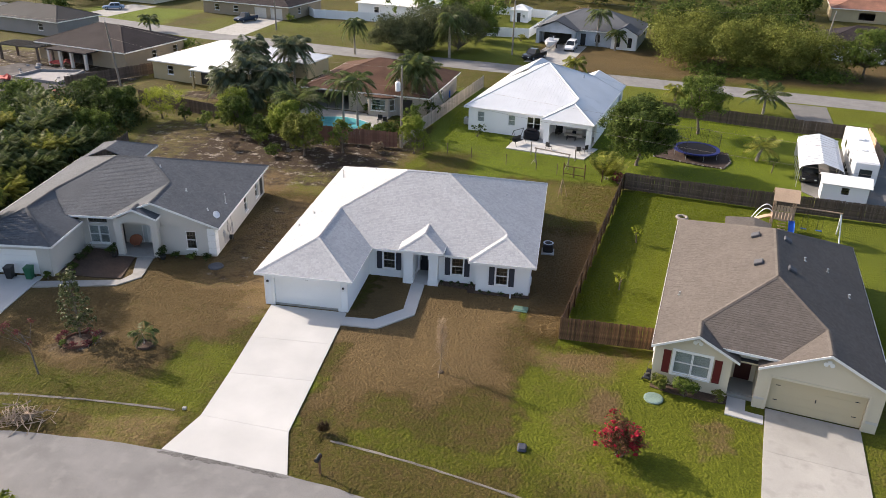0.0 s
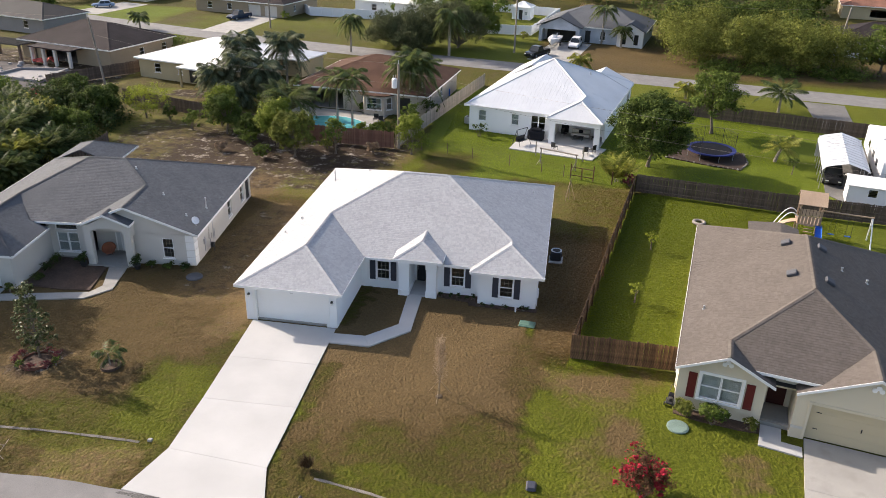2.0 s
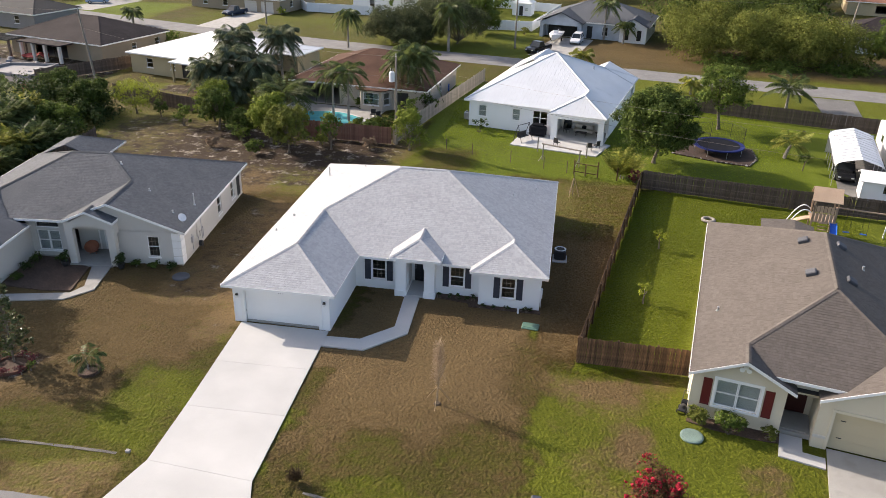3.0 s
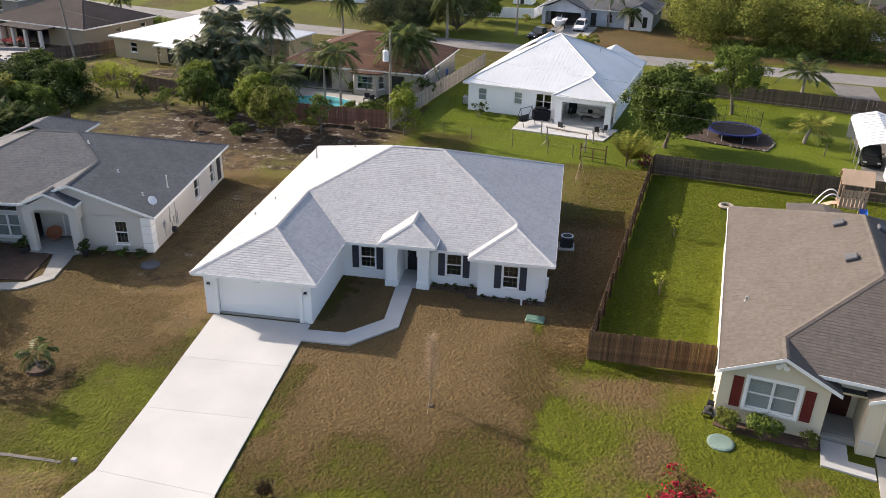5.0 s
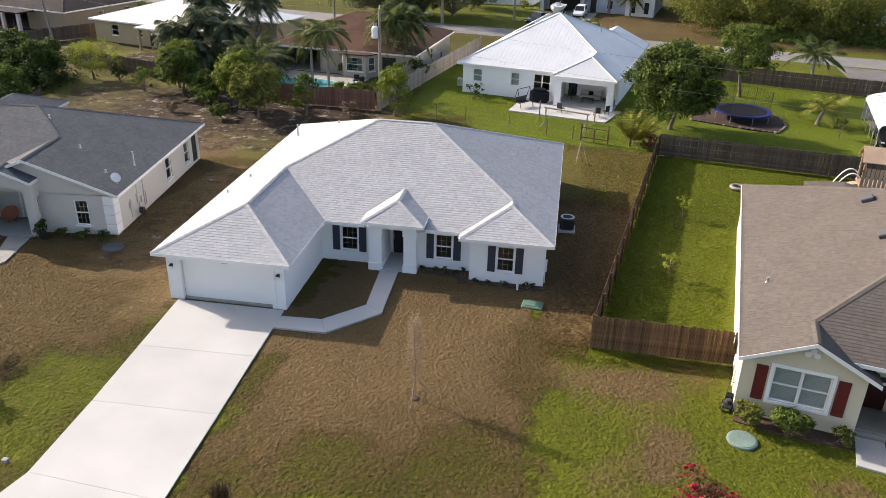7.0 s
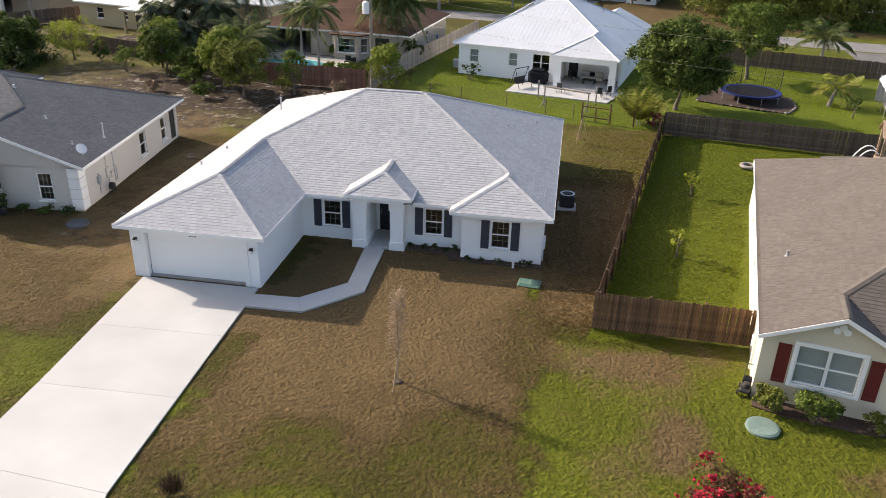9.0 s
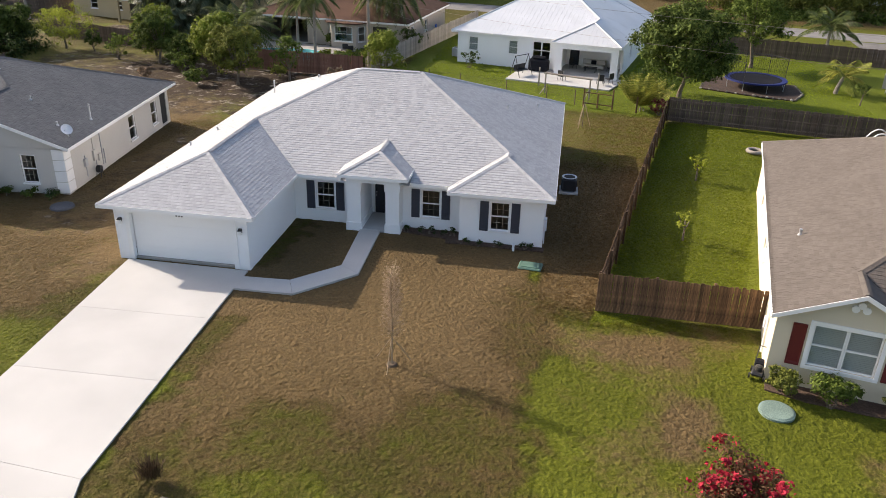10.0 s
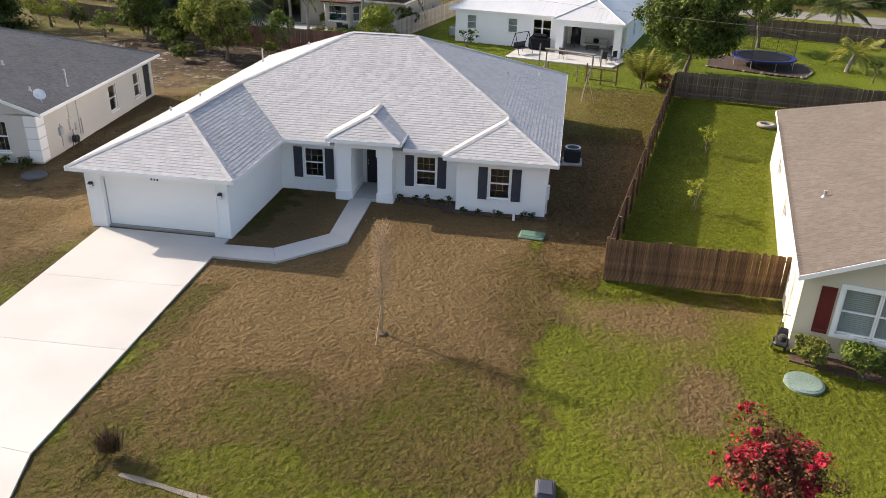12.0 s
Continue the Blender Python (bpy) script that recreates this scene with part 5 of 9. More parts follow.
# ---- the metal-roofed house behind ----
F_M = pose(5.0, 37.4, 0, 0, 0, -12)
metal_house = thing("house", F_M, "white stucco house with white standing-seam metal roof and covered lanai", "house")
ez = 3.0
pk = (-8.95, 12.5, 7.05)
eu0, eu1, ev0, ev1 = -16.75, 0.02, 1.3, 21.6
lz = 4.5
lp = (-3.19, 3.1, lz)
lq = (-3.19, 1.3 + (lz - ez) * (12.5 - 1.3) / 4.05, lz)
planes = [
    [(eu0, ev0, ez), (-6.35, ev0, ez), lq, pk],
    [(-6.35, ev0, ez), (-6.35, -0.1, ez), lp, lq],
    [(-6.35, -0.1, ez), (eu1, -0.1, ez), lp],
    [(eu1, -0.1, ez), (eu1, ev1, ez), pk, lq, lp],
    [(eu1, ev1, ez), (eu0, ev1, ez), pk],
    [(eu0, ev1, ez), (eu0, ev0, ez), pk],
    [(eu0, 25.0, ez), (eu0, 16.0, ez), (-12.4, 14.6, 5.6), (-12.4, 22.0, 5.6)],
    [(-8.2, 14.6, ez), (-8.2, 25.0, ez), (-12.4, 22.0, 5.6), (-12.4, 14.6, 5.6)],
    [(-7.4, 17.6, 3.1), (-7.4, 21.5, 3.1), (-3.9, 21.5, 4.82), (-3.9, 17.6, 4.82)],
    [(-3.9, 17.6, 4.82), (-3.9, 21.5, 4.82), (0.0, 21.5, 3.06), (0.0, 17.6, 3.06)],
]
roof = part("roof", roof_deck(planes), M_METAL, metal_house, "white ribbed metal roof")
for poly in planes[:8]:
    o, e, s, nrm = slope_frame(poly)
    flat = [((Vector(v) - o).dot(e), (Vector(v) - o).dot(s)) for v in poly]
    turned = [(b, a) for a, b in flat]
    a = min(q[0] for q in flat) + 0.2
    while a < max(q[0] for q in flat):
        for lo, hi in spans(turned, a):
            if hi - lo > 0.25:
                bm = bmesh.new()
                p, q = o + e * a + s * lo, o + e * a + s * hi
                vs = [bm.verts.new(v) for v in (p - e * 0.02, p + e * 0.02, p + nrm * 0.015, q - e * 0.02, q + e * 0.02, q + nrm * 0.015)]
                for fc in ((0, 2, 5, 3), (2, 1, 4, 5), (0, 1, 2)):
                    bm.faces.new([vs[i] for i in fc])
                bmesh.ops.recalc_face_normals(bm, faces=bm.faces[:])
                part("rib", bm, M_METAL, roof)
        a += 0.43
bm = bmesh.new()
for a, b in (((eu0, ev0, ez), pk), (pk, (eu1, ev1, ez)), (lq, pk), (lp, lq), ((eu1, -0.1, ez), lp), ((-6.35, -0.1, ez), lp), (pk, (eu0, ev1, ez))):
    tube(bm, Vector(a) + Vector((0, 0, 0.02)), Vector(b) + Vector((0, 0, 0.01)), 0.06, seg=6)
part("ridge_cap", bm, M_METAL, roof)
ring_caps(metal_house, [((eu0, ev1), (eu0, ev0)), ((eu0, ev0), (-6.35, ev0)), ((-6.35, ev0), (-6.35, -0.1)), ((-6.35, -0.1), (eu1, -0.1)), ((eu1, -0.1), (eu1, ev1)), ((eu1, ev1), (eu0, ev1))], ez, M_TRIM)
specs = [
    ((-16.15, 1.5), (-6.0, 1.5), [(1.15, 2.1, 1.2, 2.5), (5.2, 6.1, 1.2, 2.5), (7.6, 9.3, 1.0, 2.6)], 0, 0, 2.85),
    ((-6.0, 5.0), (-0.2, 5.0), [], -0.2, -0.2, 2.85),
    ((-0.2, 3.0), (-0.2, 21.2), [(4.0, 5.0, 1.0, 2.2), (9.0, 10.0, 1.0, 2.2), (15.0, 17.0, 0.0, 2.2)], 0, 0, 2.85),
    ((-0.2, 21.2), (-16.15, 21.2), [], 0.2, 0, 2.85),
    ((-16.15, 21.2), (-16.15, 1.5), [], 0.2, -0.2, 2.85),
    ((-6.0, 1.5), (-6.0, 5.0), [], 0.2, 0.0, 2.85),
]
fm = {}
for i, (p0, p1, holes, s, e, h) in enumerate(specs):
    bm, fm[i] = wall_poly(p0, p1, -0.05, h, holes, 0.2, s, e)
    part("wall", bm, M_STUCCO, metal_house)
part("soffit", prism([(eu0, ev0), (-6.35, ev0), (-6.35, -0.1), (eu1, -0.1), (eu1, ev1), (eu0, ev1)], 2.85, 2.862), M_TRIM, metal_house)
part("floor_slab", prism([(-16.0, 1.6), (-0.3, 1.6), (-0.3, 21.1), (-16.0, 21.1)], -0.05, 0.05), M_CONC_OLD, metal_house)
for u0, u1 in ((-6.0, -5.35), (-0.85, -0.2)):
    part("lanai_column", boxed(u0, 0.0, -0.05, u1, 0.5, 2.45), M_STUCCO, metal_house)
part("lanai_beam", boxed(-6.0, 0.0, 2.45, -0.2, 0.45, 2.85), M_STUCCO, metal_house)
part("lanai_side_beam", boxed(-0.55, 0.45, 2.45, -0.2, 3.0, 2.85), M_STUCCO, metal_house)
sash_window(metal_house, fm[0], 1.15, 2.1, 1.2, 2.5, 1, 1, blind=True)
sash_window(metal_house, fm[0], 5.2, 6.1, 1.2, 2.5, 1, 1, blind=True)
sash_window(metal_house, fm[0], 7.6, 8.44, 1.0, 2.6, 1, 1)
sash_window(metal_house, fm[0], 8.46, 9.3, 1.0, 2.6, 1, 1)
part("lanai_door", boxed(0.35, -0.03, 0.07, 1.25, -0.003, 2.1, m=fm[1]), M_CARGLASS, metal_house, "dark glass door")
for i in range(5):
    part("transom_light", boxed(0.7 + i * 0.95, -0.02, 2.15, 1.5 + i * 0.95, -0.003, 2.5, m=fm[1]), M_CARGLASS, metal_house)
for u in (4.0, 9.0):
    sash_window(metal_house, fm[2], u, u + 1.0, 1.0, 2.2, 1, 1)
vent_pipe(metal_house, -4.6, 14.5, ez + (eu1 + 4.6) * 0.455, 0.3, 0.06)
slab_pieces("patio", [at_frame(F_M, q) for q in ([(-9.5, -3.8), (-4.8, -3.85), (-4.8, 1.45), (-9.5, 1.45)], [(-4.8, -3.85), (-0.1, -3.9), (0.6, 0.6), (-4.8, 1.45)])], 0.06, M_CONC, "white concrete patio behind the metal-roofed house", "patio")
part("lanai_floor", boxed(-6.0, 0.5, -0.05, -0.2, 5.0, 0.065), M_CONC, metal_house)


# ---- fences ----
def picket_mesh(name, h, w, t, ear, material):
    bm = bmesh.new()
    prof = [(0, 0), (w, 0), (w, h - ear), (w - ear, h), (ear, h), (0, h - ear)] if ear else [(0, 0), (w, 0), (w, h), (0, h)]
    a = [bm.verts.new((x, 0, z)) for x, z in prof]
    b = [bm.verts.new((x, t, z)) for x, z in prof]
    bm.faces.new(a)
    bm.faces.new(b[::-1])
    for i in range(len(prof)):
        j = (i + 1) % len(prof)
        bm.faces.new((a[j], a[i], b[i], b[j]))
    me = bpy.data.meshes.new(name)
    bm.to_mesh(me)
    bm.free()
    me.materials.append(material)
    return me


def fence(pts, h, material, label, w=0.14, gap=0.003, rails_front=False, ear=0.03, seed=1, name="fence", joined=False, missing=0.0):
    """A board fence along plan points: posts every 2.4 m, three rails, a board each."""
    rnd = random.Random(seed)
    ob = thing(name, pose(pts[0][0], pts[0][1], 0), label, "fence")
    o = Vector((pts[0][0], pts[0][1], 0))
    meshes = [picket_mesh("board", h * k, w, 0.02, ear, material) for k in (1.0, 0.99, 1.012, 0.982)]
    post = picket_mesh("post", h * 1.03, 0.10, 0.10, 0.0, material)
    for p0, p1 in zip(pts, pts[1:]):
        a, b = Vector((*p0, 0)) - o, Vector((*p1, 0)) - o
        d = (b - a).normalized()
        length = (b - a).length
        turn = Matrix((d, Vector((-d.y, d.x, 0)), Vector((0, 0, 1)))).transposed().to_4x4()
        s = 1 if not rails_front else -1
        n = int(length / (w + gap))
        for i in range(n):
            if rnd.random() < missing:
                continue
            q = part("board", rnd.choice(meshes), None, ob)
            q.matrix_local = Matrix.Translation(a + d * (i * (w + gap)) + Vector((0, 0, 0.03 + rnd.uniform(-0.015, 0.015)))) @ turn @ pose(0, 0, 0, 0, rnd.gauss(0, 0.5), rnd.gauss(0, 1.2))
        np_ = max(1, round(length / 2.4))
        for i in range(np_ + 1):
            q = part("post", post, None, ob)
            q.matrix_local = Matrix.Translation(a + d * min(i * length / np_, length - 0.1)) @ turn @ Matrix.Translation((0, 0.065 if s > 0 else -0.145, 0))
        for z in (0.25, h * 0.52, h - 0.25):
            bm = bmesh.new()
            box(bm, 0, 0.024 if s > 0 else -0.044, z, length, 0.064 if s > 0 else -0.004, z + 0.085, m=Matrix.Translation(a) @ turn)
            part("rail", bm, material, ob)
    return ob


fence([(2.5, -5.75), (9.3, -5.9)], 1.74, M_WOOD_OLD, "weathered brown board fence beside the cream house", ear=0.018, seed=2)
fence([(8.05, 25.1), (2.56, -5.62)], 1.68, M_WOOD_OLD, "long weathered brown board fence between two yards", seed=3)
fence([(8.2, 25.15), (21.0, 22.9), (35.0, 21.0)], 1.78, M_WOOD_DARK, "dark weathered back fence with its rails showing", rails_front=True, seed=4)
fence([(-28.6, 33.4), (-17.6, 32.7)], 1.85, M_WOOD_RED, "red-stained pool fence behind the shrubs", seed=5)
fence([(-56.0, 43.5), (-41.4, 38.8), (-28.8, 33.5)], 1.7, M_WOOD_DARK, "dark brown board fence behind shrubs", seed=6)
fence([(-17.3, 33.0), (-11.2, 64.5)], 1.75, M_WOOD_GREY, "silver-grey board fence beside the metal-roofed house", seed=7, w=0.2)
fence([(-69.6, 47.7), (-60.9, 61.8)], 1.7, M_WOOD_DARK, "weathered brown board fence beside the brown-roofed house", seed=8, w=0.2)
fence([(14.5, 55.5), (31.0, 51.0), (39.0, 49.2)], 1.8, M_WOOD_DARK, "dark back fence along the rear street", seed=9, w=0.18)
fence([(39.2, 49.2), (37.6, 38.5)], 1.8, M_WOOD_PALE, "pale brown side fence by the parked trailer", seed=10, w=0.18)
fence([(-45.5, 2.0), (-47.5, 26.0)], 1.7, M_WOOD_DARK, "dark board fence behind the hedge", seed=12, w=0.18)


def vinyl_fence(pts, h, label):
    ob = thing("fence", Matrix(), label, "fence")
    for p0, p1 in zip(pts, pts[1:]):
        a, b = Vector((*p0, 0)), Vector((*p1, 0))
        n = max(1, round((b - a).length / 2.4))
        d = (b - a).normalized()
        turn = Matrix((d, Vector((-d.y, d.x, 0)), Vector((0, 0, 1)))).transposed().to_4x4()
        step = (b - a).length / n
        for i in range(n):
            m = Matrix.Translation(a + d * step * i) @ turn
            bm = bmesh.new()
            box(bm, 0.06, -0.02, 0.05, step - 0.06, 0.02, h - 0.05, m=m)
            box(bm, 0.06, -0.035, h - 0.16, step - 0.06, 0.035, h - 0.03, m=m)
            box(bm, 0.06, -0.035, 0.06, step - 0.06, 0.035, 0.2, m=m)
            part("panel", bm, M_VINYL, ob)
            part("post", boxed(-0.06, -0.06, 0, 0.06, 0.06, h + 0.05, w=0.01, m=m), M_VINYL, ob)
    return ob


vinyl_fence([(-22.0, 106.5), (-7.2, 107.0), (-2.5, 132.0), (-20.0, 136.0)], 1.9, "white vinyl privacy fence round a far yard")
vinyl_fence([(-58.0, 121.0), (-55.0, 116.8), (-30.0, 115.5)], 1.9, "white vinyl fence along a far lawn")

# wire fence at the back of the yard
wire = thing("wire_fence", Matrix(), "low wire fence on thin dark posts", "fence")
wp = [(-14.5, 33.0), (-11.5, 32.2), (-8.6, 31.2), (-4.5, 29.8), (-1.1, 28.7), (1.2, 27.9)]
for x, y in wp:
    part("post", tubes([((x, y, 0), (x, y, 1.25), 0.04)], 6), M_WOOD_DARK, wire)
for z in (0.35, 0.75, 1.15):
    part("wire", tubes([((*a, z), (*b, z), 0.005) for a, b in zip(wp, wp[1:])], 4), M_WOOD_DARK, wire)
gate = thing("garden_gate", Matrix(), "rough grey timber gate frame in the wire fence", "gate")
for x, y, h in ((1.9, 27.75, 1.5), (4.15, 27.15, 1.6), (3.0, 27.45, 1.2), (6.0, 26.7, 1.3)):
    part("post", boxed(x - 0.06, y - 0.06, 0, x + 0.06, y + 0.06, h, w=0.01), M_WOOD_OLD, gate)
part("rail", tubes([((1.9, 27.75, 1.15), (4.15, 27.15, 1.15), 0.045)], 6), M_WOOD_OLD, gate)
part("rail", tubes([((1.9, 27.75, 0.3), (4.15, 27.15, 0.3), 0.045)], 6), M_WOOD_OLD, gate)
frame_ = thing("timber_trellis", Matrix(), "weathered grey timber trellis frame on the lawn", "trellis")
for x, y, h in ((-1.35, 31.4, 1.75), (2.35, 29.9, 1.75), (-2.0, 34.0, 1.6), (3.1, 33.0, 1.6)):
    part("post", boxed(x - 0.06, y - 0.06, 0, x + 0.06, y + 0.06, h, w=0.01), M_WOOD_GREY, frame_)
part("beam", tubes([((-1.5, 31.45, 1.7), (2.5, 29.85, 1.72), 0.08)], 6), M_WOOD_GREY, frame_)
for a, b in (((-1.35, 31.4, 0.5), (-1.75, 30.9, 0.0)), ((2.35, 29.9, 1.0), (1.9, 29.3, 0.0))):
    part("brace", tubes([(a, b, 0.04)], 6), M_WOOD_GREY, frame_)

# ---- things on the middle lot ----
ac = thing("air_conditioner", pose(1.12, 8.25, 0) @ Matrix.Diagonal((1.15, 1.15, 0.98, 1.0)), "dark grey outdoor air-conditioning unit on a concrete pad", "air conditioner")
part("pad", boxed(-0.47, -0.52, -0.05, 0.47, 0.52, 0.07, w=0.015), M_CONC, ac, "white concrete pad")
bm = boxed(-0.38, -0.38, 0.07, 0.38, 0.38, 0.86, w=0.10)
part("cabinet", bm, M_BLACK, ac)
part("top_rim", lathe([(0.37, 0.855), (0.385, 0.875), (0.36, 0.895), (0.29, 0.88)], 24), M_STEEL, ac, "pale metal rim round the fan")
part("top_grille", lathe([(0.285, 0.878), (0.20, 0.90), (0.02, 0.905)], 18), M_DARK, ac)
for k in range(9):
    part("louvre", boxed(-0.385, -0.30, 0.16 + k * 0.075, 0.385, 0.30, 0.18 + k * 0.075), M_DARK, ac)
sep = thing("tank_lid", pose(-0.42, -2.12, 0, 0, 0, -6), "green plastic utility lid set in the lawn", "lid")
part("rim", boxed(-0.55, -0.40, -0.05, 0.55, 0.40, 0.06, w=0.05), M_GREENLID, sep)
part("cover", boxed(-0.44, -0.28, 0.05, 0.44, 0.28, 0.085, w=0.03), M_GREENLID, sep)
sap = thing("sapling", pose(-4.9, -11.25, 0), "thin young tree with sparse dry leaves propped by three stakes", "tree")
rs = random.Random(8)
part("mulch_ring", lathe([(0.05, 0.03), (0.16, 0.02), (0.22, -0.06)], 14), mat("brown_soil", (0.06, 0.042, 0.028), (0.12, 0.085, 0.055), 3, 0.95, 0.6, 16), sap)
segs = [((0, 0, 0), (0.02, 0.03, 1.4), 0.030, 0.024), ((0.02, 0.03, 1.4), (-0.05, 0.05, 2.8), 0.024, 0.016), ((-0.05, 0.05, 2.8), (-0.03, 0.0, 3.9), 0.016, 0.006)]
for k in range(95):
    z = rs.uniform(1.0, 3.7)
    a = rs.uniform(0, 6.28)
    r = rs.uniform(0.12, 0.36) * (1.2 - 0.2 * z / 2)
    q = (math.cos(a) * r, math.sin(a) * r, z + r * 1.1)
    segs.append(((0, 0.03, z), q, 0.009, 0.005))
    segs.append((q, (q[0] * 1.4, q[1] * 1.4 + 0.05, q[2] + 0.2), 0.005, 0.003))
part("trunk", tubes(segs, 5), mat("young_bark", (0.30, 0.22, 0.14), (0.42, 0.32, 0.21), 3, 0.9, 0.2, 20), sap)
rng_s = np.random.default_rng(77)
lz_ = rng_s.triangular(0.9, 3.0, 4.2, 1100)
la_ = rng_s.uniform(0, 2 * np.pi, 1100)
lr_ = rng_s.uniform(0.03, 0.46, 1100) * (1.15 - 0.16 * lz_)
lp_ = np.stack([np.cos(la_) * lr_, np.sin(la_) * lr_, lz_], 1)
ld_ = np.stack([np.cos(la_), np.sin(la_), np.zeros(1100)], 1)
ls_ = np.stack([-np.sin(la_), np.cos(la_), np.zeros(1100)], 1)
part("crown", quads_mesh("crown", np.stack([lp_, lp_ + ld_ * 0.05 + ls_ * 0.018, lp_ + ld_ * 0.11, lp_ + ld_ * 0.05 - ls_ * 0.018], 1)), L_DRY, sap, "sparse dry straw-coloured leaves")
for k in range(3):
    a = k * 2.094 + 0.5
    part("stake", tubes([((math.cos(a) * 0.75, math.sin(a) * 0.75, 0), (math.cos(a) * 0.06, math.sin(a) * 0.06, 1.05), 0.016)], 5), bpy.data.materials["young_bark"], sap)
st = thing("sapling", pose(1.85, 21.6, 0), "small staked sapling in dry grass", "tree")
part("trunk", tubes([((0, 0, 0), (0.02, 0, 2.6), 0.03, 0.012), ((0.02, 0, 1.6), (0.3, 0.1, 2.3), 0.012, 0.005), ((0.02, 0, 1.8), (-0.25, -0.1, 2.5), 0.012, 0.005)], 5), M_BARK, st)
for k in range(3):
    a = k * 2.094
    part("stake", tubes([((math.cos(a) * 0.6, math.sin(a) * 0.6, 0), (math.cos(a) * 0.05, math.sin(a) * 0.05, 1.75), 0.025)], 5), M_WOOD_PALE, st)
vx = thing("valve_box", pose(0.85, -17.75, 0), "dark grey rounded utility box in the verge", "utility box")
part("cap", boxed(-0.26, -0.34, -0.05, 0.26, 0.34, 0.13, w=0.07), M_SHUTTER, vx)
part("lid", boxed(-0.19, -0.27, 0.12, 0.19, 0.27, 0.155, w=0.03), M_SHUTTER, vx)
pv = thing("cleanout_pipe", pose(-1.35, -0.62, 0), "short white capped pipe by the wall", "pipe")
part("pipe", tubes([((0, 0, 0), (0, 0, 0.3), 0.06), ((0, 0, 0.28), (0, 0, 0.36), 0.075)], 10), M_VINYL, pv)
mb = thing("mailbox", pose(-9.6, -21.9, 0, 0, 0, -8), "small dark mailbox on a timber post by the street", "mailbox")
part("post", boxed(-0.05, -0.05, 0, 0.05, 0.05, 1.05), M_WOOD_OLD, mb)
bm = bmesh.new()
prof = [(-0.10, 1.05), (0.10, 1.05), (0.10, 1.18)] + [(0.10 * math.cos(a), 1.18 + 0.10 * math.sin(a)) for a in np.linspace(0.3, 2.84, 6)] + [(-0.10, 1.18)]
a = [bm.verts.new((x, -0.38, z)) for x, z in prof]
b = [bm.verts.new((x, 0.14, z)) for x, z in prof]
bm.faces.new(a)
bm.faces.new(b[::-1])
for i in range(len(prof)):
    j = (i + 1) % len(prof)
    bm.faces.new((a[j], a[i], b[i], b[j]))
part("box", bm, M_BLACK, mb)
part("flag", boxed(0.105, -0.1, 1.15, 0.115, -0.06, 1.36), M_SHUT_RED, mb)

# ---- things on the cream house's lot ----
lid = thing("septic_lid", pose(8.55, -11.45, 0), "round pale green septic tank lid in the lawn", "lid")
part("rim", lathe([(0.60, -0.05), (0.60, 0.035), (0.55, 0.055)], 28), M_SEPTIC, lid)
part("cover", lathe([(0.53, 0.05), (0.53, 0.066), (0.48, 0.074)], 28), M_SEPTIC, lid)
mower = thing("lawn_mower", pose(8.3, -9.35, 0, 0, 0, -20) @ Matrix.Scale(0.85, 4), "black push mower standing by the house corner", "lawn mower")
part("deck", boxed(-0.26, -0.35, 0.12, 0.26, 0.35, 0.30, w=0.06), M_BLACK, mower)
part("engine", lathe([(0.15, 0.30), (0.17, 0.38), (0.15, 0.50), (0.06, 0.54)], 12), M_DARK, mower)
for x in (-0.3, 0.3):
    for y in (-0.3, 0.3):
        part("wheel", tubes([((x - 0.03, y, 0.12), (x + 0.03, y, 0.12), 0.12)], 12), M_RUBBER, mower)
part("handle", tubes([((-0.22, 0.3, 0.3), (-0.2, 0.95, 0.95), 0.02), ((0.22, 0.3, 0.3), (0.2, 0.95, 0.95), 0.02), ((-0.2, 0.95, 0.95), (0.2, 0.95, 0.95), 0.02)], 6), M_BLACK, mower)
part("grass_bag", boxed(-0.24, 0.36, 0.12, 0.24, 0.75, 0.5, w=0.09), M_NET, mower)
mbx = thing("meter_box", pose(8.96, -8.06, 1.0, 0, 0, R_A) @ pose(-0.33, 0.6, 0), "white electric meter box on the cream wall", "meter box")
part("box", boxed(-0.07, -0.16, 0, 0.055, 0.16, 0.42, w=0.02), M_VINYL, mbx)
# dark strip painted in for the shaded soil and grass under the shrubs
bed = thing("planting_bed", R_M, "dark strip standing in for shaded soil and grass along the cream wall", "planting bed", kind="structure")
part("mulch", prism([(-0.1, -1.95), (1.2, -2.15), (3.6, -2.1), (4.6, -1.95), (4.6, -1.15), (-0.1, -1.15)], -0.05, 0.012), M_MULCH, bed)
bed2 = thing("planting_bed", Matrix(), "narrow dark mulch bed along the white wall", "planting bed", kind="structure")
part("mulch", prism([(-7.05, 0.45), (-4.75, 0.05), (-4.7, -0.38), (0.1, -0.42), (0.1, 0.0), (-4.1, 0.0), (-4.1, 1.0), (-7.05, 1.0)], -0.05, 0.025), M_MULCH, bed2)

tyre = thing("tyre_ring", pose(13.4, 18.4, 0) @ Matrix.Scale(0.75, 4), "pale painted tyre lying on the lawn", "tyre")
bm = bmesh.new()
n1, n2 = 22, 8
ring = [[bm.verts.new(((0.62 + 0.2 * math.cos(b)) * math.cos(a), (0.62 + 0.2 * math.cos(b)) * math.sin(a), 0.17 + 0.17 * math.sin(b))) for b in np.linspace(0, 2 * math.pi, n2, endpoint=False)] for a in np.linspace(0, 2 * math.pi, n1, endpoint=False)]
for i in range(n1):
    for j in range(n2):
        bm.faces.new((ring[i][j], ring[(i + 1) % n1][j], ring[(i + 1) % n1][(j + 1) % n2], ring[i][(j + 1) % n2]))
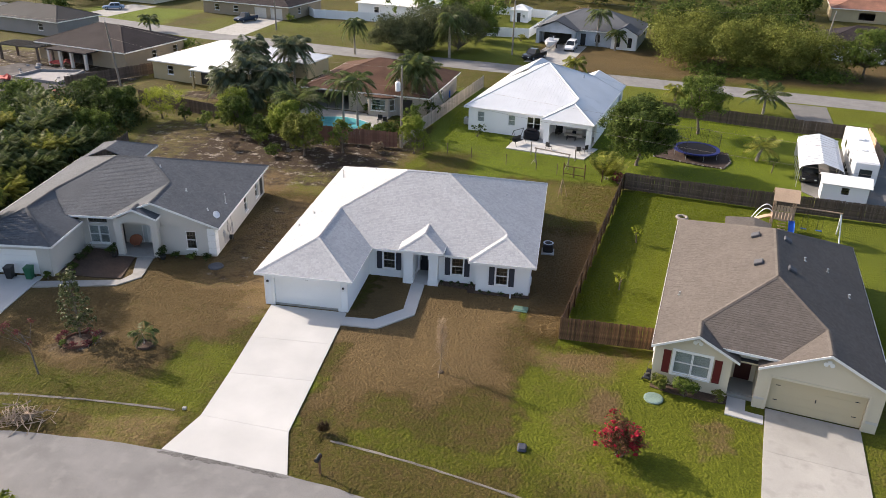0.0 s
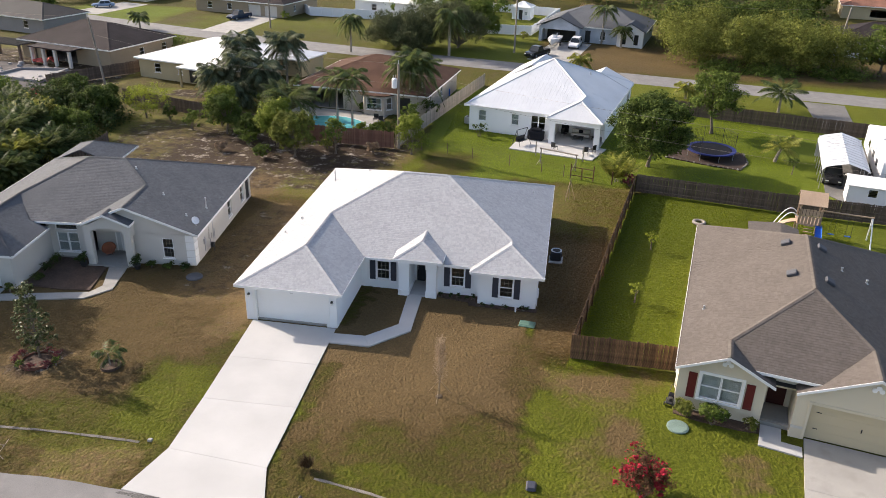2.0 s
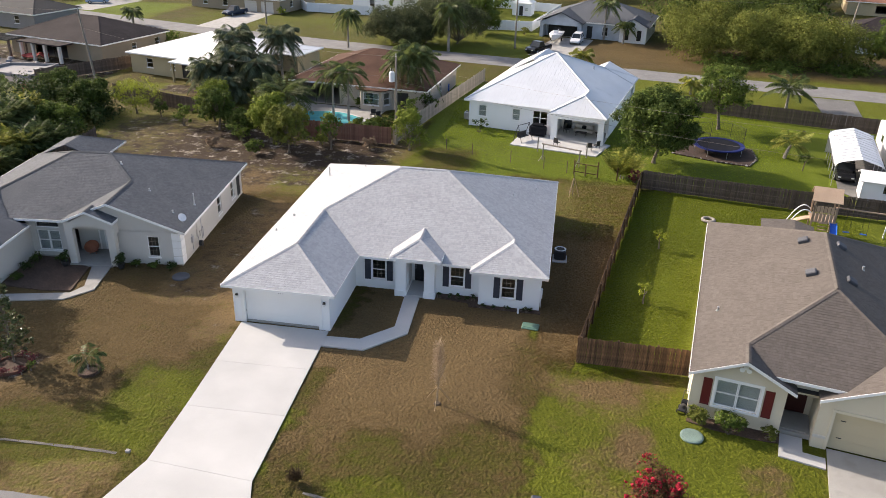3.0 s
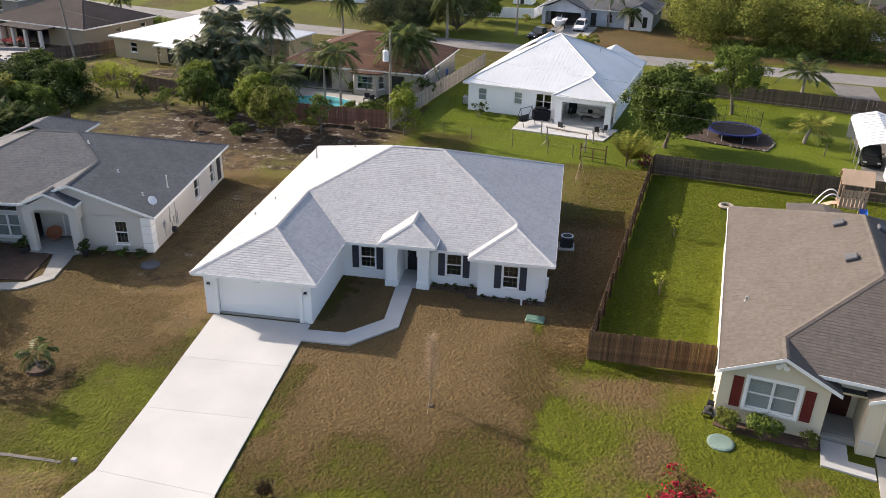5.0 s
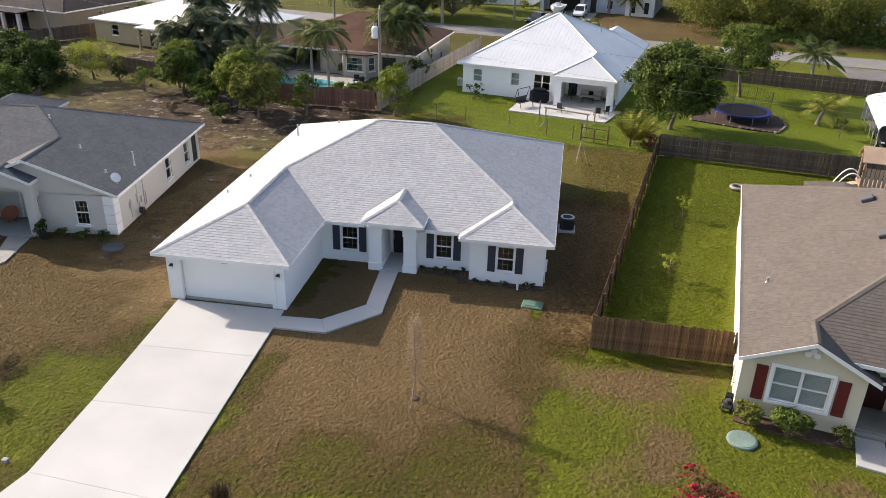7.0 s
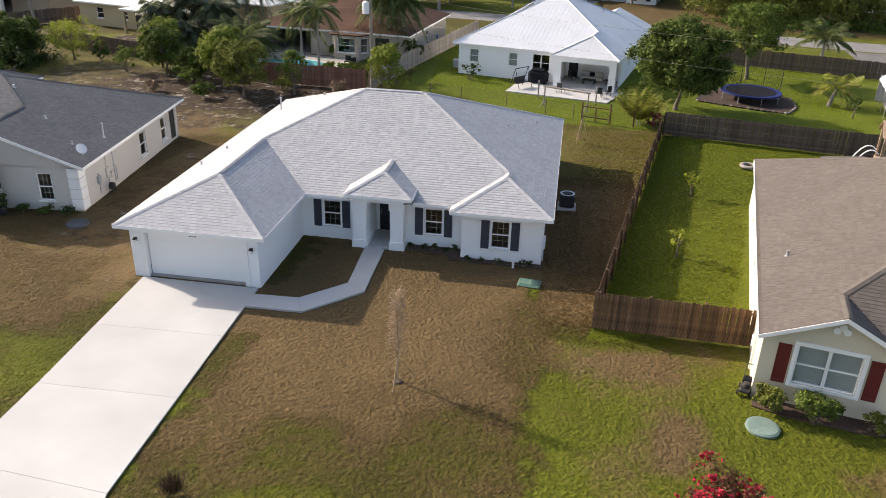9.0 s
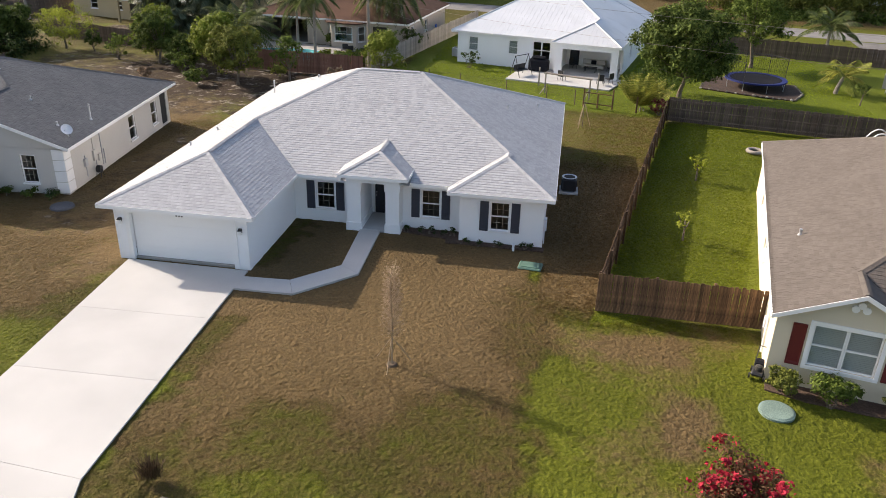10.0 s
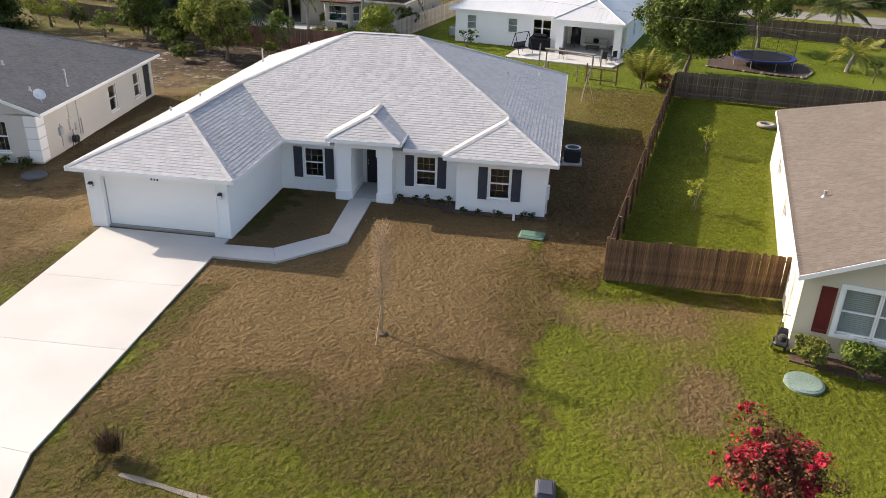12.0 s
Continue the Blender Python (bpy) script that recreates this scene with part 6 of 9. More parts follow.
part("tread", bm, M_WOOD_GREY, tyre, smooth=True)

# play tower with slide, ladder and swing beam
play = thing("play_tower", pose(22.1, 17.6, 0, 0, 0, -10), "pale timber play tower with blue slide and swing beam", "playset")
for x in (-0.85, 0.85):
    for y in (-0.8, 0.8):
        part("post", boxed(x - 0.06, y - 0.06, 0, x + 0.06, y + 0.06, 3.35), M_WOOD_PALE, play)
part("deck", boxed(-0.95, -0.9, 1.35, 0.95, 0.9, 1.45), M_WOOD_PALE, play)
for s in (-1, 1):
    bm = bmesh.new()
    vs = [bm.verts.new(v) for v in ((-1.1, 0, 4.05), (1.1, 0, 4.05), (1.1, s * 1.15, 3.2), (-1.1, s * 1.15, 3.2))]
    r = bmesh.ops.extrude_face_region(bm, geom=[bm.faces.new(vs)])
    bmesh.ops.translate(bm, verts=[v for v in r["geom"] if isinstance(v, bmesh.types.BMVert)], vec=(0, 0, 0.05))
    part("roof_panel", bm, M_WOOD_PALE, play)
for k in range(7):
    part("side_board", boxed(-0.92 + k * 0.27, -0.86, 1.45, -0.70 + k * 0.27, -0.83, 2.15), M_WOOD_PALE, play)
for k in range(6):
    part("rung", boxed(-0.35, -0.95 - 0.12 * (5 - k), 0.15 + k * 0.23, 0.35, -0.88 - 0.12 * (5 - k), 0.20 + k * 0.23), M_WOOD_PALE, play)
bm = bmesh.new()
rows = []
for i in range(9):
    t = i / 8
    y, z = -0.9 - 2.6 * t, 1.42 - 1.3 * t + 0.12 * math.sin(t * math.pi * 2)
    rows.append([bm.verts.new((x, y, z + h)) for x, h in ((0.48, 0.2), (0.52, 0.0), (0.98, 0.0), (1.02, 0.2))])
for a, b in zip(rows, rows[1:]):
    for i in range(3):
        bm.faces.new((a[i], a[i + 1], b[i + 1], b[i]))
r = bmesh.ops.extrude_face_region(bm, geom=bm.faces[:])
bmesh.ops.translate(bm, verts=[v for v in r["geom"] if isinstance(v, bmesh.types.BMVert)], vec=(0, 0, -0.04))
part("slide", bm, M_BLUE, play, "blue plastic slide")
bm = bmesh.new()
rows = []
for i in range(7):
    t = i / 6
    rows.append([bm.verts.new((-0.95 - 2.2 * t, y, 1.4 - 1.3 * t ** 1.5)) for y in (-0.35, 0.35)])
for a, b in zip(rows, rows[1:]):
    bm.faces.new((a[0], a[1], b[1], b[0]))
r = bmesh.ops.extrude_face_region(bm, geom=bm.faces[:])
bmesh.ops.translate(bm, verts=[v for v in r["geom"] if isinstance(v, bmesh.types.BMVert)], vec=(0, 0, -0.08))
part("ramp", bm, M_WOOD_PALE, play)
for s in (-0.55, 0.55):
    part("ramp_rail", sweep([(-0.95 - 2.0 * t, s, 1.6 + 0.75 * math.sin(math.pi * min(1.0, t * 1.05 + 0.15)) - 1.35 * t ** 1.6) for t in np.linspace(0, 1, 12)], 0.045, 6), M_VINYL, play)
for k in range(7):
    part("wall_board", boxed(-0.92 + k * 0.27, -0.86, 2.2, -0.70 + k * 0.27, -0.83, 2.75), M_WOOD_PALE, play)
part("swing_beam", tubes([((0.85, 0, 2.5), (4.9, -0.1, 2.5), 0.07)], 8), M_WOOD_PALE, play)
for s in (-1, 1):
    part("beam_leg", tubes([((4.8, 0, 2.5), (5.0, s * 1.15, 0), 0.06)], 6), M_VINYL, play)
for x in (2.0, 3.3):
    sw = part("swing_seat", boxed(x - 0.25, -0.1, 0.5, x + 0.25, 0.1, 0.54), M_BLUE, play)
    part("swing_rope", tubes([((x - 0.22, 0, 0.52), (x - 0.2, 0, 2.45), 0.012), ((x + 0.22, 0, 0.52), (x + 0.2, 0, 2.45), 0.012)], 4), M_BLACK, sw)

# ---- the grey house's lot ----
for x, y, material, lab in ((-39.6, -5.6, M_BLACK, "black wheeled rubbish bin by the garage"), (-38.1, -5.35, M_BIN_G, "green wheeled rubbish bin by the garage")):
    bn = thing("rubbish_bin", pose(x, y, 0, 0, 0, 10), lab, "bin")
    bm = bmesh.new()
    vs = box(bm, -0.28, -0.34, 0.06, 0.28, 0.34, 1.0)
    for v in vs:
        if v.co.z < 0.5:
            v.co.x *= 0.78
            v.co.y *= 0.78
    bevel(bm, 0.03)
    part("body", bm, material, bn)
    part("lid", boxed(-0.31, -0.38, 1.0, 0.31, 0.36, 1.07, w=0.03), material, bn)
    for s in (-0.27, 0.27):
        part("wheel", tubes([((s - 0.03, 0.30, 0.12), (s + 0.03, 0.30, 0.12), 0.12)], 12), M_RUBBER, bn)
mh = thing("septic_lid", pose(-25.2, -0.35, 0), "round grey tank lid in the shaded lawn", "lid")
part("cover", lathe([(0.62, -0.03), (0.6, 0.06), (0.5, 0.08)], 20), M_SLATE, mh)
reel = thing("hose_reel", L_M @ pose(0.35, 2.6, 0), "dark hose reel stand beside the beige wall", "hose reel")
part("drum", tubes([((-0.12, 0, 0.45), (0.12, 0, 0.45), 0.22)], 12), M_BLACK, reel)
part("stand", tubes([((-0.14, -0.2, 0), (-0.14, 0, 0.45), 0.02), ((-0.14, 0.2, 0), (-0.14, 0, 0.45), 0.02), ((0.14, -0.2, 0), (0.14, 0, 0.45), 0.02), ((0.14, 0.2, 0), (0.14, 0, 0.45), 0.02)], 5), M_BLACK, reel)
chair = thing("basket_chair", L_M @ pose(-7.15, 0.75, 0.1, 0, 0, 12), "round red-brown wicker basket chair in the porch", "chair")
bm = lathe([(0.04, 0.30), (0.26, 0.36), (0.44, 0.52), (0.53, 0.74), (0.50, 0.75), (0.40, 0.56), (0.24, 0.42), (0.04, 0.37)], 18)
bmesh.ops.rotate(bm, verts=bm.verts[:], cent=(0, 0, 0.35), matrix=Matrix.Rotation(radians(38), 3, "X"))
part("basket", bm, M_TERRA, chair)
for k in range(4):
    a = k * math.pi / 2 + 0.78
    part("leg", tubes([((math.cos(a) * 0.34, math.sin(a) * 0.34, 0), (math.cos(a) * 0.12, math.sin(a) * 0.12, 0.42), 0.025)], 6), M_TERRA, chair)
bedg = thing("planting_bed", L_M, "red-brown mulch bed before the porch", "planting bed", kind="structure")
part("mulch", prism([(-11.2, -4.6), (-8.0, -5.0), (-6.1, -4.9), (-6.5, -1.4), (-8.5, -0.2), (-11.2, 0.1)], -0.05, 0.03), M_MULCH, bedg)
twigs = thing("brush_pile", pose(-27.8, -20.9, 0), "pile of dry cut branches at the road edge", "brush pile")
rs = random.Random(4)
segs = []
for k in range(90):
    a, l, t = rs.uniform(0, 6.28), rs.uniform(0.6, 1.7), rs.uniform(-0.15, 0.35)
    c = Vector((rs.gauss(0, 0.75), rs.gauss(0, 0.45), rs.uniform(0.05, 0.5)))
    d = Vector((math.cos(a), math.sin(a), t)) * l * 0.5
    p, q = c - d, c + d
    p.z, q.z = max(p.z, 0.02), max(q.z, 0.02)
    segs.append((p, q, rs.uniform(0.022, 0.05), 0.012))
tagged(part("dry_branch", tubes(segs, 4), mat("dry_branches", (0.26, 0.19, 0.135), (0.42, 0.33, 0.25), 3, 0.9, 0.2, 20, island=0.3), twigs), kind="stuff")
cov = thing("drain_end", pose(-19.2, -18.05, 0), "white concrete drain end by the drive", "drain")
part("block", boxed(-0.12, -0.1, -0.1, 0.12, 0.1, 0.05, w=0.02), M_CONC_OLD, cov)


# ---- plants ----
def leaf_quads(rng, pos, out, size, aspect=0.5, up=0.35):
    """Diamond leaves at positions, facing roughly outward and up."""
    n = len(pos)
    nrm = out + rng.normal(0, 0.45, (n, 3)) + np.array([0, 0, up])
    nrm /= np.linalg.norm(nrm, axis=1, keepdims=True) + 1e-9
    t = rng.normal(0, 1, (n, 3))
    t -= nrm * np.sum(t * nrm, axis=1, keepdims=True)
    t /= np.linalg.norm(t, axis=1, keepdims=True) + 1e-9
    b = np.cross(nrm, t)
    s = size * rng.uniform(0.6, 1.3, (n, 1))
    return np.stack([pos - t * s * 0.5, pos + b * s * aspect * 0.5 + nrm * s * 0.06, pos + t * s * 0.5, pos - b * s * aspect * 0.5 + nrm * s * 0.06], 1)


def crown_quads(seed, lobes, n, size, shell=0.5, aspect=0.5):
    rng = np.random.default_rng(seed)
    lob = np.array(lobes, dtype=float)
    wgt = lob[:, 3] * lob[:, 4] * lob[:, 5]
    pick = rng.choice(len(lob), n, p=(wgt ** 0.75) / np.sum(wgt ** 0.75))
    d = rng.normal(0, 1, (n, 3))
    d /= np.linalg.norm(d, axis=1, keepdims=True)
    low = (d[:, 2] < -0.2) & (rng.random(n) < 0.5)
    d[low, 2] *= -1
    r = shell + (1.06 - shell) * rng.random((n, 1)) ** 0.6
    pos = lob[pick, :3] + d * r * lob[pick, 3:6]
    if n > 400:
        # leaves gather in sprays round twig ends
        k = max(12, n // 38)
        hub, hub_d, hub_r = pos[:k].copy(), d[:k].copy(), lob[pick[:k], 3:6]
        own = rng.integers(0, k, n)
        off = rng.normal(0, 1, (n, 3))
        off *= 0.15 * hub_r[own]
        pos = np.where(rng.random((n, 1)) < 0.82, hub[own] + off, pos)
        d = hub_d[own] * 0.6 + off / (np.linalg.norm(off, axis=1, keepdims=True) + 1e-9) * 0.7 + np.array([0, 0, 0.15])
        pos[:, 2] = np.maximum(pos[:, 2], 0.03)
    pos += rng.normal(0, 0.05, pos.shape) * lob[pick, 3:6]
    return leaf_quads(rng, pos, d, size, aspect)


def tree(x, y, h, r, n, size, leaf, label, seed, trunk=0.35, lobes=9, name="tree", squash=0.8, bark=None, category="tree", stems=1, shell=0.5, flowers=None):
    """A tapered trunk with limbs to the lobes of a leafy crown."""
    rnd = random.Random(seed)
    ob = thing(name, pose(x, y, 0, 0, 0, rnd.uniform(0, 360)), label, category)
    th = h * trunk
    cz = th + (h - th) * 0.5
    lo = [(0, 0, cz, r * 0.62, r * 0.62, (h - th) * 0.45)]
    for k in range(lobes if h < 3 else lobes * 2):
        a = 2.4 * k + rnd.uniform(-0.4, 0.4)
        if h < 3:
            q, s, lift = r * rnd.uniform(0.38, 0.70), r * rnd.uniform(0.36, 0.52), rnd.uniform(0.2, 0.8)
        else:
            lift = rnd.uniform(0.12, 0.86)
            q, s = r * rnd.uniform(0.62, 0.86) * math.sqrt(max(0.15, 1 - (2 * lift - 0.9) ** 2)), r * rnd.uniform(0.22, 0.36)
        lo.append((q * math.cos(a), q * math.sin(a), th + (h - th) * lift, s, s, s * squash))
    if h - th > 0.3:
        lo.append((rnd.uniform(-0.2, 0.2) * r, rnd.uniform(-0.2, 0.2) * r, h - r * 0.3, r * 0.36, r * 0.36, r * 0.3))
    bm = bmesh.new()
    base = max(0.02, 0.022 * h + 0.02)
    for s in range(stems):
        off = (rnd.uniform(-0.15, 0.15) * (stems > 1), rnd.uniform(-0.15, 0.15) * (stems > 1))
        bend = (off[0] * 2 + rnd.uniform(-0.05, 0.05) * h, off[1] * 2 + rnd.uniform(-0.05, 0.05) * h, th)
        tube(bm, (off[0], off[1], -0.05), (off[0] * 1.1, off[1] * 1.1, th * 0.2), base * 1.35, base, seg=8)
        tube(bm, (off[0] * 1.1, off[1] * 1.1, th * 0.2), bend, base, base * 0.75, seg=8)
        for q in lo[s::stems]:
            mid = ((bend[0] + q[0]) * 0.5, (bend[1] + q[1]) * 0.5, th + (q[2] - th) * 0.45)
            tube(bm, bend, mid, base * 0.5, base * 0.3, seg=5)
            tube(bm, mid, q[:3], base * 0.3, base * 0.1, seg=5)
    part("trunk", bm, bark or M_BARK, ob)
    if h > 3:
        n, size = int(n * 1.8), size * 0.8
    part("crown", quads_mesh("crown", crown_quads(seed, lo, n, size, shell)), leaf, ob)
    if flowers:
        tips = []
        for _ in range(150):
            q = rnd.choice(lo)
            d = Vector((rnd.gauss(0, 1), rnd.gauss(0, 1), rnd.gauss(0.3, 1))).normalized()
            s = rnd.uniform(0.07, 0.2)
            tips.append((q[0] + d.x * q[3] * 0.85, q[1] + d.y * q[4] * 0.85, max(0.25, q[2] + d.z * q[5] * 0.9), s, s, s))
        fl = crown_quads(seed + 50, tips, flowers[1], flowers[2], 0.2, 0.8)
        part("blossom", quads_mesh("blossom", fl), flowers[0], ob, flowers[3])
    return ob


def frond_quads(rng, base, ang, rise, length, droop, leaflets, llen, width):
    """One arching frond with two rows of leaflets."""
    out = []
    ca, sa = math.cos(ang), math.sin(ang)
    prev = None
    for i in range(leaflets):
        t = (i + 1) / leaflets
        rr_ = length * (t - 0.12 * t * t)
        zz = length * (math.sin(rise) * t - droop * t * t)
        p = np.array([base[0] + ca * rr_ * math.cos(rise * 0.6), base[1] + sa * rr_ * math.cos(rise * 0.6), base[2] + zz])
        if prev is not None:
            d = p - prev
            out.append(np.stack([prev + [0, 0, 0.02], prev + np.array([-sa, ca, 0]) * 0.03, p, prev - np.array([-sa, ca, 0]) * 0.03]))
            d = d / (np.linalg.norm(d) + 1e-9)
            l = llen * (0.35 + 1.1 * math.sin(math.pi * min(1, t * 0.93 + 0.05))) * rng.uniform(0.85, 1.1)
            for s in (-1, 1):
                sd = np.array([-sa * s, ca * s, 0]) * 0.72 + d * 0.55 + np.array([0, 0, -0.35 - droop * 0.3 * t])
                sd /= np.linalg.norm(sd)
                w = np.cross(sd, d)
                w /= np.linalg.norm(w) + 1e-9
                w = d * 0.8 + w * 0.4
                mid = p + sd * l * 0.45
                out.append(np.stack([p, mid + w * width * 0.5, p + sd * l + np.array([0, 0, -0.12 * l]), mid - w * width * 0.5]))
        prev = p
    return out


def palm(x, y, h, length, n, label, seed, leaf=None, lean=(0, 0), r=0.16, droop=0.55, leaflets=20, llen=0.75, width=0.14, name="palm_tree", stems=1, spread=0.6, rises=(-0.1, 1.25), shaft=False):
    rng = np.random.default_rng(seed)
    rnd = random.Random(seed)
    ob = thing(name, pose(x, y, 0), label, "palm")
    quads = []
    for s in range(stems):
        ox, oy = (0, 0) if stems == 1 else (rnd.uniform(-spread, spread), rnd.uniform(-spread, spread))
        hh = h * (1 if s == 0 else rnd.uniform(0.7, 1.02))
        top = (ox + lean[0], oy + lean[1], hh)
        bm = bmesh.new()
        k = 9
        for i in range(k):
            t0, t1 = i / k, (i + 1) / k
            q0 = (ox + lean[0] * t0 ** 1.5, oy + lean[1] * t0 ** 1.5, hh * t0 - (0.05 if i == 0 else 0))
            q1 = (ox + lean[0] * t1 ** 1.5, oy + lean[1] * t1 ** 1.5, hh * t1)
            tube(bm, q0, q1, r * (1.25 - 0.4 * t0), r * (1.16 - 0.4 * t0), seg=8)
        part("trunk", bm, M_PALMBARK, ob)
        if shaft:
            part("crownshaft", tubes([(top, (top[0], top[1], top[2] + 0.9), r * 0.95, r * 0.5)], 8), L_MID, ob)
            top = (top[0], top[1], top[2] + 0.85)
        for i in range(n):
            a = 2.4 * i + rnd.uniform(-0.2, 0.2)
            rise = rises[0] + (rises[1] - rises[0]) * (i / max(1, n - 1)) + rnd.uniform(-0.1, 0.1)
            quads += frond_quads(rng, top, a, rise, length * rnd.uniform(0.85, 1.1), droop * rnd.uniform(0.8, 1.2), leaflets, llen, width)
    part("fronds", quads_mesh("fronds", np.array(quads)), leaf or L_PALM, ob)
    return ob


def shrub(x, y, h, r, n, size, leaf, label, seed, name="shrub", flowers=None, lobes=6):
    return tree(x, y, h, r, n, size, leaf, label, seed, 0.12, lobes, name, 0.8, None, "shrub", 3, 0.35, flowers)


# the cream house's planting
L_BOUGAIN = leaf_mat("dusky_bougainvillea_leaf", (0.050, 0.040, 0.016), (0.19, 0.085, 0.050))
shrub(6.25, -17.2, 2.1, 1.45, 5600, 0.12, L_BOUGAIN, "bougainvillea bush covered in crimson blossom", 101, "flowering_bush", (L_RED, 5200, 0.115, "crimson blossom"), 17)
for u, v, h, r, s in ((0.45, -1.95, 0.95, 0.62, 1), (2.05, -2.05, 1.15, 0.9, 2), (4.05, -1.9, 0.8, 0.45, 3)):
    p = R_M @ Vector((u, v, 0))
    shrub(p.x, p.y, h, r, 900 if s == 3 else 2600, 0.12, L_MID if s == 2 else L_OLIVE, "leafy yellow-green shrub under the window", 110 + s)
tree(6.95, 2.6, 1.6, 0.62, 520, 0.17, leaf_mat("lime_leaf", (0.20, 0.24, 0.02), (0.34, 0.36, 0.05)), "small yellow-green sapling in the fenced lawn", 121, 0.35, 5)
tree(8.75, 11.9, 1.6, 0.62, 420, 0.16, bpy.data.materials["lime_leaf"], "small sparse sapling in the fenced lawn", 122, 0.35, 5)
tree(24.8, 34.2, 1.8, 0.8, 420, 0.2, L_MID, "small round sapling on the green lawn", 123, 0.4, 5)
# foundation plants at the white house
for i, (x, y, h) in enumerate(((-6.8, 0.6, 0.45), (-6.1, 0.55, 0.5), (-5.5, 0.5, 0.6), (-4.9, 0.45, 0.45), (-4.45, 0.6, 0.6), (-3.7, -0.22, 0.4), (-3.0, -0.25, 0.28), (-2.1, -0.25, 0.3), (-0.95, -0.25, 0.42), (-0.6, -0.22, 0.35))):
    shrub(x, y, h * 0.75, 0.22, 100, 0.10, L_HEDGE, "small dark foundation plant in mulch", 130 + i, lobes=4)
# dark clump of grass by the ditch
tuft = thing("dead_shrub", pose(-10.45, -18.5, 0), "dark withered tuft of dry stems beside the ditch", "shrub")
rng_t = np.random.default_rng(141)
tb = np.stack([rng_t.normal(0, 0.13, 420), rng_t.normal(0, 0.10, 420), np.zeros(420)], 1)
ta = rng_t.uniform(0, 2 * np.pi, 420)
to = np.stack([np.cos(ta), np.sin(ta), np.zeros(420)], 1)
th_ = rng_t.uniform(0.2, 0.75, (420, 1))
tt = tb + to * th_ * rng_t.uniform(0.15, 0.75, (420, 1)) + np.array([0, 0, 1.0]) * th_
ts_ = np.stack([-np.sin(ta), np.cos(ta), np.zeros(420)], 1) * 0.012
tm = tb * 0.5 + tt * 0.5 + np.array([0, 0, 0.05])
part("dry_stem", quads_mesh("dry_stem", np.stack([tb, tm + ts_, tt, tm - ts_], 1)), leaf_mat("dead_brown_leaf", (0.035, 0.024, 0.015), (0.13, 0.09, 0.055)), tuft)
# the grey house's front yard
for k, (u, v) in enumerate(((-8.25, -1.35), (-4.15, -1.3))):
    urn = thing("flower_pot", L_M @ pose(u, v, 0), "dark pot with a dusky leafy plant beside the porch pier", "pot")
    part("pot", lathe([(0.16, 0), (0.24, 0.2), (0.26, 0.40), (0.22, 0.42)], 14), M_BLACK, urn)
    part("foliage", quads_mesh("foliage", crown_quads(700 + k, [(0, 0, 0.75, 0.36, 0.36, 0.34), (0.1, 0.1, 1.05, 0.2, 0.2, 0.2)], 260, 0.16, 0.3)), L_HEDGE, urn)
magnolia = thing("magnolia_tree", pose(-29.6, -12.2, 0), "slender magnolia with glossy dark leaves in a ring of red shrubs", "tree")
rs = random.Random(151)
mlobes, msegs = [], [((0, 0, -0.05), (0.05, 0.03, 2.4), 0.075, 0.05), ((0.05, 0.03, 2.4), (0, 0, 4.9), 0.05, 0.012)]
for k in range(62):
    z = 0.6 + 4.2 * (k / 61) ** 1.05
    a, q = 2.4 * k, rs.uniform(0.35, 1.1) * (1.0 - 0.55 * max(0.0, z - 2.2) / 2.7)
    tip = (q * math.cos(a), q * math.sin(a), z + rs.uniform(0.0, 0.3))
    msegs.append(((0.03, 0.02, z - 0.25), tip, 0.022, 0.008))
    mlobes.append((*tip, 0.27, 0.27, 0.22))
part("trunk", tubes(msegs, 5), M_BARK, magnolia)
part("crown", quads_mesh("crown", crown_quads(151, mlobes, 4200, 0.2, 0.3)), leaf_mat("magnolia_leaf", (0.035, 0.050, 0.014), (0.175, 0.185, 0.085), rough=0.35), magnolia)
for x, y, w, lab in ((-29.5, -12.6, 0.95, "red-brown edging ring round the magnolia"), (-24.9, -12.2, 0.55, "dark edging ring round the young palm")):
    ring_ob = thing("edging_ring", pose(x, y, 0), lab, "garden edging")
    part("border", lathe([(w - 0.07, -0.1), (w - 0.06, 0.11), (w + 0.04, 0.12), (w + 0.07, -0.1)], 28), mat("aged_red_edging", (0.10, 0.042, 0.028), (0.17, 0.075, 0.05), 3.0, 0.9, 0.3, 20) if w > 0.6 else M_MULCH, ring_ob)
    part("mulch", lathe([(0.05, 0.03), (w * 0.6, 0.025), (w - 0.065, 0.0)], 24), M_MULCH, ring_ob)
# two unseen trees, added to cast the shade over the drive and lawn
tree(-45.8, -3.4, 9.6, 4.0, 9500, 0.34, L_DARK, "unseen broad tree added to shade the ground by the grey house garage", 150, 0.3, 11)
tree(-49.6, -7.6, 9.4, 3.8, 9000, 0.34, L_DARK, "unseen tall tree added to shade the grey house driveway", 149, 0.25, 11)
for k in range(9):
    a = k * 0.7
    shrub(-29.5 + 1.25 * math.cos(a), -12.6 + 0.9 * math.sin(a), 0.5, 0.35, 150, 0.12, L_PURPLE if k % 3 else L_MID, "low red-leaved border plant round the tree", 152 + k, lobes=4)
palm(-25.0, -12.1, 0.8, 1.35, 9, "small young palm on a thin trunk in the dry lawn", 162, L_PALM, r=0.045, droop=0.6, leaflets=12, llen=0.42, width=0.09, rises=(0.1, 1.5))
lean_tree = thing("young_tree", pose(-29.7, -16.6, 0), "leaning bare young tree with dusky red tips", "tree")
rs = random.Random(31)
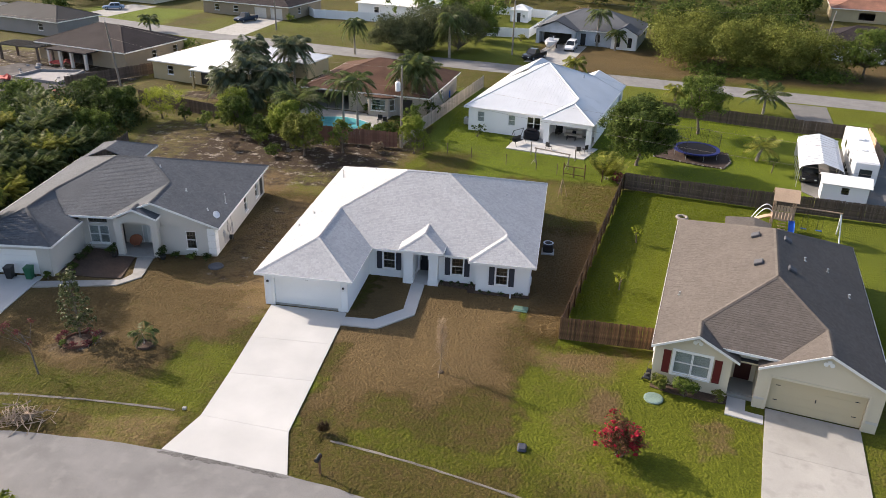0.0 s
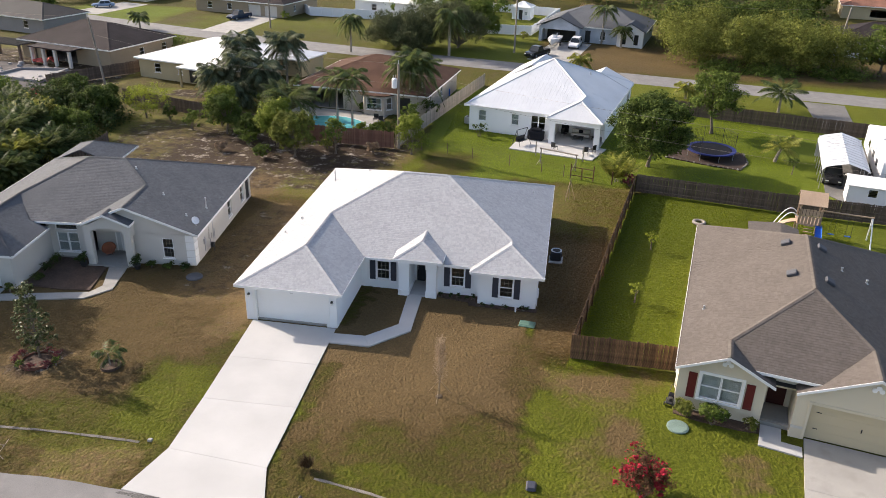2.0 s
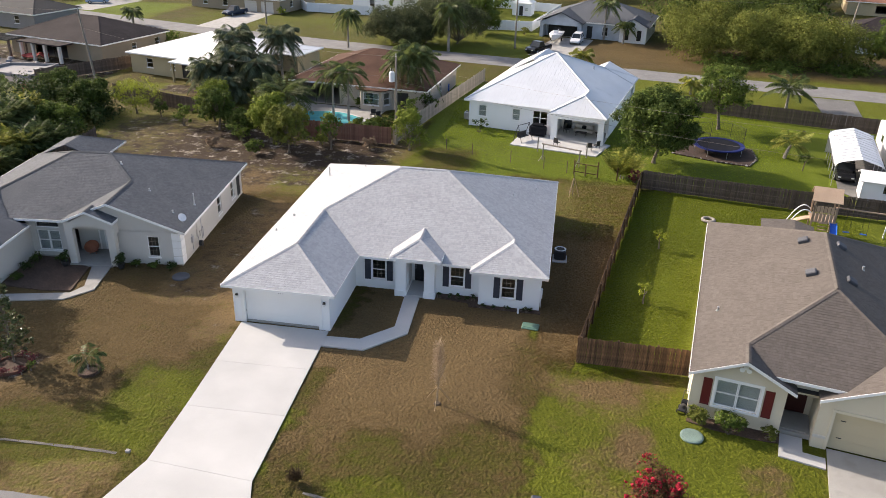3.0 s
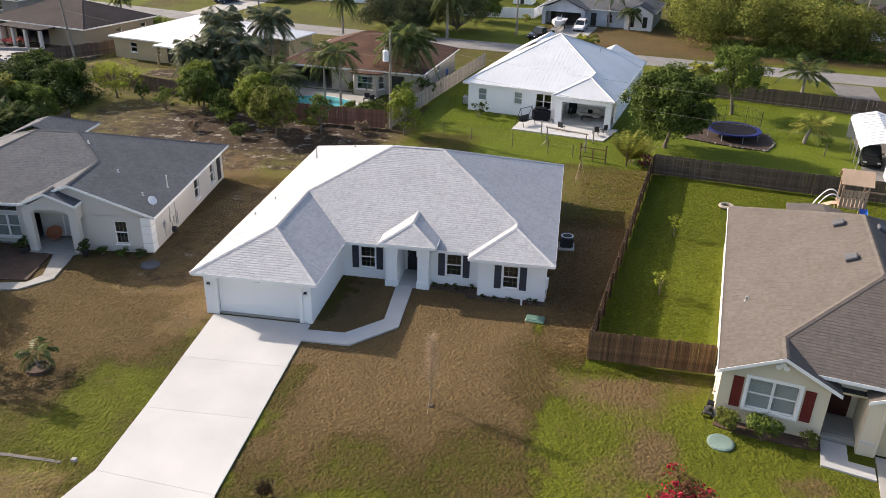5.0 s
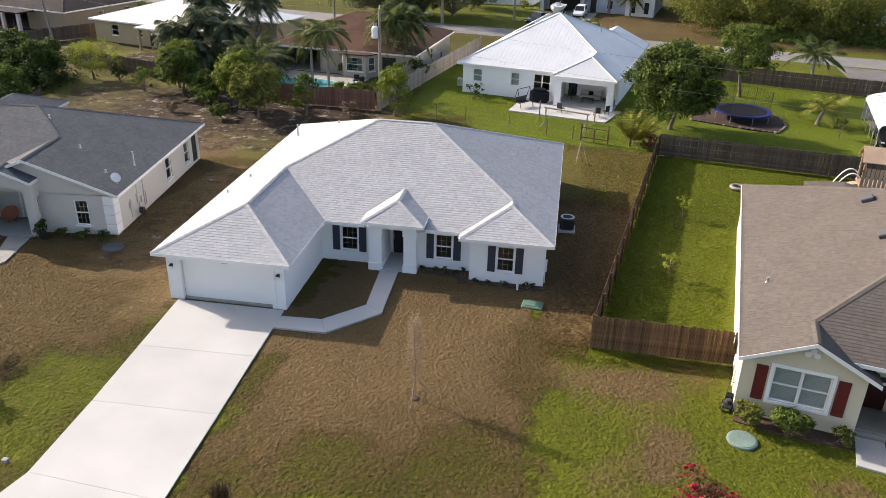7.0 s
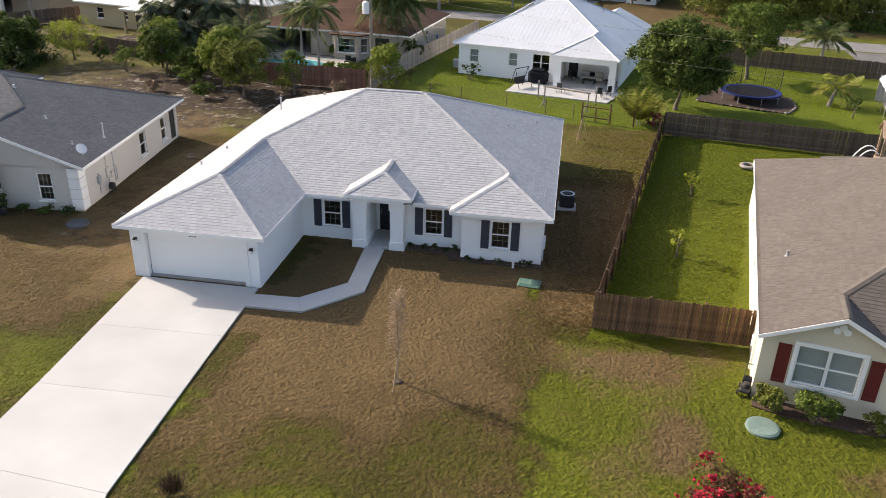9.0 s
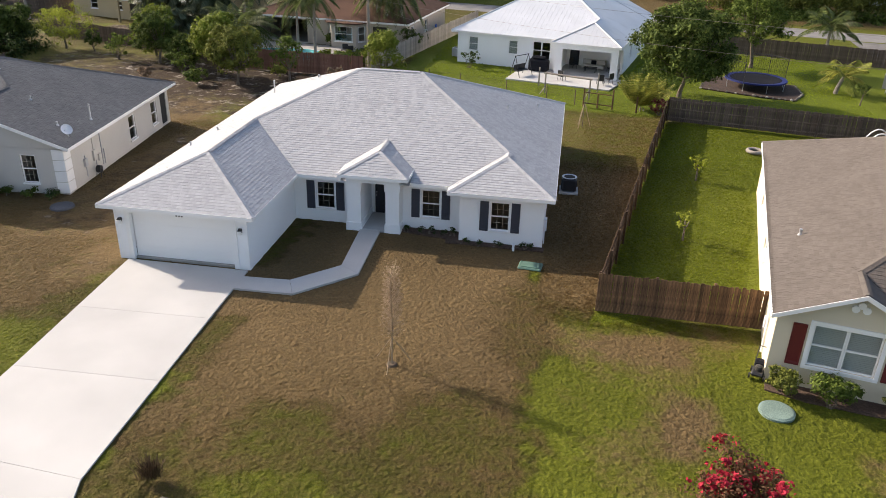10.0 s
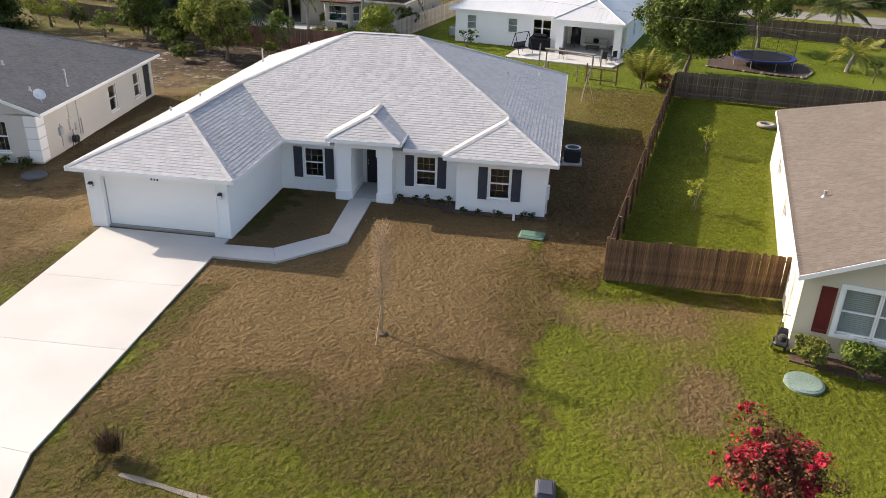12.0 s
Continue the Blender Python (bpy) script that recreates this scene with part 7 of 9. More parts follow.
segs = [((0, 0, -0.05), (-0.7, 0.6, 1.3), 0.06, 0.045), ((-0.7, 0.6, 1.3), (-1.4, 0.9, 2.3), 0.045, 0.03)]
tips = []
for k in range(9):
    q = (-1.6 + rs.uniform(-1.3, 1.3), 0.9 + rs.uniform(-0.9, 0.9), 2.3 + rs.uniform(-0.2, 0.9))
    segs.append(((-0.5 - 0.6 * rs.random(), 0.75, 1.4 + 0.9 * rs.random()), q, 0.02, 0.008))
    tips.append(q)
part("trunk", tubes(segs, 6), M_BARK, lean_tree)
part("crown", quads_mesh("crown", crown_quads(32, [(q[0], q[1], q[2], 0.25, 0.25, 0.2) for q in tips], 320, 0.13, 0.2)), L_PURPLE, lean_tree)
for k, (u, v, h, r) in enumerate(((-10.6, -3.6, 0.7, 0.55), (-10.7, -2.2, 0.8, 0.6), (-10.6, -0.9, 0.9, 0.6), (-8.9, -0.7, 0.8, 0.45), (-4.5, -0.95, 0.8, 0.4), (-3.3, -0.8, 0.6, 0.45), (-2.0, -0.85, 0.5, 0.5), (-0.7, -0.85, 0.5, 0.5), (-11.6, -5.6, 1.0, 0.35))):
    p = L_M @ Vector((u, v, 0))
    shrub(p.x, p.y, h * 0.7, r, 360, 0.13, (L_DARK, L_HEDGE, L_DARK)[k % 3], "low dark green shrub along the beige wall", 170 + k, lobes=5)
for k, (x, y, h, r) in enumerate(((-25.6, -27.6, 1.5, 0.9), (-23.6, -27.8, 1.25, 0.8), (-21.6, -28.0, 1.2, 0.8))):
    shrub(x, y, h, r, 900, 0.28, L_LIME, "broad-leaved green shrub across the street", 180 + k)

# trees and palms behind
tree(9.95, 33.2, 7.6, 4.2, 15000, 0.36, L_DARK, "broad dark-green shade tree on the lawn", 201, 0.22, 14)
tree(18.45, 47.6, 7.4, 3.3, 7500, 0.30, L_MID, "round green tree with a bare trunk", 202, 0.32, 11)
palm(28.8, 59.8, 2.5, 3.9, 22, "coconut palm by the back fence", 203, L_PALM, droop=0.5, width=0.16, rises=(0.0, 1.4))
palm(6.5, 27.8, 0.25, 2.9, 12, "yellow-green clumping areca palm", 205, leaf_mat("areca_leaf", (0.10, 0.125, 0.020), (0.30, 0.29, 0.06), rough=0.6), r=0.05, droop=0.22, stems=4, spread=0.45, llen=0.5, width=0.10, leaflets=16, rises=(0.95, 1.52))
shrub(7.7, 26.7, 1.3, 0.9, 900, 0.16, L_PURPLE, "dusky red-leaved shrub beside the areca palm", 207)
palm(23.9, 38.1, 1.5, 2.6, 17, "leaning yellowing palm on the lawn", 204, bpy.data.materials["areca_leaf"], lean=(0.5, 0.3), droop=0.5, width=0.10, llen=0.6, rises=(-0.1, 1.4))
shrub(-8.9, 39.6, 1.5, 0.9, 700, 0.16, L_DARK, "small dark bush on the lawn by the patio", 206)
tree(-15.3, 31.3, 4.5, 1.8, 4200, 0.24, L_LIME, "bright yellow-green small tree by the pole", 307, 0.15, 8)
tree(-23.3, 29.6, 3.9, 1.35, 1500, 0.26, L_MID, "thin sparse small tree before the red fence", 208, 0.25, 7)
tree(-27.2, 27.6, 4.8, 2.5, 6000, 0.30, L_OLIVE, "dense olive-green tree in the sandy yard", 209, 0.24, 11)
tree(-30.2, 30.4, 5.2, 2.4, 5500, 0.30, L_LIME, "rounded yellow-green tree in the sandy yard", 210, 0.25, 10)
tree(-37.4, 33.5, 4.6, 2.2, 4500, 0.30, L_DARK, "dark round tree before the board fence", 211, 0.28, 9)
tree(-39.2, 36.3, 4.8, 2.3, 4500, 0.30, L_LIME, "bright green tree before the board fence", 212, 0.15, 9)
tree(-34.0, 31.6, 3.2, 1.8, 3000, 0.28, L_DARK, "low dark shrub tree in the sandy yard", 213, 0.12, 8)
tree(-49.4, 37.3, 4.3, 2.9, 3000, 0.20, bpy.data.materials["lime_leaf"], "wispy yellow-green feathery tree", 214, 0.22, 12, shell=0.2)
tree(-45.9, 36.6, 2.2, 1.0, 900, 0.24, L_DARK, "narrow dark shrub by the fence", 215, 0.15, 6)
tree(-54.2, 35.0, 4.3, 2.7, 6500, 0.30, L_DARK, "large dark round shrub tree", 216, 0.12, 10)
tree(-58.9, 37.2, 4.6, 2.7, 6000, 0.30, L_DARK, "large dark leafy shrub tree", 217, 0.12, 10)
tree(-66.5, 34.4, 4.4, 3.2, 6000, 0.32, L_MID, "broad green leafy shrub tree", 218, 0.12, 10)
for k, (x, y, h) in enumerate(((-50.2, 12.4, 3.4), (-51.4, 16.0, 4.4), (-50.6, 19.4, 3.6), (-54.4, 19.4, 5.6), (-49.4, 7.0, 3.2), (-53.6, 14.0, 5.4), (-55.4, 23.0, 5.6), (-57.6, 17.6, 6.4), (-52.0, 10.0, 4.8))):
    palm(x, y, h * 0.6, 2.5, 30, "clumping yellow-green areca palm in the hedge", 310 + k, L_PALM_Y if k % 3 == 1 else L_PALM, r=0.05, stems=5, spread=1.3, droop=0.36, leaflets=14, llen=0.55, width=0.13, rises=(0.2, 1.45))
palm(-57.0, 27.0, 2.6, 2.7, 30, "large clumping yellow-green areca palm", 219, L_PALM_Y, r=0.06, stems=5, spread=1.5, droop=0.36, leaflets=16, llen=0.55, width=0.08, rises=(0.3, 1.5))
palm(-61.5, 31.0, 2.6, 2.7, 30, "large clumping green areca palm", 220, L_PALM, r=0.06, stems=5, spread=1.5, droop=0.36, leaflets=16, llen=0.55, width=0.08, rises=(0.3, 1.5))
tree(-52.6, 27.6, 3.6, 2.3, 4200, 0.28, L_MID, "leafy green shrub in the hedge row", 221, 0.1, 9)
tree(-50.9, 23.4, 2.9, 1.8, 4200, 0.28, L_DARK, "dark leafy shrub in the hedge row", 222, 0.1, 9)
tree(-59.8, 22.0, 4.2, 2.6, 4500, 0.30, L_DARK, "tall dark shrub in the hedge row", 223, 0.1, 9)
tree(-56.6, 8.0, 4.4, 2.6, 4500, 0.30, L_DARK, "tall dark shrub beside the grey roof", 224, 0.1, 9)
tree(-62.5, 24.0, 4.4, 2.8, 4500, 0.30, L_MID, "leafy green shrub behind the hedge row", 225, 0.1, 9)
tree(-61.5, 12.0, 4.6, 2.9, 4500, 0.30, L_MID, "broad green shrub behind the hedge row", 226, 0.1, 9)
for k, (x, y, h, ln) in enumerate(((-44.8, 47.6, 3.4, 3.4), (-41.6, 48.6, 5.0, 3.5), (-38.4, 47.6, 4.2, 3.4), (-44.0, 54.4, 6.0, 3.6), (-38.2, 56.0, 6.2, 3.6), (-41.2, 45.6, 2.2, 3.2))):
    palm(x, y, h, ln, 46, "tall dark drooping palm beside the white roof", 230 + k, leaf_mat("dark_palm_leaf", (0.050, 0.066, 0.034), (0.165, 0.185, 0.105), rough=0.4) if k == 0 else bpy.data.materials["dark_palm_leaf"], droop=0.6, leaflets=24, llen=0.95, width=0.15, rises=(-0.45, 1.35))
palm(-32.6, 41.2, 2.4, 4.6, 44, "spreading date palm beside the pool", 240, L_PALM, r=0.25, droop=0.5, llen=0.75, width=0.15)
for k, (x, y, h) in enumerate(((-26.6, 41.5, 4.4), (-24.3, 39.9, 5.1))):
    palm(x, y, h, 3.2, 20, "slim royal palm at the pool edge", 241 + k, L_PALM, r=0.13, droop=0.65, shaft=True, llen=0.7, leaflets=20, width=0.14, rises=(-0.4, 1.25))
for k, (x, y, h) in enumerate(((-19.9, 47.6, 5.0), (-18.7, 46.9, 5.6), (-17.3, 47.6, 5.2), (-18.4, 49.0, 6.0))):
    palm(x, y, h, 3.3, 24, "tall slim palm in a group by the brown roof", 245 + k, L_PALM, r=0.13, droop=0.7, shaft=True, llen=0.75, leaflets=20, width=0.15, rises=(-0.5, 1.25))
palm(-36.3, 82.2, 5.6, 3.0, 24, "tall windswept palm by the rear street", 250, L_PALM, r=0.14, droop=0.85, width=0.18, rises=(-0.5, 1.1))
palm(-19.6, 83.8, 6.1, 3.6, 30, "tall shaggy palm by the rear street", 251, L_PALM, r=0.2, droop=0.75, shaft=True, width=0.2, llen=0.9, rises=(-0.5, 1.2))
palm(6.2, 102.2, 6.2, 3.2, 22, "tall palm before the far grey house", 253, L_PALM, r=0.16, droop=0.8)
palm(9.6, 99.4, 3.2, 2.6, 16, "short palm before the far grey house", 254, L_PALM, r=0.16, droop=0.7)
palm(-80.4, 92.0, 2.4, 2.4, 18, "small palm beside the rear street", 255, L_PALM, r=0.16, droop=0.6)
palm(2.4, 78.6, 1.6, 2.6, 18, "small bright palm by the rear street", 256, L_PALM_Y, r=0.16, droop=0.6)
palm(-44.6, 71.5, 3.2, 2.8, 16, "green palm behind the white roof", 257, L_PALM, droop=0.6)
palm(-29.0, 112.5, 4.0, 2.8, 16, "palm behind the far white fence", 258, L_PALM, droop=0.6)
shrub(-51.6, 74.5, 2.4, 2.0, 1500, 0.3, L_LIME, "yellow-green bush behind the white roof", 259)
shrub(-8.3, 103.0, 1.3, 1.4, 700, 0.25, L_PALM_Y, "straw-yellow ornamental bush on a far lawn", 260)
shrub(-58.4, 111.0, 1.5, 1.5, 700, 0.25, L_LIME, "low yellow bush by the far garage", 261)
shrub(-68.0, 73.5, 2.4, 2.0, 1300, 0.3, L_LIME, "yellow-green bush beside a brown roof", 262)
shrub(-64.4, 75.4, 2.6, 2.2, 1300, 0.3, L_MID, "green bush beside a brown roof", 263)
L_OAK = leaf_mat("grey_green_oak_leaf", (0.040, 0.052, 0.022), (0.128, 0.142, 0.066))
for k, (x, y, h, r, lf) in enumerate(((-30.0, 88.6, 6.2, 5.2, L_OAK), (-24.5, 90.0, 7.4, 5.8, L_OAK), (-19.2, 91.0, 7.8, 5.6, L_OAK), (-27.0, 86.6, 5.0, 4.4, L_OAK), (-16.4, 101.0, 7.6, 3.6, L_MID))):
    tree(x, y, h, r, 11000, 0.33, lf, "spreading dark oak beyond the rear street", 270 + k, 0.06, 14)
tree(50.0, 87.0, 8.2, 4.2, 6000, 0.42, L_MID, "round tree beside the dark far house", 281, 0.22, 11)
tree(57.5, 84.0, 7.0, 3.6, 4500, 0.42, L_DARK, "dark tree beside the far house", 282, 0.22, 10)
tree(3.2, 123.5, 4.2, 2.4, 2200, 0.3, L_DRY, "dry tan-leaved tree behind the far house", 283, 0.2, 8)
palm(17.2, 64.0, 1.4, 2.4, 16, "small palm by the back fence", 284, L_PALM_Y, droop=0.55, rises=(0.0, 1.4))


def thicket(name, x0, x1, y0, y1, h, n_lobes, n, size, leaf, label, seed, big=1.0):
    """A dense mass of trees nobody could count."""
    rnd = random.Random(seed)
    lo = []
    for _ in range(n_lobes):
        r = rnd.uniform(1.6, 3.0) * big
        top = h * rnd.uniform(0.55, 1.0)
        lo.append((rnd.uniform(x0, x1), rnd.uniform(y0, y1), top - r * 0.8, r, r, r * 0.85))
        lo.append((lo[-1][0] + rnd.uniform(-1, 1), lo[-1][1] - 0.5, top * 0.45, r * 1.05, r * 1.05, top * 0.4))
    return solo(name, quads_mesh(name, crown_quads(seed, lo, n, size, 0.55)), leaf, Matrix(), label, "trees", kind="stuff")


thicket("far_thicket", 18.5, 45.0, 84.5, 97.0, 9.0, 28, 84000, 0.34, L_OLIVE, "dense olive-green thicket beyond the rear street", 301, 1.35)
thicket("far_thicket", 14.0, 44.0, 104.0, 116.0, 10.0, 40, 26000, 0.5, L_DARK, "dark wood behind the thicket", 302)
thicket("far_thicket", 20.0, 46.0, 83.0, 85.5, 2.0, 22, 9000, 0.34, L_MID, "dark undergrowth at the thicket's foot", 303)
thicket("far_thicket", 92.0, 150.0, 118.0, 150.0, 9.0, 30, 9000, 0.9, L_DARK, "distant dark wood", 304)
thicket("far_thicket", -30.0, 60.0, 150.0, 185.0, 10.0, 80, 24000, 0.9, L_DARK, "distant wood along the skyline", 305)
thicket("far_thicket", -190.0, -30.0, 150.0, 200.0, 10.0, 110, 26000, 1.0, L_DARK, "distant wood behind far roofs", 306)
thicket("far_thicket", -140.0, -104.0, 98.0, 140.0, 9.0, 40, 12000, 0.8, L_DARK, "dark trees behind the parked cars", 307)
thicket("far_thicket", -40.0, -12.0, 118.0, 146.0, 7.5, 24, 9000, 0.65, L_MID, "green trees behind the white fence", 308)
thicket("far_thicket", 60.0, 110.0, 60.0, 110.0, 7.0, 30, 9000, 0.7, L_MID, "green trees beside the rear street", 309)
thicket("undergrowth", -53.0, -48.6, -8.0, 26.0, 3.2, 40, 24000, 0.28, L_HEDGE, "dense dark hedge along the side boundary", 311)
thicket("undergrowth", -72.0, -53.0, 4.0, 38.0, 4.4, 60, 34000, 0.32, L_HEDGE, "dense mixed shrubbery behind the side hedge", 312)
thicket("undergrowth", -68.0, -54.0, 28.0, 38.0, 3.2, 26, 14000, 0.30, L_HEDGE, "dense dark shrubbery by the back fence", 313)
for k, (x, y, h, r, lf) in enumerate(((-22.6, 36.6, 1.2, 1.2, L_LIME), (-20.4, 36.2, 1.4, 1.3, L_MID), (-19.0, 38.4, 1.5, 1.3, L_MID), (-20.8, 39.0, 1.0, 1.1, L_LIME), (-31.4, 36.4, 1.8, 1.6, L_MID), (-35.0, 40.0, 2.2, 1.8, L_DARK), (-36.4, 44.0, 2.6, 2.0, L_DARK), (-24.4, 46.2, 1.2, 1.1, L_MID), (-18.0, 42.8, 2.2, 1.5, L_MID), (-15.9, 45.6, 2.4, 1.4, L_DARK))):
    shrub(x, y, h, r, 1100, 0.24, lf, "leafy garden shrub round the pool", 340 + k)
for k, (x, y, h, r, lf) in enumerate(((-41.8, 34.0, 2.4, 1.5, L_MID), (-33.2, 29.8, 2.0, 1.3, L_MID), (-30.6, 26.8, 1.4, 1.2, L_DARK), (-24.8, 31.2, 1.3, 1.0, L_OLIVE), (-19.6, 30.8, 1.2, 0.9, L_DRY), (-35.6, 27.6, 0.9, 0.8, L_DRY))):
    shrub(x, y, h, r, 900, 0.24, lf, "scrubby bush on sandy ground by the fence", 360 + k)


# ---- houses further off ----
def hip_house(x, y, ang, w, d, eave, pitch, roof_m, wall_m, label, holes=(), over=0.45, trim=None, garage=None, name="house"):
    """A plain hipped house with its front on local y = 0; holes are (side, u0, u1, z0, z1, kind)."""
    m = pose(x, y, 0, 0, 0, ang)
    ob = thing(name, m, label, "house")
    x0, x1, y0_, y1_ = -over, w + over, -over, d + over
    half = min(x1 - x0, y1_ - y0_) / 2
    rz = eave + half * pitch
    if x1 - x0 > y1_ - y0_:
        A_, B_ = (x0 + half, (y0_ + y1_) / 2, rz), (x1 - half, (y0_ + y1_) / 2, rz)
        pl = [[(x0, y0_, eave), (x1, y0_, eave), B_, A_], [(x1, y0_, eave), (x1, y1_, eave), B_], [(x1, y1_, eave), (x0, y1_, eave), A_, B_], [(x0, y1_, eave), (x0, y0_, eave), A_]]
        hp = [((x0, y0_, eave), A_), ((x1, y0_, eave), B_), ((x1, y1_, eave), B_), ((x0, y1_, eave), A_), (A_, B_)]
    else:
        A_, B_ = ((x0 + x1) / 2, y0_ + half, rz), ((x0 + x1) / 2, y1_ - half, rz)
        pl = [[(x0, y0_, eave), (x1, y0_, eave), A_], [(x1, y0_, eave), (x1, y1_, eave), B_, A_], [(x1, y1_, eave), (x0, y1_, eave), B_], [(x0, y1_, eave), (x0, y0_, eave), A_, B_]]
        hp = [((x0, y0_, eave), A_), ((x1, y0_, eave), A_), ((x1, y1_, eave), B_), ((x0, y1_, eave), B_), (A_, B_)]
    rf = part("roof", roof_deck(pl), roof_m, ob)
    tagged(part("hip_cap", caps(hp, 0.2, 0.6, 0.03), roof_m, rf), kind="stuff")
    ring_caps(ob, [((x0, y0_), (x1, y0_)), ((x1, y0_), (x1, y1_)), ((x1, y1_), (x0, y1_)), ((x0, y1_), (x0, y0_))], eave, trim or M_TRIM)
    part("soffit", prism([(x0, y0_), (x1, y0_), (x1, y1_), (x0, y1_)], eave - 0.19, eave - 0.18), trim or M_TRIM, ob)
    part("floor_slab", prism([(0.1, 0.1), (w - 0.1, 0.1), (w - 0.1, d - 0.1), (0.1, d - 0.1)], -0.05, 0.05), M_CONC_OLD, ob)
    cor = [(0, 0), (w, 0), (w, d), (0, d)]
    for i in range(4):
        hs = [h for h in holes if h[0] == i]
        bm, wmx = wall_poly(cor[i], cor[(i + 1) % 4], -0.05, eave - 0.18, [h[1:5] for h in hs], 0.2, 0.2, 0)
        part("wall", bm, wall_m, ob)
        for h in hs:
            if h[5] == "window":
                sash_window(ob, wmx, h[1], h[2], h[3], h[4], 1, 1)
            elif h[5] == "garage":
                gd = part("garage_door", boxed(h[1], 0.1, 0.02, h[2], 0.14, h[4], m=wmx), M_BEIGE, ob)
                for r in range(4):
                    part("panel", boxed(h[1] + 0.02, 0.07, 0.03 + r * h[4] / 4, h[2] - 0.02, 0.099, (r + 1) * h[4] / 4 - 0.01, m=wmx), M_BEIGE, gd)
            elif h[5] == "door":
                part("door", boxed(h[1], 0.08, 0.02, h[2], 0.12, h[4], m=wmx), M_DARK, ob)
            else:
                bm = bmesh.new()
                for k in range(int((h[2] - h[1]) / 1.2)):
                    box(bm, h[1] + k * 1.2, 0.06, h[3], h[1] + k * 1.2 + 0.05, 0.12, h[4], m=wmx)
                part("screen_frame", bm, M_BLACK, ob)
    return ob


W_ = "window"
hip_house(-33.6, 47.6, -6, 17.2, 15.5, 2.75, 0.36, M_SH_BROWN, M_WARM, "beige house with red-brown hipped shingle roof beside a pool",
                       [(0, 0.6, 6.2, 0.05, 2.4, "screen"), (0, 9.6, 10.7, 0.7, 2.2, W_), (0, 11.2, 12.0, 0.7, 2.2, W_), (0, 13.6, 15.2, 0.05, 2.2, "door"), (1, 2.0, 3.0, 0.9, 2.1, W_), (1, 7.0, 8.0, 0.9, 2.1, W_)])
bayx = pose(-33.6, 47.6, 0, 0, 0, -6)
bay = thing("bay_window", bayx, "beige bay with dark windows under a red-brown roof", "bay window")
bp = [(8.6, -0.02), (9.5, -1.3), (12.2, -1.3), (13.1, -0.02)]
for i in range(3):
    l = (Vector(bp[i + 1]) - Vector(bp[i])).length
    bm, bmx = wall_poly(bp[i], bp[i + 1], 0, 2.5, [(0.35, l - 0.35, 0.7, 2.2)], 0.12, 0.0, 0.0)
    part("wall", bm, M_WARM, bay)
    sash_window(bay, bmx, 0.35, l - 0.35, 0.7, 2.2, 1, 1)
part("roof", prism([(8.2, -0.03), (9.3, -1.7), (12.4, -1.7), (13.5, -0.03)], 2.5, 2.62), M_SH_BROWN, bay)
hip_house(-61.0, 57.0, -14, 17.5, 16.0, 2.8, 0.27, M_WHITE_ROOF, M_YELLOW, "faded yellow house with bright white roof",
                       [(0, 2.8, 3.9, 0.9, 2.2, W_), (0, 7.0, 7.8, 1.0, 2.0, W_), (0, 9.0, 11.0, 0.05, 2.3, "door"), (3, 4.0, 5.2, 0.9, 2.1, W_)])
wing = thing("porch_roof", pose(-52.5, 53.6, 0, 0, 0, -14), "white flat porch roof on square posts", "porch")
part("roof", prism([(0, -1.4), (7.0, -1.4), (7.0, 3.4), (0, 3.4)], 2.62, 2.80), M_WHITE_ROOF, wing)
for u in (0.3, 3.4, 6.5):
    part("post", boxed(u, -1.2, 0, u + 0.25, -0.95, 2.62), M_YELLOW, wing)
hip_house(-43.5, 63.5, -14, 5.5, 6.0, 2.6, 0.2, M_METAL, M_YELLOW, "small yellow wing with pale metal roof", [(0, 2.0, 3.0, 0.9, 2.0, W_)])
hip_house(-85.2, 64.6, -14, 18.4, 13.6, 2.8, 0.36, M_SH_DUSK, M_KHAKI, "tan house with dark brown hipped roof and rear porch",
                        [(0, 5.0, 11.5, 0.05, 2.4, "screen"), (1, 6.0, 7.0, 0.9, 2.1, W_), (1, 11.0, 12.0, 0.9, 2.1, W_)])
pb = thing("rear_porch", pose(-85.2, 64.6, 0, 0, 0, -14), "rear porch with dark roof on pale posts", "porch")
part("roof", prism([(5.0, -3.2), (13.5, -3.2), (13.5, -0.46), (5.0, -0.46)], 2.5, 2.66), M_SH_DUSK, pb)
for u in (5.2, 7.6, 10.0, 12.9):
    part("post", boxed(u, -3.0, 0, u + 0.4, -2.6, 2.5), M_BEIGE, pb)
perg = thing("pergola", pose(-90.5, 62.0, 0, 0, 0, -10), "dark timber pergola in a bare sandy yard", "pergola")
for u in (0, 7.6):
    for v in (0, 3.2):
        part("post", boxed(u, v, 0, u + 0.3, v + 0.3, 2.5), M_WOOD_DARK, perg)
for k in range(10):
    part("rafter", boxed(-0.3, -0.3 + k * 0.42, 2.5, 8.2, -0.22 + k * 0.42, 2.68), M_DARK, perg)
# charcoal roof colour lowered further to carry the shade at this corner
hip_house(-112.2, 86.0, -14, 20.0, 10.0, 2.8, 0.36, mat("shade_darkened_charcoal_shingle", (0.009, 0.010, 0.013), (0.022, 0.023, 0.028), 1.5, 0.9, 0.3, 10), M_GREYWALL, "grey house with dark hipped roof", [(0, 15.0, 16.2, 0.9, 2.2, W_)])
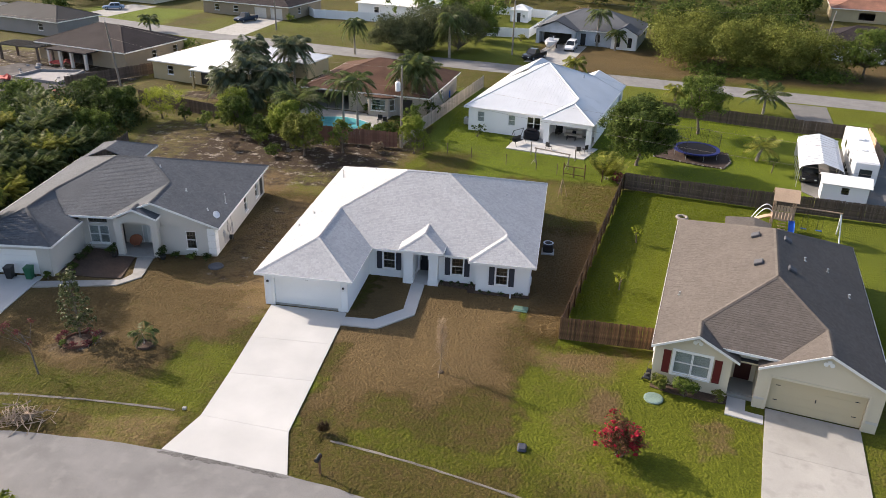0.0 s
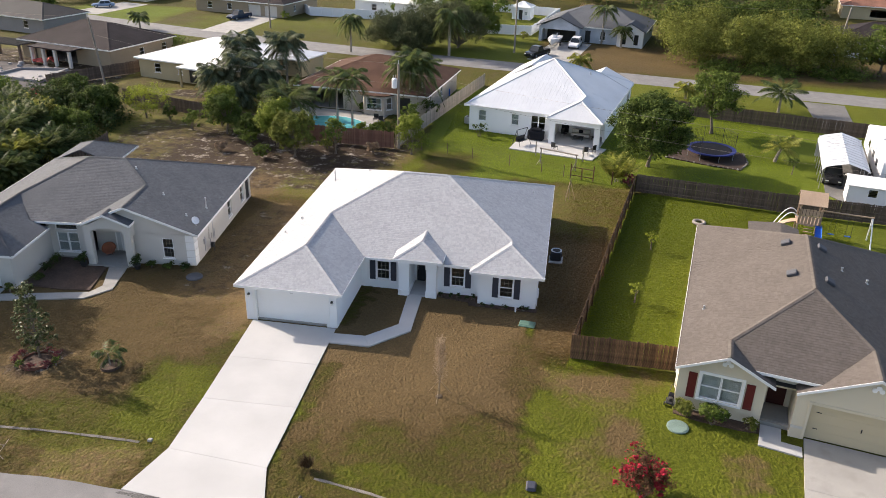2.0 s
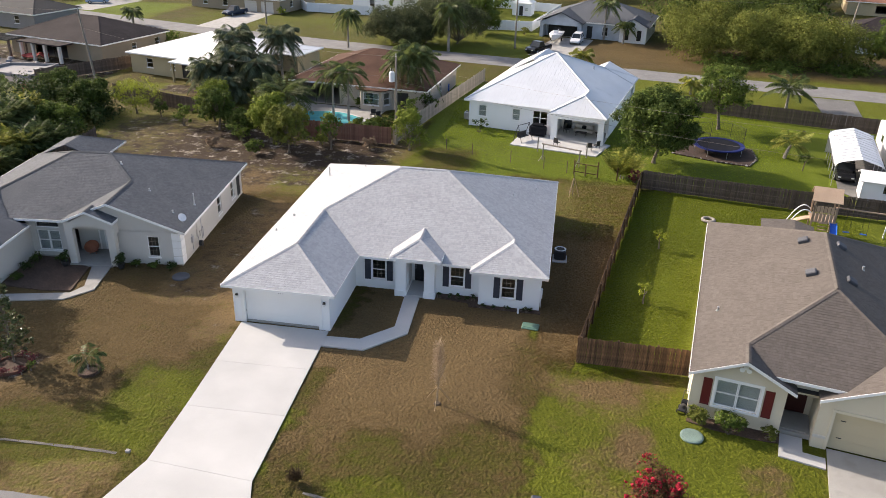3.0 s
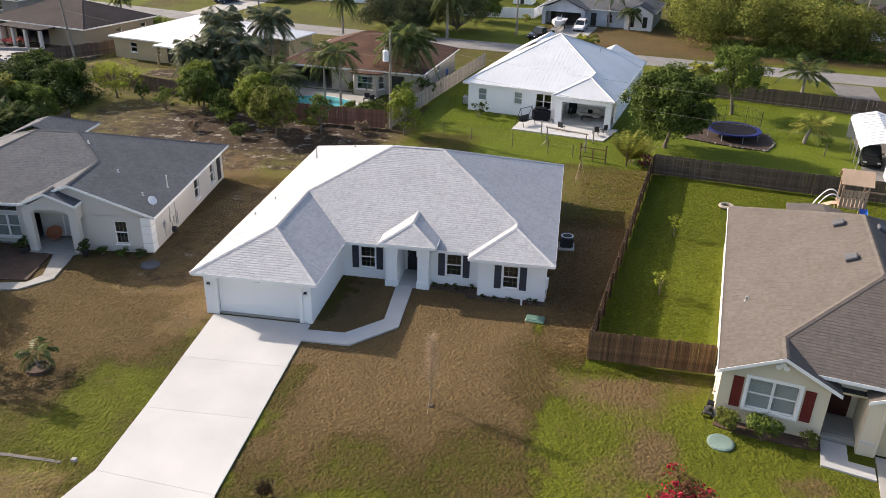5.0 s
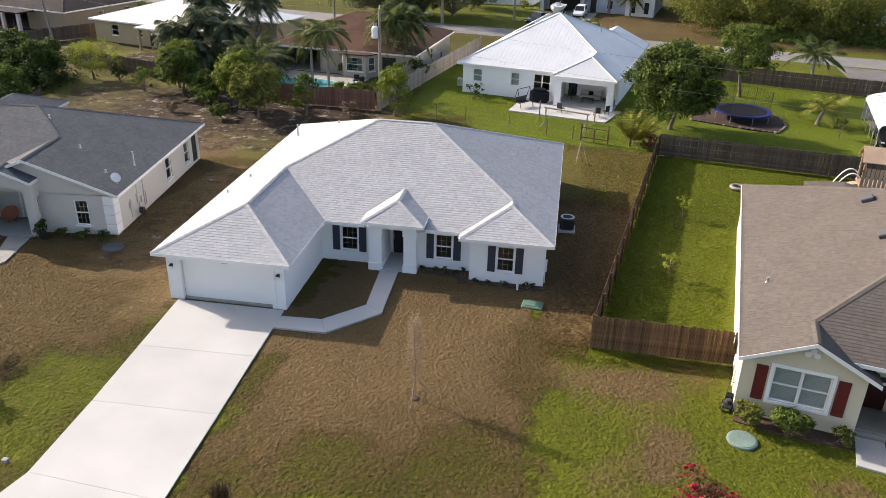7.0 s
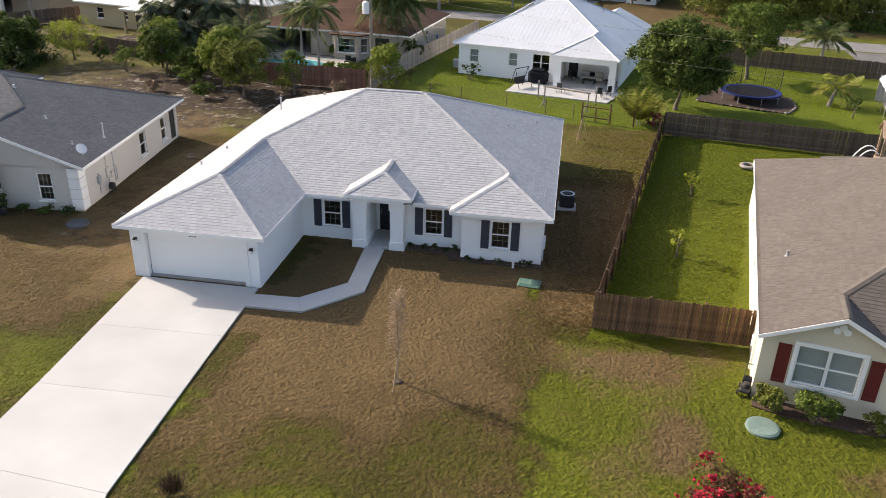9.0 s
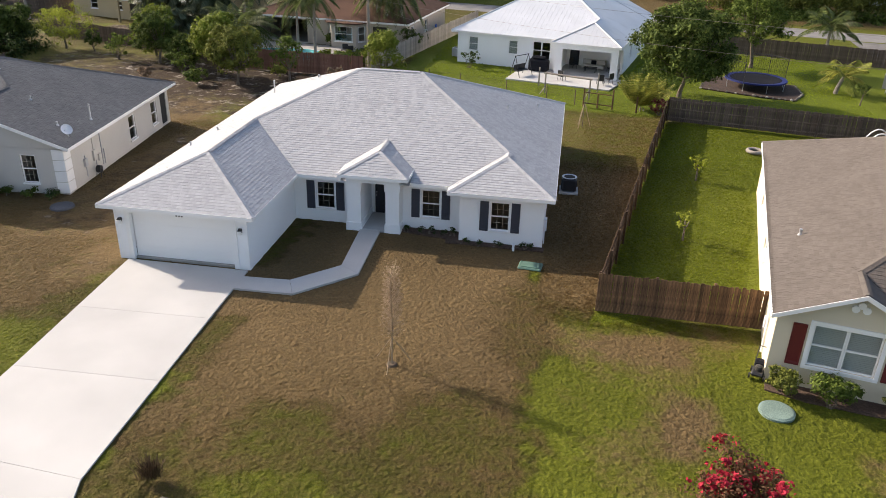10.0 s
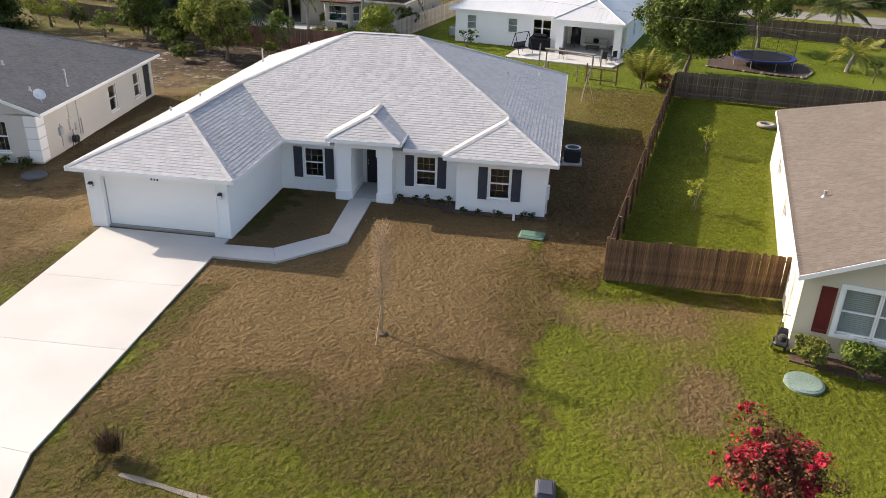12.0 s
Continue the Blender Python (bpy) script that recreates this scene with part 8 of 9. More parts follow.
hip_house(-80.6, 116.4, -12, 22.0, 14.0, 2.8, 0.36, M_SH_DUSK, M_KHAKI, "beige house with two garage doors and brown roof",
                         [(0, 13.4, 16.4, 0.02, 2.2, "garage"), (0, 17.4, 20.4, 0.02, 2.2, "garage"), (0, 3.0, 4.2, 0.8, 2.1, W_), (0, 8.0, 9.2, 0.8, 2.1, W_), (1, 4.0, 5.0, 0.9, 2.1, W_)])
hip_house(-116.0, 128.0, -12, 20.0, 14.0, 2.8, 0.36, M_SH_DUSK, M_CREAM, "cream house with brown roof behind a bright lawn", [(0, 4.0, 5.2, 0.8, 2.1, W_), (0, 14.0, 15.2, 0.8, 2.1, W_)])
hip_house(-47.0, 124.0, -12, 16.0, 14.0, 2.8, 0.25, M_WHITE_ROOF, M_STUCCO, "white house with white roof behind a vinyl fence", [(0, 4.0, 5.2, 0.8, 2.1, W_)])
# the wide first door is a dark sheet for the open garage's shaded inside
hip_house(-5.0, 104.5, -11, 19.0, 14.0, 2.9, 0.40, M_SH_GREY, mat("pale_blue_grey_siding", (0.42, 0.45, 0.50), (0.50, 0.53, 0.58), 1, 0.7, 0.1, 20), "blue-grey house with grey roof and open garage",
                     [(0, 1.0, 6.4, 0.02, 2.3, "door"), (0, 8.2, 9.2, 0.02, 2.2, "door"), (0, 11.0, 12.0, 0.7, 2.2, W_)])
gw = thing("front_gable", pose(-5.0, 104.5, 0, 0, 0, -11), "grey shingled front gable over the garage", "gable")
for poly in ([(-0.6, -2.6, 2.9), (3.7, -2.6, 4.7), (3.7, 5.0, 4.7), (-0.6, 5.0, 2.9)], [(3.7, -2.6, 4.7), (8.0, -2.6, 2.9), (8.0, 5.0, 2.9), (3.7, 5.0, 4.7)]):
    part("roof_plane", roof_deck([poly]), M_SH_GREY, gw)
bm = bmesh.new()
a0 = [bm.verts.new(v) for v in ((-0.1, -2.2, 2.75), (7.5, -2.2, 2.75), (3.7, -2.2, 4.45))]
a1 = [bm.verts.new(v.co + Vector((0, 0.2, 0))) for v in a0]
bm.faces.new(a0)
bm.faces.new(a1[::-1])
part("gable_wall", bm, bpy.data.materials["pale_blue_grey_siding"], gw)
for poly in ([(14.0, -1.4, 2.9), (16.6, -1.4, 4.3), (16.6, 4.0, 4.3), (14.0, 4.0, 2.9)], [(16.6, -1.4, 4.3), (19.3, -1.4, 2.9), (19.3, 4.0, 2.9), (16.6, 4.0, 4.3)]):
    part("roof_plane", roof_deck([poly]), M_SH_GREY, gw)
bm = bmesh.new()
a0 = [bm.verts.new(v) for v in ((14.3, -1.1, 0.0), (19.0, -1.1, 0.0), (19.0, -1.1, 2.85), (16.6, -1.1, 4.12), (14.3, -1.1, 2.85))]
a1 = [bm.verts.new(v.co + Vector((0, 0.9, 0))) for v in a0]
bm.faces.new(a0)
bm.faces.new(a1[::-1])
for i in range(5):
    bm.faces.new((a0[(i + 1) % 5], a0[i], a1[i], a1[(i + 1) % 5]))
part("gable_wall", bm, M_STUCCO, gw)
for u in (15.2, 17.4):
    part("window", boxed(u, -1.13, 0.5, u + 0.75, -1.103, 2.3), M_CARGLASS, gw)
for u in (-0.1, 6.9):
    part("pier", boxed(u, -2.2, 0, u + 0.6, 0, 2.75), bpy.data.materials["pale_blue_grey_siding"], gw)
part("lintel", boxed(0.5, -2.2, 2.3, 6.9, -1.9, 2.75), bpy.data.materials["pale_blue_grey_siding"], gw)
hip_house(62.0, 152.0, -12, 22.0, 15.0, 3.0, 0.4, mat("terracotta_roof", (0.19, 0.085, 0.055), (0.27, 0.13, 0.085), 1.5, 0.85, 0.3, 10), M_YELLOW, "cream house with terracotta roof", [(0, 6.0, 9.5, 0.6, 2.3, "screen"), (0, 13.0, 14.2, 0.8, 2.1, W_)])
hip_house(46.5, 103.0, -12, 16.0, 13.0, 2.8, 0.4, M_SH_DUSK, M_STUCCO, "white house with dark roof under trees", [(0, 4.0, 5.2, 0.8, 2.1, W_)])
hip_house(76.0, 118.0, -12, 20.0, 14.0, 2.8, 0.36, M_SH_DUSK, M_BEIGE, "beige house with dark roof in the distance", [(0, 4.0, 5.2, 0.8, 2.1, W_)])
hip_house(-12.6, 126.0, -8, 4.0, 4.0, 2.6, 0.5, M_WHITE_ROOF, M_VINYL, "small white garden shed in a far yard", [(0, 1.5, 2.3, 0.02, 2.0, "door"), (0, 2.7, 3.4, 1.0, 1.7, W_)], 0.2, name="shed")

# ---- pool and its deck ----
deck = thing("pool_deck", Matrix(), "pale concrete pool deck", "pool deck", kind="structure")
part("deck", prism([(-34.6, 36.6), (-22.2, 35.6), (-21.2, 45.6), (-33.4, 47.0)], -0.1, 0.04), M_CONC_OLD, deck)
pool = thing("swimming_pool", Matrix(), "turquoise swimming pool with curved rim", "pool")
rim_pts = [(-28.2 + 4.9 * math.cos(a) * (1 + 0.12 * math.cos(2 * a)), 40.3 + 2.9 * math.sin(a) * (1 - 0.1 * math.cos(3 * a))) for a in np.linspace(0, 2 * math.pi, 28, endpoint=False)]
part("rim", prism([(-28.2 + (x + 28.2) * 1.07, 40.3 + (y - 40.3) * 1.1) for x, y in rim_pts], 0.0, 0.09), M_CONC, pool)
part("water", prism(rim_pts, 0.0, 0.10), M_WATER, pool, "still turquoise water")
for k, (x, y) in enumerate(((-22.0, 42.2), (-21.0, 41.4))):
    ch = thing("patio_chair", pose(x, y, 0.04, 0, 0, 40 * k), "dark patio chair on the pool deck", "chair", "pool chairs")
    part("seat", boxed(-0.3, -0.3, 0.38, 0.3, 0.3, 0.46, w=0.02), M_BLACK, ch)
    part("backrest", boxed(-0.3, 0.26, 0.46, 0.3, 0.34, 0.95, w=0.02), M_BLACK, ch)
    for a in (-0.26, 0.26):
        for b in (-0.26, 0.26):
            part("leg", boxed(a - 0.025, b - 0.025, 0, a + 0.025, b + 0.025, 0.38), M_BLACK, ch)

# ---- patio things behind the metal-roofed house ----
grill = thing("covered_grill", F_M @ pose(-7.6, 0.55, 0.06), "black covered barbecue grill on the patio", "grill")
part("cover", boxed(-0.95, -0.4, 0.05, 0.95, 0.4, 1.15, w=0.14), M_NET, grill)
part("hood", boxed(-0.7, -0.3, 1.1, 0.7, 0.3, 1.42, w=0.14), M_NET, grill)
swing = thing("swing_seat", F_M @ pose(-8.6, -1.9, 0.06, 0, 0, 65), "dark metal garden swing seat on the patio", "swing seat")
for x in (-0.9, 0.9):
    for s in (-1, 1):
        part("leg", tubes([((x, s * 0.6, 0), (x, 0, 1.85), 0.03)], 6), M_BLACK, swing)
part("beam", tubes([((-0.95, 0, 1.85), (0.95, 0, 1.85), 0.035)], 6), M_BLACK, swing)
part("bench", boxed(-0.75, -0.25, 0.45, 0.75, 0.25, 0.52, w=0.02), M_BLACK, swing)
part("backrest", boxed(-0.75, 0.2, 0.52, 0.75, 0.27, 1.0, w=0.02), M_BLACK, swing)
sofa = thing("sofa", F_M @ pose(-3.1, 3.9, 0.065), "pale outdoor sofa with dark cushion in the lanai", "sofa")
part("seat", boxed(-1.1, -0.4, 0.12, 1.1, 0.35, 0.42, w=0.05), M_BEIGE, sofa)
part("backrest", boxed(-1.1, 0.25, 0.42, 1.1, 0.45, 0.85, w=0.05), M_BEIGE, sofa)
part("cushion", boxed(-0.25, 0.1, 0.42, 0.25, 0.28, 0.8, w=0.06), M_NET, sofa)
for k, (u, v, a) in enumerate(((-4.9, 3.2, 60), (-1.3, 3.2, -60), (-4.7, -2.2, 160), (-1.2, -2.3, 200), (-0.6, -1.4, 240))):
    ch = thing("patio_chair", F_M @ pose(u, v, 0.065, 0, 0, a), "dark metal patio chair", "chair", "patio chairs")
    part("seat", boxed(-0.28, -0.28, 0.38, 0.28, 0.28, 0.43, w=0.015), M_BLACK, ch)
    part("backrest", boxed(-0.28, 0.25, 0.43, 0.28, 0.31, 0.95, w=0.015), M_BLACK, ch)
    for x in (-0.25, 0.25):
        for y in (-0.25, 0.25):
            part("leg", tubes([((x, y, 0), (x, y, 0.38), 0.02)], 5), M_BLACK, ch)
table = thing("coffee_table", F_M @ pose(-3.1, 2.6, 0.065), "low dark coffee table in the lanai", "table")
part("tabletop", boxed(-0.6, -0.35, 0.38, 0.6, 0.35, 0.43, w=0.01), M_BLACK, table)
for x in (-0.52, 0.52):
    for y in (-0.28, 0.28):
        part("leg", boxed(x - 0.03, y - 0.03, 0, x + 0.03, y + 0.03, 0.38), M_BLACK, table)
ac2 = thing("air_conditioner", F_M @ pose(-17.0, 3.6, 0), "grey outdoor air-conditioning unit", "air conditioner")
part("cabinet", boxed(-0.4, -0.4, 0.05, 0.4, 0.4, 0.9, w=0.05), M_STEEL, ac2)
part("top_grille", lathe([(0.3, 0.901), (0.32, 0.92), (0.28, 0.93)], 14), M_BLACK, ac2)

for k, (x, y, w, h, m, lab) in enumerate(((-16.6, 58.6, 0.55, 1.0, M_BLUE, "blue plastic storage tub beside the pool house"), (-15.7, 57.2, 0.5, 0.9, M_BLUE, "blue plastic tub beside the board fence"), (-17.3, 56.6, 0.6, 1.1, M_VINYL, "white plastic bin beside the pool house"), (-16.2, 60.6, 0.6, 1.2, M_CAR_WHITE, "white storage box beside the pool house"))):
    tub = thing("storage_tub", pose(x, y, 0, 0, 0, 14 * k), lab, "storage tub")
    part("body", boxed(-w, -w * 0.7, -0.02, w, w * 0.7, h, w=0.06), m, tub)
    part("lid", boxed(-w * 1.05, -w * 0.75, h, w * 1.05, w * 0.75, h + 0.08, w=0.03), M_BLACK if k == 2 else m, tub)

# ---- trampoline ----
tr = thing("trampoline", pose(17.1, 38.5, 0), "round trampoline with blue edge pad and safety net posts", "trampoline")
R3 = 2.65
part("mat", lathe([(R3 - 0.42, 0.80), (R3 - 0.42, 0.812)], 36), M_NET, tr)
bm = bmesh.new()
n1 = 36
rows = [[bm.verts.new((r * math.cos(a), r * math.sin(a), z)) for r, z in ((R3 - 0.43, 0.83), (R3, 0.85), (R3 + 0.02, 0.74), (R3 - 0.4, 0.78))] for a in np.linspace(0, 2 * math.pi, n1, endpoint=False)]
for i in range(n1):
    for j in range(4):
        bm.faces.new((rows[i][j], rows[i][(j + 1) % 4], rows[(i + 1) % n1][(j + 1) % 4], rows[(i + 1) % n1][j]))
bmesh.ops.recalc_face_normals(bm, faces=bm.faces[:])
part("edge_pad", bm, M_PAD, tr, "dark blue edge pad")
for k in range(8):
    a = k * math.pi / 4 + 0.2
    part("leg", tubes([((R3 * 0.97 * math.cos(a), R3 * 0.97 * math.sin(a), 0), (R3 * 0.97 * math.cos(a), R3 * 0.97 * math.sin(a), 0.8), 0.03)], 6), M_STEEL, tr)
    if k < 6:
        part("net_post", tubes([((R3 * math.cos(a), R3 * math.sin(a), 0.8), (R3 * 1.02 * math.cos(a), R3 * 1.02 * math.sin(a), 2.6), 0.03)], 6), M_BLACK, tr)
part("net_rim", tubes([((R3 * math.cos(a), R3 * math.sin(a), 2.55), (R3 * math.cos(b), R3 * math.sin(b), 2.55), 0.02) for a, b in zip(np.linspace(0.2, 4.13, 12), np.linspace(0.2, 4.13, 12)[1:])], 4), M_BLACK, tr)
net = bmesh.new()
for a in np.linspace(0.2, 4.13, 56):
    tube(net, (R3 * math.cos(a), R3 * math.sin(a), 0.85), (R3 * math.cos(a), R3 * math.sin(a), 2.5), 0.007, seg=3)
for z in np.linspace(0.95, 2.45, 16):
    ring_a = np.linspace(0.2, 4.13, 24)
    for a, b in zip(ring_a, ring_a[1:]):
        tube(net, (R3 * math.cos(a), R3 * math.sin(a), z), (R3 * math.cos(b), R3 * math.sin(b), z), 0.007, seg=3)
part("safety_net", net, M_NET, tr, "dark see-through safety net")
trb = thing("mulch_bed", pose(16.6, 38.1, 0), "mulch and stone bed under the trampoline", "planting bed", kind="structure")
# mulch brown darkened to hold the shade under the trampoline
part("mulch", prism([(-4.4, -1.3), (0.0, -3.2), (3.0, -4.0), (4.2, -1.5), (4.3, 1.9), (0.5, 3.4), (-3.2, 4.0)], -0.05, 0.05), mat("shade_darkened_mulch", (0.022, 0.014, 0.010), (0.075, 0.043, 0.030), 3.0, 0.95, 0.8, 10, coarse=0.4), trb)
rk = random.Random(63)
for k in range(44):
    t_ = k / 44 * 7
    q = [(-4.4, -1.3), (0.0, -3.2), (3.0, -4.0), (4.2, -1.5), (4.3, 1.9), (0.5, 3.4), (-3.2, 4.0)]
    a, b = q[int(t_)], q[(int(t_) + 1) % 7]
    f_ = t_ - int(t_)
    s = rk.uniform(0.08, 0.18)
    bm = bmesh.new()
    bmesh.ops.create_icosphere(bm, subdivisions=1, radius=s)
    bmesh.ops.transform(bm, matrix=Matrix.Translation((a[0] + (b[0] - a[0]) * f_, a[1] + (b[1] - a[1]) * f_, 0.06)) @ pose(0, 0, 0, rk.uniform(0, 90), 0, rk.uniform(0, 360)) @ Matrix.Diagonal((1.2, 0.9, 0.6, 1)), verts=bm.verts[:])
    part("edging_stone", bm, M_SWALE if k % 4 else M_CONC_OLD, trb)

# ---- carport, trailer and shed ----
cp = thing("carport", pose(26.4, 30.2, 0, 0, 0, -12), "white ribbed metal carport, open in front", "carport")
prof = [(0.0, 0.0), (0.0, 1.95), (0.18, 2.25), (0.6, 2.48), (2.2, 2.92), (3.8, 2.48), (4.22, 2.25), (4.4, 1.95)]
for k in range(12):
    y_a, y_b = k * 0.95, k * 0.95 + 0.94
    bm = bmesh.new()
    for (xa, za), (xb, zb) in zip(prof[1:], prof[2:]):
        vs = [bm.verts.new(v) for v in ((xa, y_a, za), (xb, y_a, zb), (xb, y_b, zb), (xa, y_b, za))]
        bm.faces.new(vs)
    bmesh.ops.remove_doubles(bm, verts=bm.verts[:], dist=0.001)
    r = bmesh.ops.extrude_face_region(bm, geom=bm.faces[:])
    bmesh.ops.translate(bm, verts=[v for v in r["geom"] if isinstance(v, bmesh.types.BMVert)], vec=(0, 0, 0.03))
    part("roof_sheet", bm, M_METAL, cp)
    part("seam", sweep([(a[0], y_b + 0.005, a[1] + 0.03) for a in prof[1:]], 0.04, 5), M_STEEL, cp)
for k in range(6):
    y = k * 2.25
    for x in (0.03, 4.37):
        part("post", tubes([((x, y, 0), (x, y, 1.95), 0.035)], 6), M_STEEL, cp)
part("back_sheet", boxed(0.05, 11.35, 0.0, 4.35, 11.37, 2.4), M_METAL, cp)


def wheel(parent, x, y, r=0.34, w=0.24, flip=1):
    ty = part("wheel", tubes([((x - w / 2, y, r), (x + w / 2, y, r), r)], 16), M_RUBBER, parent)
    part("rim", tubes([((x - w / 2 - 0.01, y, r), (x + w / 2 + 0.01, y, r), r * 0.62)], 12), M_STEEL, ty)


def car(x, y, ang, paint, label, kind="suv", name="car"):
    """A vehicle facing local +y: lofted body, cabin with glass, wheels, lights."""
    ob = thing(name, pose(x, y, 0.012, 0, 0, ang), label, "car" if kind != "truck" else "pickup")
    L_, W2 = (4.7, 0.92) if kind != "truck" else (5.7, 1.0)
    h0 = {"suv": 0.98, "car": 0.86, "truck": 1.08}[kind]
    bm = bmesh.new()
    st = [(-L_ / 2, 0.80, 0.42, h0 - 0.14), (-L_ / 2 + 0.18, 0.96, 0.30, h0), (-L_ / 4, 1.0, 0.28, h0), (L_ / 5, 1.0, 0.28, h0), (L_ / 2 - 0.35, 0.95, 0.30, h0 - 0.10), (L_ / 2, 0.80, 0.42, h0 - 0.28)]
    rings = []
    for yy, k, lo, hi in st:
        w = W2 * k
        rings.append([bm.verts.new((s_ * w * f_, yy, z)) for s_, f_, z in ((-1, 0.94, lo), (-1, 1.0, (lo + hi) / 2), (-1, 0.93, hi), (1, 0.93, hi), (1, 1.0, (lo + hi) / 2), (1, 0.94, lo))])
    for a, b in zip(rings, rings[1:]):
        for i in range(6):
            bm.faces.new((a[i], a[(i + 1) % 6], b[(i + 1) % 6], b[i]))
    bm.faces.new(rings[0][::-1])
    bm.faces.new(rings[-1])
    bmesh.ops.recalc_face_normals(bm, faces=bm.faces[:])
    body = part("body", bm, paint, ob)
    y0c, y1c, top = {"suv": (-L_ / 2 + 0.15, 0.95, 1.72), "car": (-L_ / 2 + 0.75, 1.0, 1.42), "truck": (-0.55, 1.25, 1.82)}[kind]
    def cabin(inset, z0, z1, a0, a1):
        b2 = bmesh.new()
        lo = [b2.verts.new(v) for v in ((-W2 * 0.9 - inset, a0, z0), (W2 * 0.9 + inset, a0, z0), (W2 * 0.9 + inset, a1, z0), (-W2 * 0.9 - inset, a1, z0))]
        s0, s1 = a0 + 0.28, a1 - 0.55
        hi = [b2.verts.new(v) for v in ((-W2 * 0.72 - inset, s0, z1), (W2 * 0.72 + inset, s0, z1), (W2 * 0.72 + inset, s1, z1), (-W2 * 0.72 - inset, s1, z1))]
        b2.faces.new(hi)
        b2.faces.new(lo[::-1])
        for i in range(4):
            j = (i + 1) % 4
            b2.faces.new((lo[i], lo[j], hi[j], hi[i]))
        return b2
    part("glasshouse", cabin(0.0, h0 - 0.03, top - 0.04, y0c, y1c), M_CARGLASS, ob, "dark car windows")
    b3 = bmesh.new()
    box(b3, -W2 * 0.73, y0c + 0.26, top - 0.05, W2 * 0.73, y1c - 0.53, top)
    bevel(b3, 0.02)
    part("roof_panel", b3, paint, ob)
    for s_ in (-1, 1):
        for seg_ in [((s_ * W2 * 0.9, y0c + 0.02, h0 - 0.02), (s_ * W2 * 0.73, y0c + 0.3, top - 0.02), 0.05), ((s_ * W2 * 0.9, y1c - 0.02, h0 - 0.02), (s_ * W2 * 0.73, y1c - 0.56, top - 0.02), 0.04), ((s_ * W2 * 0.9, (y0c + y1c) / 2, h0 - 0.02), (s_ * W2 * 0.74, (y0c + y1c) / 2, top - 0.02), 0.04)]:
            part("pillar", tubes([seg_], 5), paint, ob)
        for yy in (-L_ * 0.31, L_ * 0.31):
            wheel(ob, s_ * (W2 - 0.1), yy)
        part("headlight", boxed(s_ * W2 * 0.62 - 0.15, L_ / 2 - 0.12, h0 - 0.42, s_ * W2 * 0.62 + 0.15, L_ / 2 + 0.01, h0 - 0.28, w=0.02), M_FROST, body)
        part("tail_light", boxed(s_ * W2 * 0.66 - 0.1, -L_ / 2 - 0.01, h0 - 0.4, s_ * W2 * 0.66 + 0.1, -L_ / 2 + 0.1, h0 - 0.2, w=0.02), M_SHUT_RED, body)
        part("mirror", boxed(s_ * (W2 + 0.08) - 0.09, y1c - 0.35, h0, s_ * (W2 + 0.08) + 0.09, y1c - 0.25, h0 + 0.14, w=0.03), paint, body)
    if kind == "truck":
        part("bed_well", boxed(-W2 * 0.78, -L_ / 2 + 0.2, h0 - 0.02, W2 * 0.78, -0.6, h0 + 0.012), M_DARK, body)
    return ob


car(28.4, 33.2, 168, M_CAR_DARK, "dark vehicle parked under the carport", "suv")
car(-67.3, 108.2, 158, M_CAR_BLUE, "dark blue pickup truck on a far driveway", "truck", "pickup_truck")
car(-101.0, 113.8, 120, M_CAR_SILVER, "pale blue car parked on the far street", "car")
car(-4.9, 87.6, 150, M_CAR_DARK, "black pickup truck on a far driveway", "truck", "pickup_truck")
car(1.4, 97.6, 170, M_CAR_WHITE, "white car on a far driveway", "suv")

rv = thing("travel_trailer", pose(34.6, 37.6, 0, 0, 0, -12), "long white travel trailer parked by the fence", "trailer")
bm = boxed(-1.2, -7.2, 0.55, 1.2, 7.2, 3.05, w=0.12)
body = part("body", bm, M_CAR_WHITE, rv)
part("roof_skin", boxed(-1.12, -7.05, 3.051, 1.12, 7.05, 3.08), M_WHITE_ROOF, rv)
for y, z in ((-4.5, 2.0), (-1.5, 2.0), (2.5, 2.0)):
    part("window", boxed(-1.215, y, z - 0.35, -1.203, y + 1.2, z + 0.35, w=0.004), M_CARGLASS, body)
part("rear_window", boxed(-0.6, -7.215, 1.5, 0.6, -7.203, 2.3), M_CARGLASS, body)
part("roof_hatch", boxed(-0.3, -3.0, 3.08, 0.3, -2.4, 3.2, w=0.04), M_VINYL, rv)
part("roof_unit", boxed(-0.4, 1.0, 3.08, 0.4, 2.0, 3.38, w=0.1), M_VINYL, rv)
part("awning_tube", tubes([((-1.3, -4.0, 2.9), (-1.3, 4.0, 2.9), 0.09)], 8), M_VINYL, rv)
for y in (-1.0, 0.2):
    for x in (-1.05, 1.05):
        wheel(rv, x, y)
part("hitch", tubes([((-0.5, 7.2, 0.55), (0, 8.4, 0.55), 0.05), ((0.5, 7.2, 0.55), (0, 8.4, 0.55), 0.05), ((0, 8.4, 0.55), (0, 8.4, 0.0), 0.04)], 6), M_BLACK, rv)
for x in (-0.9, 0.9):
    part("jack", tubes([((x, -6.6, 0), (x, -6.6, 0.6), 0.04)], 6), M_BLACK, rv)

sh = thing("shed", pose(27.95, 26.7, 0, 0, 0, -12), "small white metal shed with shingled white roof", "shed")
bm, shm = wall_poly((0, 0), (4.3, 0), -0.02, 1.95, [(1.8, 2.5, 0.9, 1.6)], 0.08)
part("wall", bm, M_VINYL, sh)
